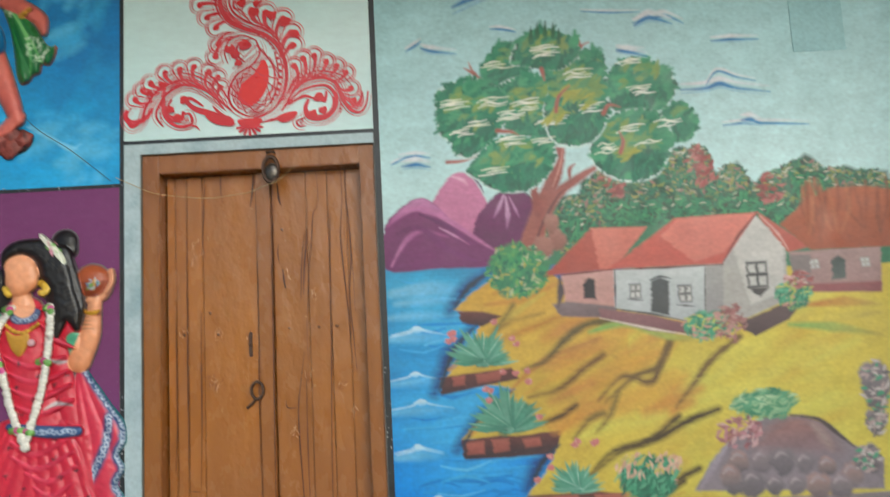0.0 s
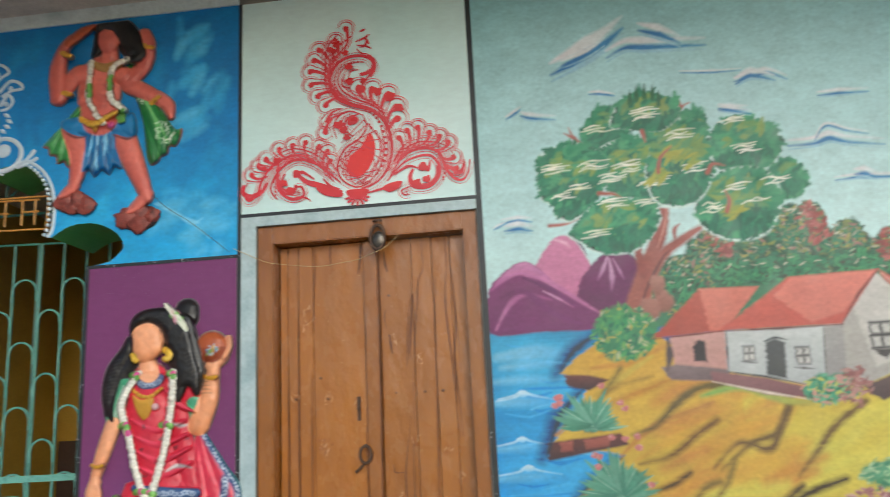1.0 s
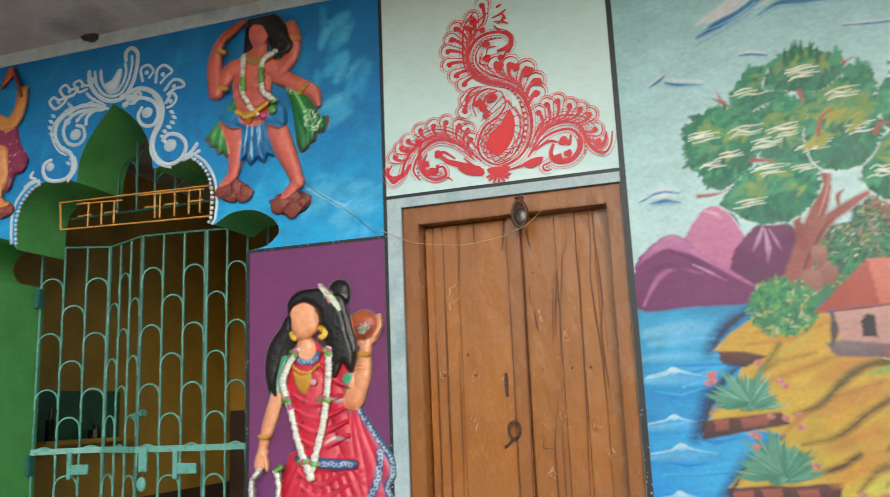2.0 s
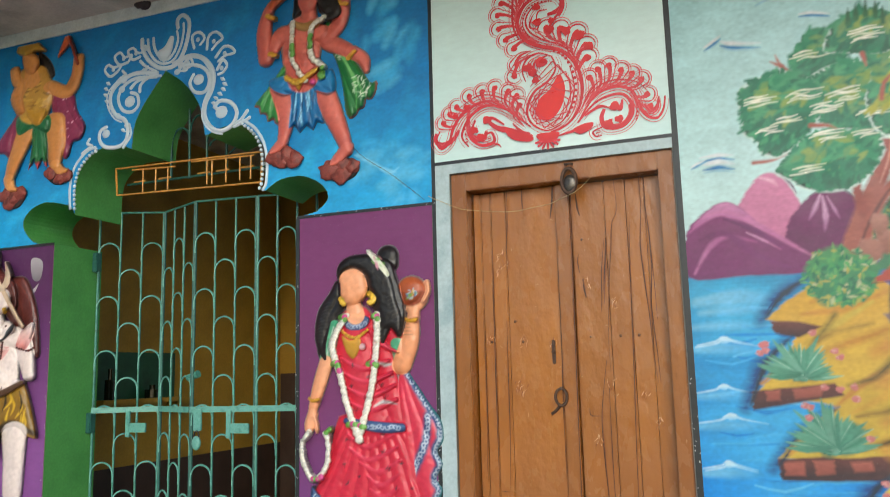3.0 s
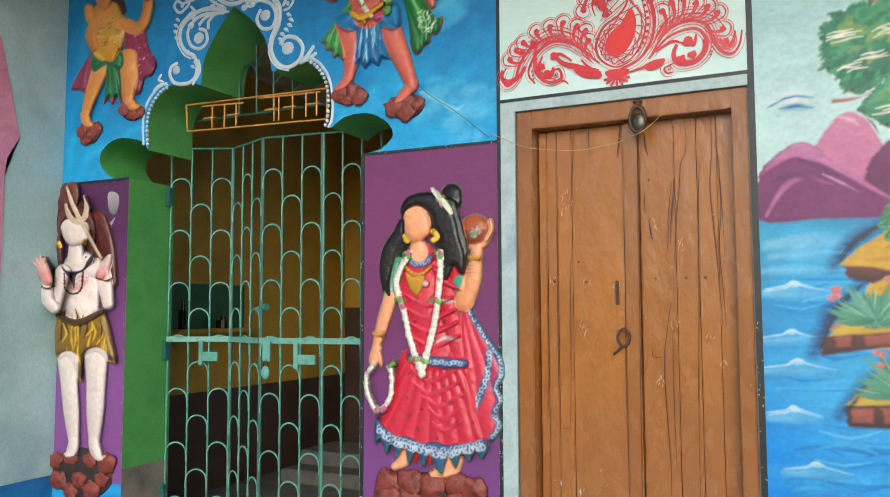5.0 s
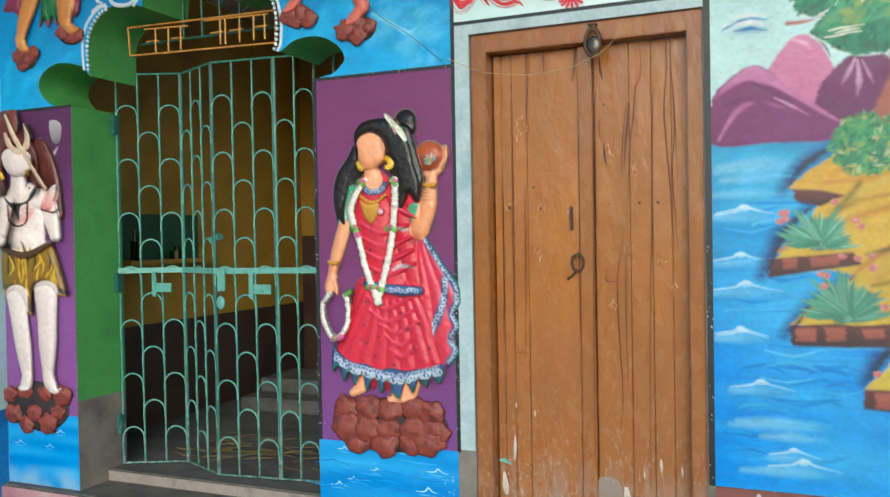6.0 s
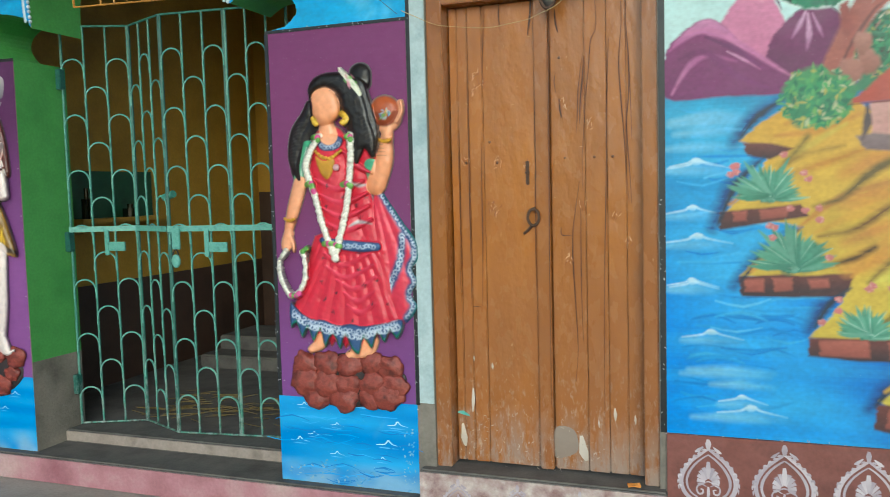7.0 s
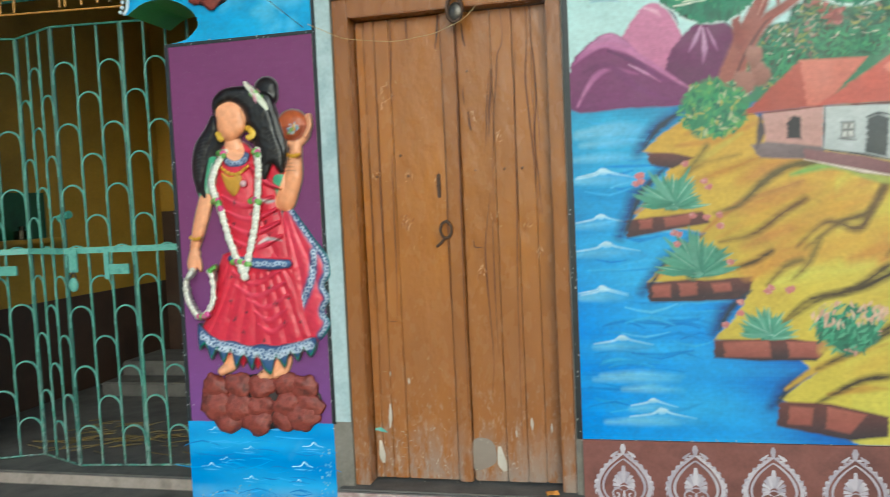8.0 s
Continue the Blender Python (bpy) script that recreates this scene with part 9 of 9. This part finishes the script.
    f.limb([(-2.673, 2.186), (-2.622, 2.085), (-2.562, 1.991)], [.006, .013, .012], .02, "c9b59a", base=.085)
    f.finish("relief_figure", "pale painted plaster relief with trident and striped hide skirt")


pale_figure()


def upper_figure():
    f = Bas(-1.2, -0.12, 2.3, 3.37, 33).open_sheet(1.15)
    sk, sk2, hair = "cf6c5c", "c25e50", "17120f"
    f.shape([(-0.706, 3.187), (-0.709, 3.265), (-0.7, 3.341), (-0.665, 3.379), (-0.602, 3.387), (-0.536, 3.353), (-0.496, 3.294), (-0.472, 3.239), (-0.448, 3.197), (-0.451, 3.163), (-0.485, 3.149), (-0.531, 3.172), (-0.565, 3.202), (-0.596, 3.249)], hair, None, .05)
    # shawl
    f.shape([(-0.534, 3.14), (-0.491, 3.124), (-0.485, 3.036), (-0.416, 2.967), (-0.358, 2.9), (-0.3, 2.807), (-0.262, 2.804), (-0.269, 2.755), (-0.293, 2.721), (-0.319, 2.727), (-0.328, 2.69), (-0.357, 2.678), (-0.369, 2.658), (-0.402, 2.643), (-0.425, 2.685), (-0.436, 2.77), (-0.45, 2.856), (-0.477, 2.946), (-0.522, 3.042)], "2f7f3a", "256a32", .035, .035, pleat=([(-0.519, 3.129)][0], 26, .018))
    f.shape([(-0.724, 3.002), (-0.742, 2.938), (-0.783, 2.896), (-0.82, 2.844), (-0.788, 2.758), (-0.765, 2.667), (-0.806, 2.675), (-0.822, 2.7), (-0.853, 2.691), (-0.863, 2.729), (-0.895, 2.737), (-0.905, 2.77), (-0.928, 2.779), (-0.906, 2.81), (-0.833, 2.88), (-0.771, 2.957)], "4f9c4c", "357f3c", .035, .03, pleat=([(-0.724, 3.008)][0], 22, .016))
    f.stroke([(-0.262, 2.804), (-0.269, 2.755), (-0.293, 2.721), (-0.319, 2.727), (-0.328, 2.69), (-0.357, 2.678), (-0.369, 2.658), (-0.402, 2.643)], .014, "a05a48", "8a4a3a", taper=(1, 1, 1))
    f.stroke([(-0.928, 2.779), (-0.905, 2.77), (-0.895, 2.737), (-0.863, 2.729), (-0.853, 2.691), (-0.822, 2.7), (-0.806, 2.675), (-0.765, 2.667)], .014, "a05a48", "8a4a3a", taper=(1, 1, 1))
    # paler strokes along the folds put the shawl's shading into its colour
    for pts in ([(-0.473, 3.074), (-0.435, 2.958), (-0.376, 2.808), (-0.369, 2.682)], [(-0.45, 2.961), (-0.37, 2.835), (-0.319, 2.73)], [(-0.793, 2.932), (-0.862, 2.841), (-0.893, 2.779)], [(-0.764, 2.913), (-0.829, 2.807), (-0.841, 2.714)]):
        f.stroke(pts, .012, "7fc072", "62aa5c", taper=(.3, 1, .3))
    f.dabs(26, *[(-0.347, 2.804)][0], .05, .07, .03, .007, .6, ["b8d8b0", "dfe8d4"], 1)
    f.dabs(10, *[(-0.464, 2.992)][0], .04, .08, .016, .009, .6, ["c9dcc0"], 1)
    # legs and loincloth
    f.limb([(-0.787, 2.853), (-0.752, 2.736), (-0.755, 2.631), (-0.777, 2.562)], [.052, .046, .034, .024], .055, sk, sk2)
    f.limb([(-0.765, 2.582), (-0.8, 2.548), (-0.83, 2.534)], [.028, .026, .014], .05, sk)
    f.limb([(-0.552, 2.823), (-0.497, 2.689), (-0.446, 2.569), (-0.419, 2.491)], [.054, .048, .036, .026], .055, sk, sk2)
    f.limb([(-0.419, 2.507), (-0.47, 2.454), (-0.504, 2.436)], [.03, .028, .015], .05, sk)
    f.shape([(-0.72, 2.867), (-0.594, 2.851), (-0.574, 2.748), (-0.537, 2.639), (-0.578, 2.655), (-0.6, 2.614), (-0.637, 2.645), (-0.671, 2.611), (-0.702, 2.653), (-0.737, 2.64), (-0.723, 2.766)], "2a78b0", "1f649c", .045, .03, smooth=2, pleat=([(-0.662, 2.913)][0], 24, .016))
    f.shape([(-0.831, 2.904), (-0.752, 2.911), (-0.572, 2.901), (-0.495, 2.9), (-0.476, 2.805), (-0.51, 2.779), (-0.593, 2.812), (-0.659, 2.826), (-0.731, 2.806), (-0.817, 2.84), (-0.848, 2.878)], "2f80b8", "2470a8", .06, .04, pleat=([(-0.663, 2.956)][0], 12, .012))
    f.stroke([(-0.835, 2.848), (-0.773, 2.812), (-0.719, 2.811)], .014, "6a3030")
    f.stroke([(-0.593, 2.806), (-0.522, 2.781), (-0.481, 2.792)], .014, "6a3030")
    f.dabs(24, *[(-0.652, 2.772)][0], .07, .14, .09, .01, 1.5, ["7fbfe0", "9fd0e8", "174a78"], .25)
    # body and arms
    f.limb([(-0.668, 3.129), (-0.665, 3.042), (-0.662, 2.942), (-0.655, 2.884)], [.075, .098, .085, .08], .06, sk, sk2)
    f.limb([(-0.765, 3.12), (-0.667, 3.117), (-0.558, 3.09)], [.05, .055, .05], .06, sk)
    f.dabs(10, *[(-0.664, 3.013)][0], .08, .06, .08, .03, .1, ["b8584c", "d87a6a"], .5)
    f.limb([(-0.783, 3.117), (-0.831, 3.059), (-0.859, 3.005)], [.042, .042, .034], .05, sk, sk2)
    f.limb([(-0.866, 3.012), (-0.877, 3.145), (-0.856, 3.251), (-0.815, 3.303)], [.038, .04, .03, .026], .06, sk2, sk)
    f.limb([(-0.826, 3.287), (-0.766, 3.331), (-0.711, 3.358)], [.026, .028, .016], .055, "b4542e", "a04a26")
    f.limb([(-0.546, 3.088), (-0.51, 3.037), (-0.432, 2.992), (-0.379, 2.957)], [.042, .042, .036, .03], .05, sk, sk2)
    f.limb([(-0.391, 2.97), (-0.333, 2.923), (-0.315, 2.865)], [.032, .03, .015], .05, sk)
    f.limb([(-0.522, 3.062), (-0.458, 3.127), (-0.436, 3.221), (-0.461, 3.283)], [.038, .04, .034, .036], .05, sk2, sk)
    for a in ([(-0.478, 3.239), (-0.412, 3.211)], [(-0.408, 2.944), (-0.374, 2.973)], [(-0.862, 3.24), (-0.824, 3.216)], [(-0.842, 3.038), (-0.805, 3.021)]):
        f.chain([a[0], ((a[0][0] + a[1][0]) / 2, (a[0][1] + a[1][1]) / 2), a[1]], .012, ["c8932c"], .014, .8)
    f.limb([(-0.621, 3.23), (-0.627, 3.16)], [.036, .046], .06, sk)
    f.shape([(-0.684, 3.266), (-0.684, 3.32), (-0.668, 3.35), (-0.627, 3.344), (-0.589, 3.319), (-0.574, 3.274), (-0.586, 3.229), (-0.621, 3.206), (-0.658, 3.216)], sk, sk2, .05, .05, .03)
    f.limb([(-0.684, 3.338), (-0.649, 3.367), (-0.58, 3.347), (-0.53, 3.28), (-0.506, 3.217)], [.016, .034, .042, .05, .042], .035, hair, base=.045)
    f.limb([(-0.494, 3.229), (-0.482, 3.186), (-0.509, 3.168)], [.03, .034, .024], .03, hair, base=.05)
    f.shape([(-0.718, 3.189), (-0.649, 3.164), (-0.555, 3.176), (-0.562, 3.134), (-0.624, 3.113), (-0.696, 3.138)], "a8844a", "9a7238", .016, .02, .055)
    white = ["d9d6c8", "c8c4b4", "e2dfd2"]
    f.chain([(-0.715, 3.177), (-0.718, 3.071), (-0.714, 2.977), (-0.642, 2.867)], .013, white, .018, .5)
    f.chain([(-0.543, 3.171), (-0.605, 3.136), (-0.617, 3.062), (-0.605, 2.982), (-0.544, 2.92)], .014, white, .018, .5)
    for q in ([(-0.617, 3.088), (-0.617, 3.036)], [(-0.718, 3.059), (-0.714, 3.012)], [(-0.553, 2.916), (-0.55, 2.87)]):
        f.chain(q, .014, ["6aa048"], .024, .6)
    f.shape([(-0.764, 2.912), (-0.691, 2.886), (-0.62, 2.905), (-0.567, 2.926), (-0.595, 2.89), (-0.654, 2.859), (-0.677, 2.822), (-0.714, 2.866)], "c2922a", "b8861f", .03, .02, .05)
    f.chain([(-0.752, 2.899), (-0.69, 2.863), (-0.625, 2.894), (-0.578, 2.916)], .013, ["c89a2c", "d4a838"], .018, .7)
    f.chain([(-0.601, 2.857), (-0.583, 2.861)], .018, ["c24a86"], .02)
    f.chain([(-0.56, 2.886), (-0.553, 2.863)], .015, ["6aa048"], .02)
    f.finish("relief_figure", "painted plaster relief with garland, blue loincloth, green shawl")


upper_figure()


def far_upper_figure():
    f = Bas(WALL_X0 + 0.004, -1.95, 2.3, 3.37, 34).open_sheet(1.5)
    sk, sk2 = "cc8c4a", "b87636"
    f.shape([(-2.367, 3.31), (-2.279, 3.245), (-2.24, 3.161), (-2.281, 3.141), (-2.343, 3.197)], "201812", None, .03)
    f.shape([(-2.484, 2.987), (-2.423, 2.972), (-2.457, 2.846), (-2.535, 2.719), (-2.589, 2.744), (-2.669, 2.761), (-2.613, 2.846), (-2.548, 2.917)], "8a2e54", "7a2648", .025, .03, pleat=([(-2.462, 3.043)][0], 18, .012))
    f.shape([(-2.269, 3.087), (-2.111, 3.05), (-2.064, 2.922), (-2.003, 2.832), (-2.031, 2.76), (-2.087, 2.748), (-2.107, 2.681), (-2.155, 2.674), (-2.214, 2.847)], "8a2e54", "7a2648", .03, .03, pleat=([(-2.263, 3.128)][0], 16, .014))
    f.dabs(20, *[(-2.127, 2.899)][0], .1, .12, .02, .008, .6, ["c98aa0", "d8b0bc"], 1)
    f.stroke([(-2.003, 2.825), (-2.031, 2.754), (-2.086, 2.742), (-2.115, 2.676)], .016, "30202a", "4a2a34", taper=(1, 1, 1))
    f.limb([(-2.425, 2.868), (-2.477, 2.751), (-2.518, 2.658), (-2.542, 2.577)], [.052, .044, .034, .024], .055, sk, sk2)
    f.limb([(-2.544, 2.596), (-2.523, 2.542), (-2.488, 2.526)], [.028, .026, .014], .05, sk)
    f.limb([(-2.224, 2.886), (-2.201, 2.765), (-2.208, 2.671), (-2.202, 2.629)], [.054, .046, .036, .026], .055, sk, sk2)
    f.limb([(-2.206, 2.642), (-2.167, 2.597), (-2.127, 2.596)], [.026, .026, .014], .05, sk)
    f.shape([(-2.385, 2.908), (-2.3, 2.903), (-2.268, 2.773), (-2.267, 2.63), (-2.303, 2.679), (-2.333, 2.625), (-2.362, 2.679), (-2.401, 2.632), (-2.384, 2.756)], "23663a", "2a7040", .04, .03, smooth=2, pleat=([(-2.346, 2.961)][0], 22, .014))
    f.stroke([(-2.393, 2.644), (-2.335, 2.644), (-2.268, 2.643)], .05, "b03a48", "c0505a", taper=(.6, 1, .6))
    f.shape([(-2.499, 2.95), (-2.379, 2.946), (-2.26, 2.923), (-2.255, 2.839), (-2.312, 2.827), (-2.39, 2.863), (-2.482, 2.836), (-2.512, 2.886)], "2a7444", "1f5f36", .055, .04, pleat=([(-2.373, 2.998)][0], 10, .012))
    f.limb([(-2.409, 3.161), (-2.377, 3.057), (-2.38, 2.966)], [.085, .095, .08], .06, "b98a3a", "c0963a")
    f.dabs(26, *[(-2.376, 3.047)][0], .1, .09, .05, .016, .1, ["d2a848", "a8782c", "8a6424"], .4)
    f.shape([(-2.449, 2.989), (-2.38, 2.966), (-2.296, 2.967), (-2.309, 2.904), (-2.349, 2.877), (-2.401, 2.904)], "c2922a", "b8861f", .03, .03, .045)
    f.limb([(-2.485, 3.133), (-2.522, 3.168), (-2.543, 3.228)], [.034, .03, .026], .05, sk)
    f.limb([(-2.476, 3.138), (-2.515, 3.064), (-2.483, 2.98)], [.036, .034, .026], .05, sk, sk2)
    f.limb([(-2.27, 3.093), (-2.143, 3.042), (-2.082, 3.123), (-2.071, 3.224)], [.036, .038, .03, .028], .05, sk, sk2)
    f.limb([(-2.078, 3.193), (-2.115, 3.283), (-2.171, 3.408)], [.008, .009, .009], .03, "7a3020", base=.03)
    f.shape([(-2.229, 3.257), (-2.2, 3.331), (-2.162, 3.39), (-2.142, 3.327), (-2.189, 3.276)], "c85a24", "b04a1c", .02, .02, .02)
    f.limb([(-2.42, 3.202), (-2.408, 3.147)], [.034, .044], .06, sk)
    f.shape([(-2.496, 3.308), (-2.454, 3.328), (-2.392, 3.304), (-2.355, 3.251), (-2.377, 3.195), (-2.428, 3.183), (-2.473, 3.224)], sk, sk2, .05, .05, .03)
    f.shape([(-2.542, 3.342), (-2.502, 3.403), (-2.461, 3.443), (-2.389, 3.383), (-2.316, 3.311), (-2.402, 3.319), (-2.478, 3.305)], "b8902c", "a07a20", .05, .04, .04)
    f.stroke([(-2.533, 3.334), (-2.462, 3.322), (-2.325, 3.312)], .02, "d4ac40", "8a6418")
    f.finish("relief_figure", "painted plaster relief with golden crown, orange flag, wine-red shawl")


far_upper_figure()

# painted drum shape beside the pale figure and pink motif on the side wall
p = Paint(-0.0045, 71)
p.poly([(-2.343, 2.119), (-2.299, 2.131), (-2.255, 2.097), (-2.272, 2.01), (-2.324, 2.019)], "a8a4a8", "6a666c", 4)
p.stroke([(-2.332, 1.928), (-2.306, 1.959), (-2.28, 1.989)], 0.02, "c8c4c4", "8a868a")
p.stroke([(-2.359, 2.009), (-2.332, 1.96), (-2.34, 1.907)], 0.02, "231a20")
tagged(p.make("painted_drum", None, PAINT), "grey painted hand drum on the purple field", "painted motif", kind="structure")

pk = plain_material("pink_border_paint", ["c9829e", "d892ae", "bb7490"], 5, 0.5, 0.3)
bm = bmesh.new()
prof = [(-1.3, 3.0), (-0.42, 2.95), (-0.29, 2.42), (-0.34, 2.33), (-0.36, 2.3), (-0.372, 2.2), (-0.378, 0.4), (-1.3, 0.4)]
vs = [bm.verts.new((WALL_X0 + 0.004, y, z)) for y, z in prof]
bm.faces.new(vs)
bmesh.ops.triangulate(bm, faces=bm.faces)
tagged(part("panel_pink", bm, pk), "pink painted border on the pale blue side wall", "painted panel", kind="structure")
bm = bmesh.new()
vs = [bm.verts.new((WALL_X0 + 0.003, y, z)) for y, z in ((-1.3, 0.0), (-0.008, 0.0), (-0.008, 0.55), (-1.3, 0.54))]
bm.faces.new(vs)
tagged(part("panel_water_side", bm, plain_material("deep_blue_dado_paint", ["1f5f98", "2f78b4", "1a5288"], 5, 0.5, 0.3)), "deep blue painted dado on the side wall", "painted panel", kind="structure")

# peeling plaster at the ceiling edge
bm = bmesh.new()
for i, (x, z) in enumerate([(-1.63, 3.445), (-1.708, 3.492), (-1.61, 3.416)]):
    bmesh.ops.create_icosphere(bm, subdivisions=2, radius=0.05 - 0.01 * i, matrix=Matrix.Translation((x, -0.02, z + 0.02)) @ Matrix.Diagonal((1.2, 0.5, 0.9, 1)))
tagged(part("plaster_lump", bm, CHARCOAL, None, "", True), "dark broken plaster lump under the ceiling", "plaster damage", kind="structure")
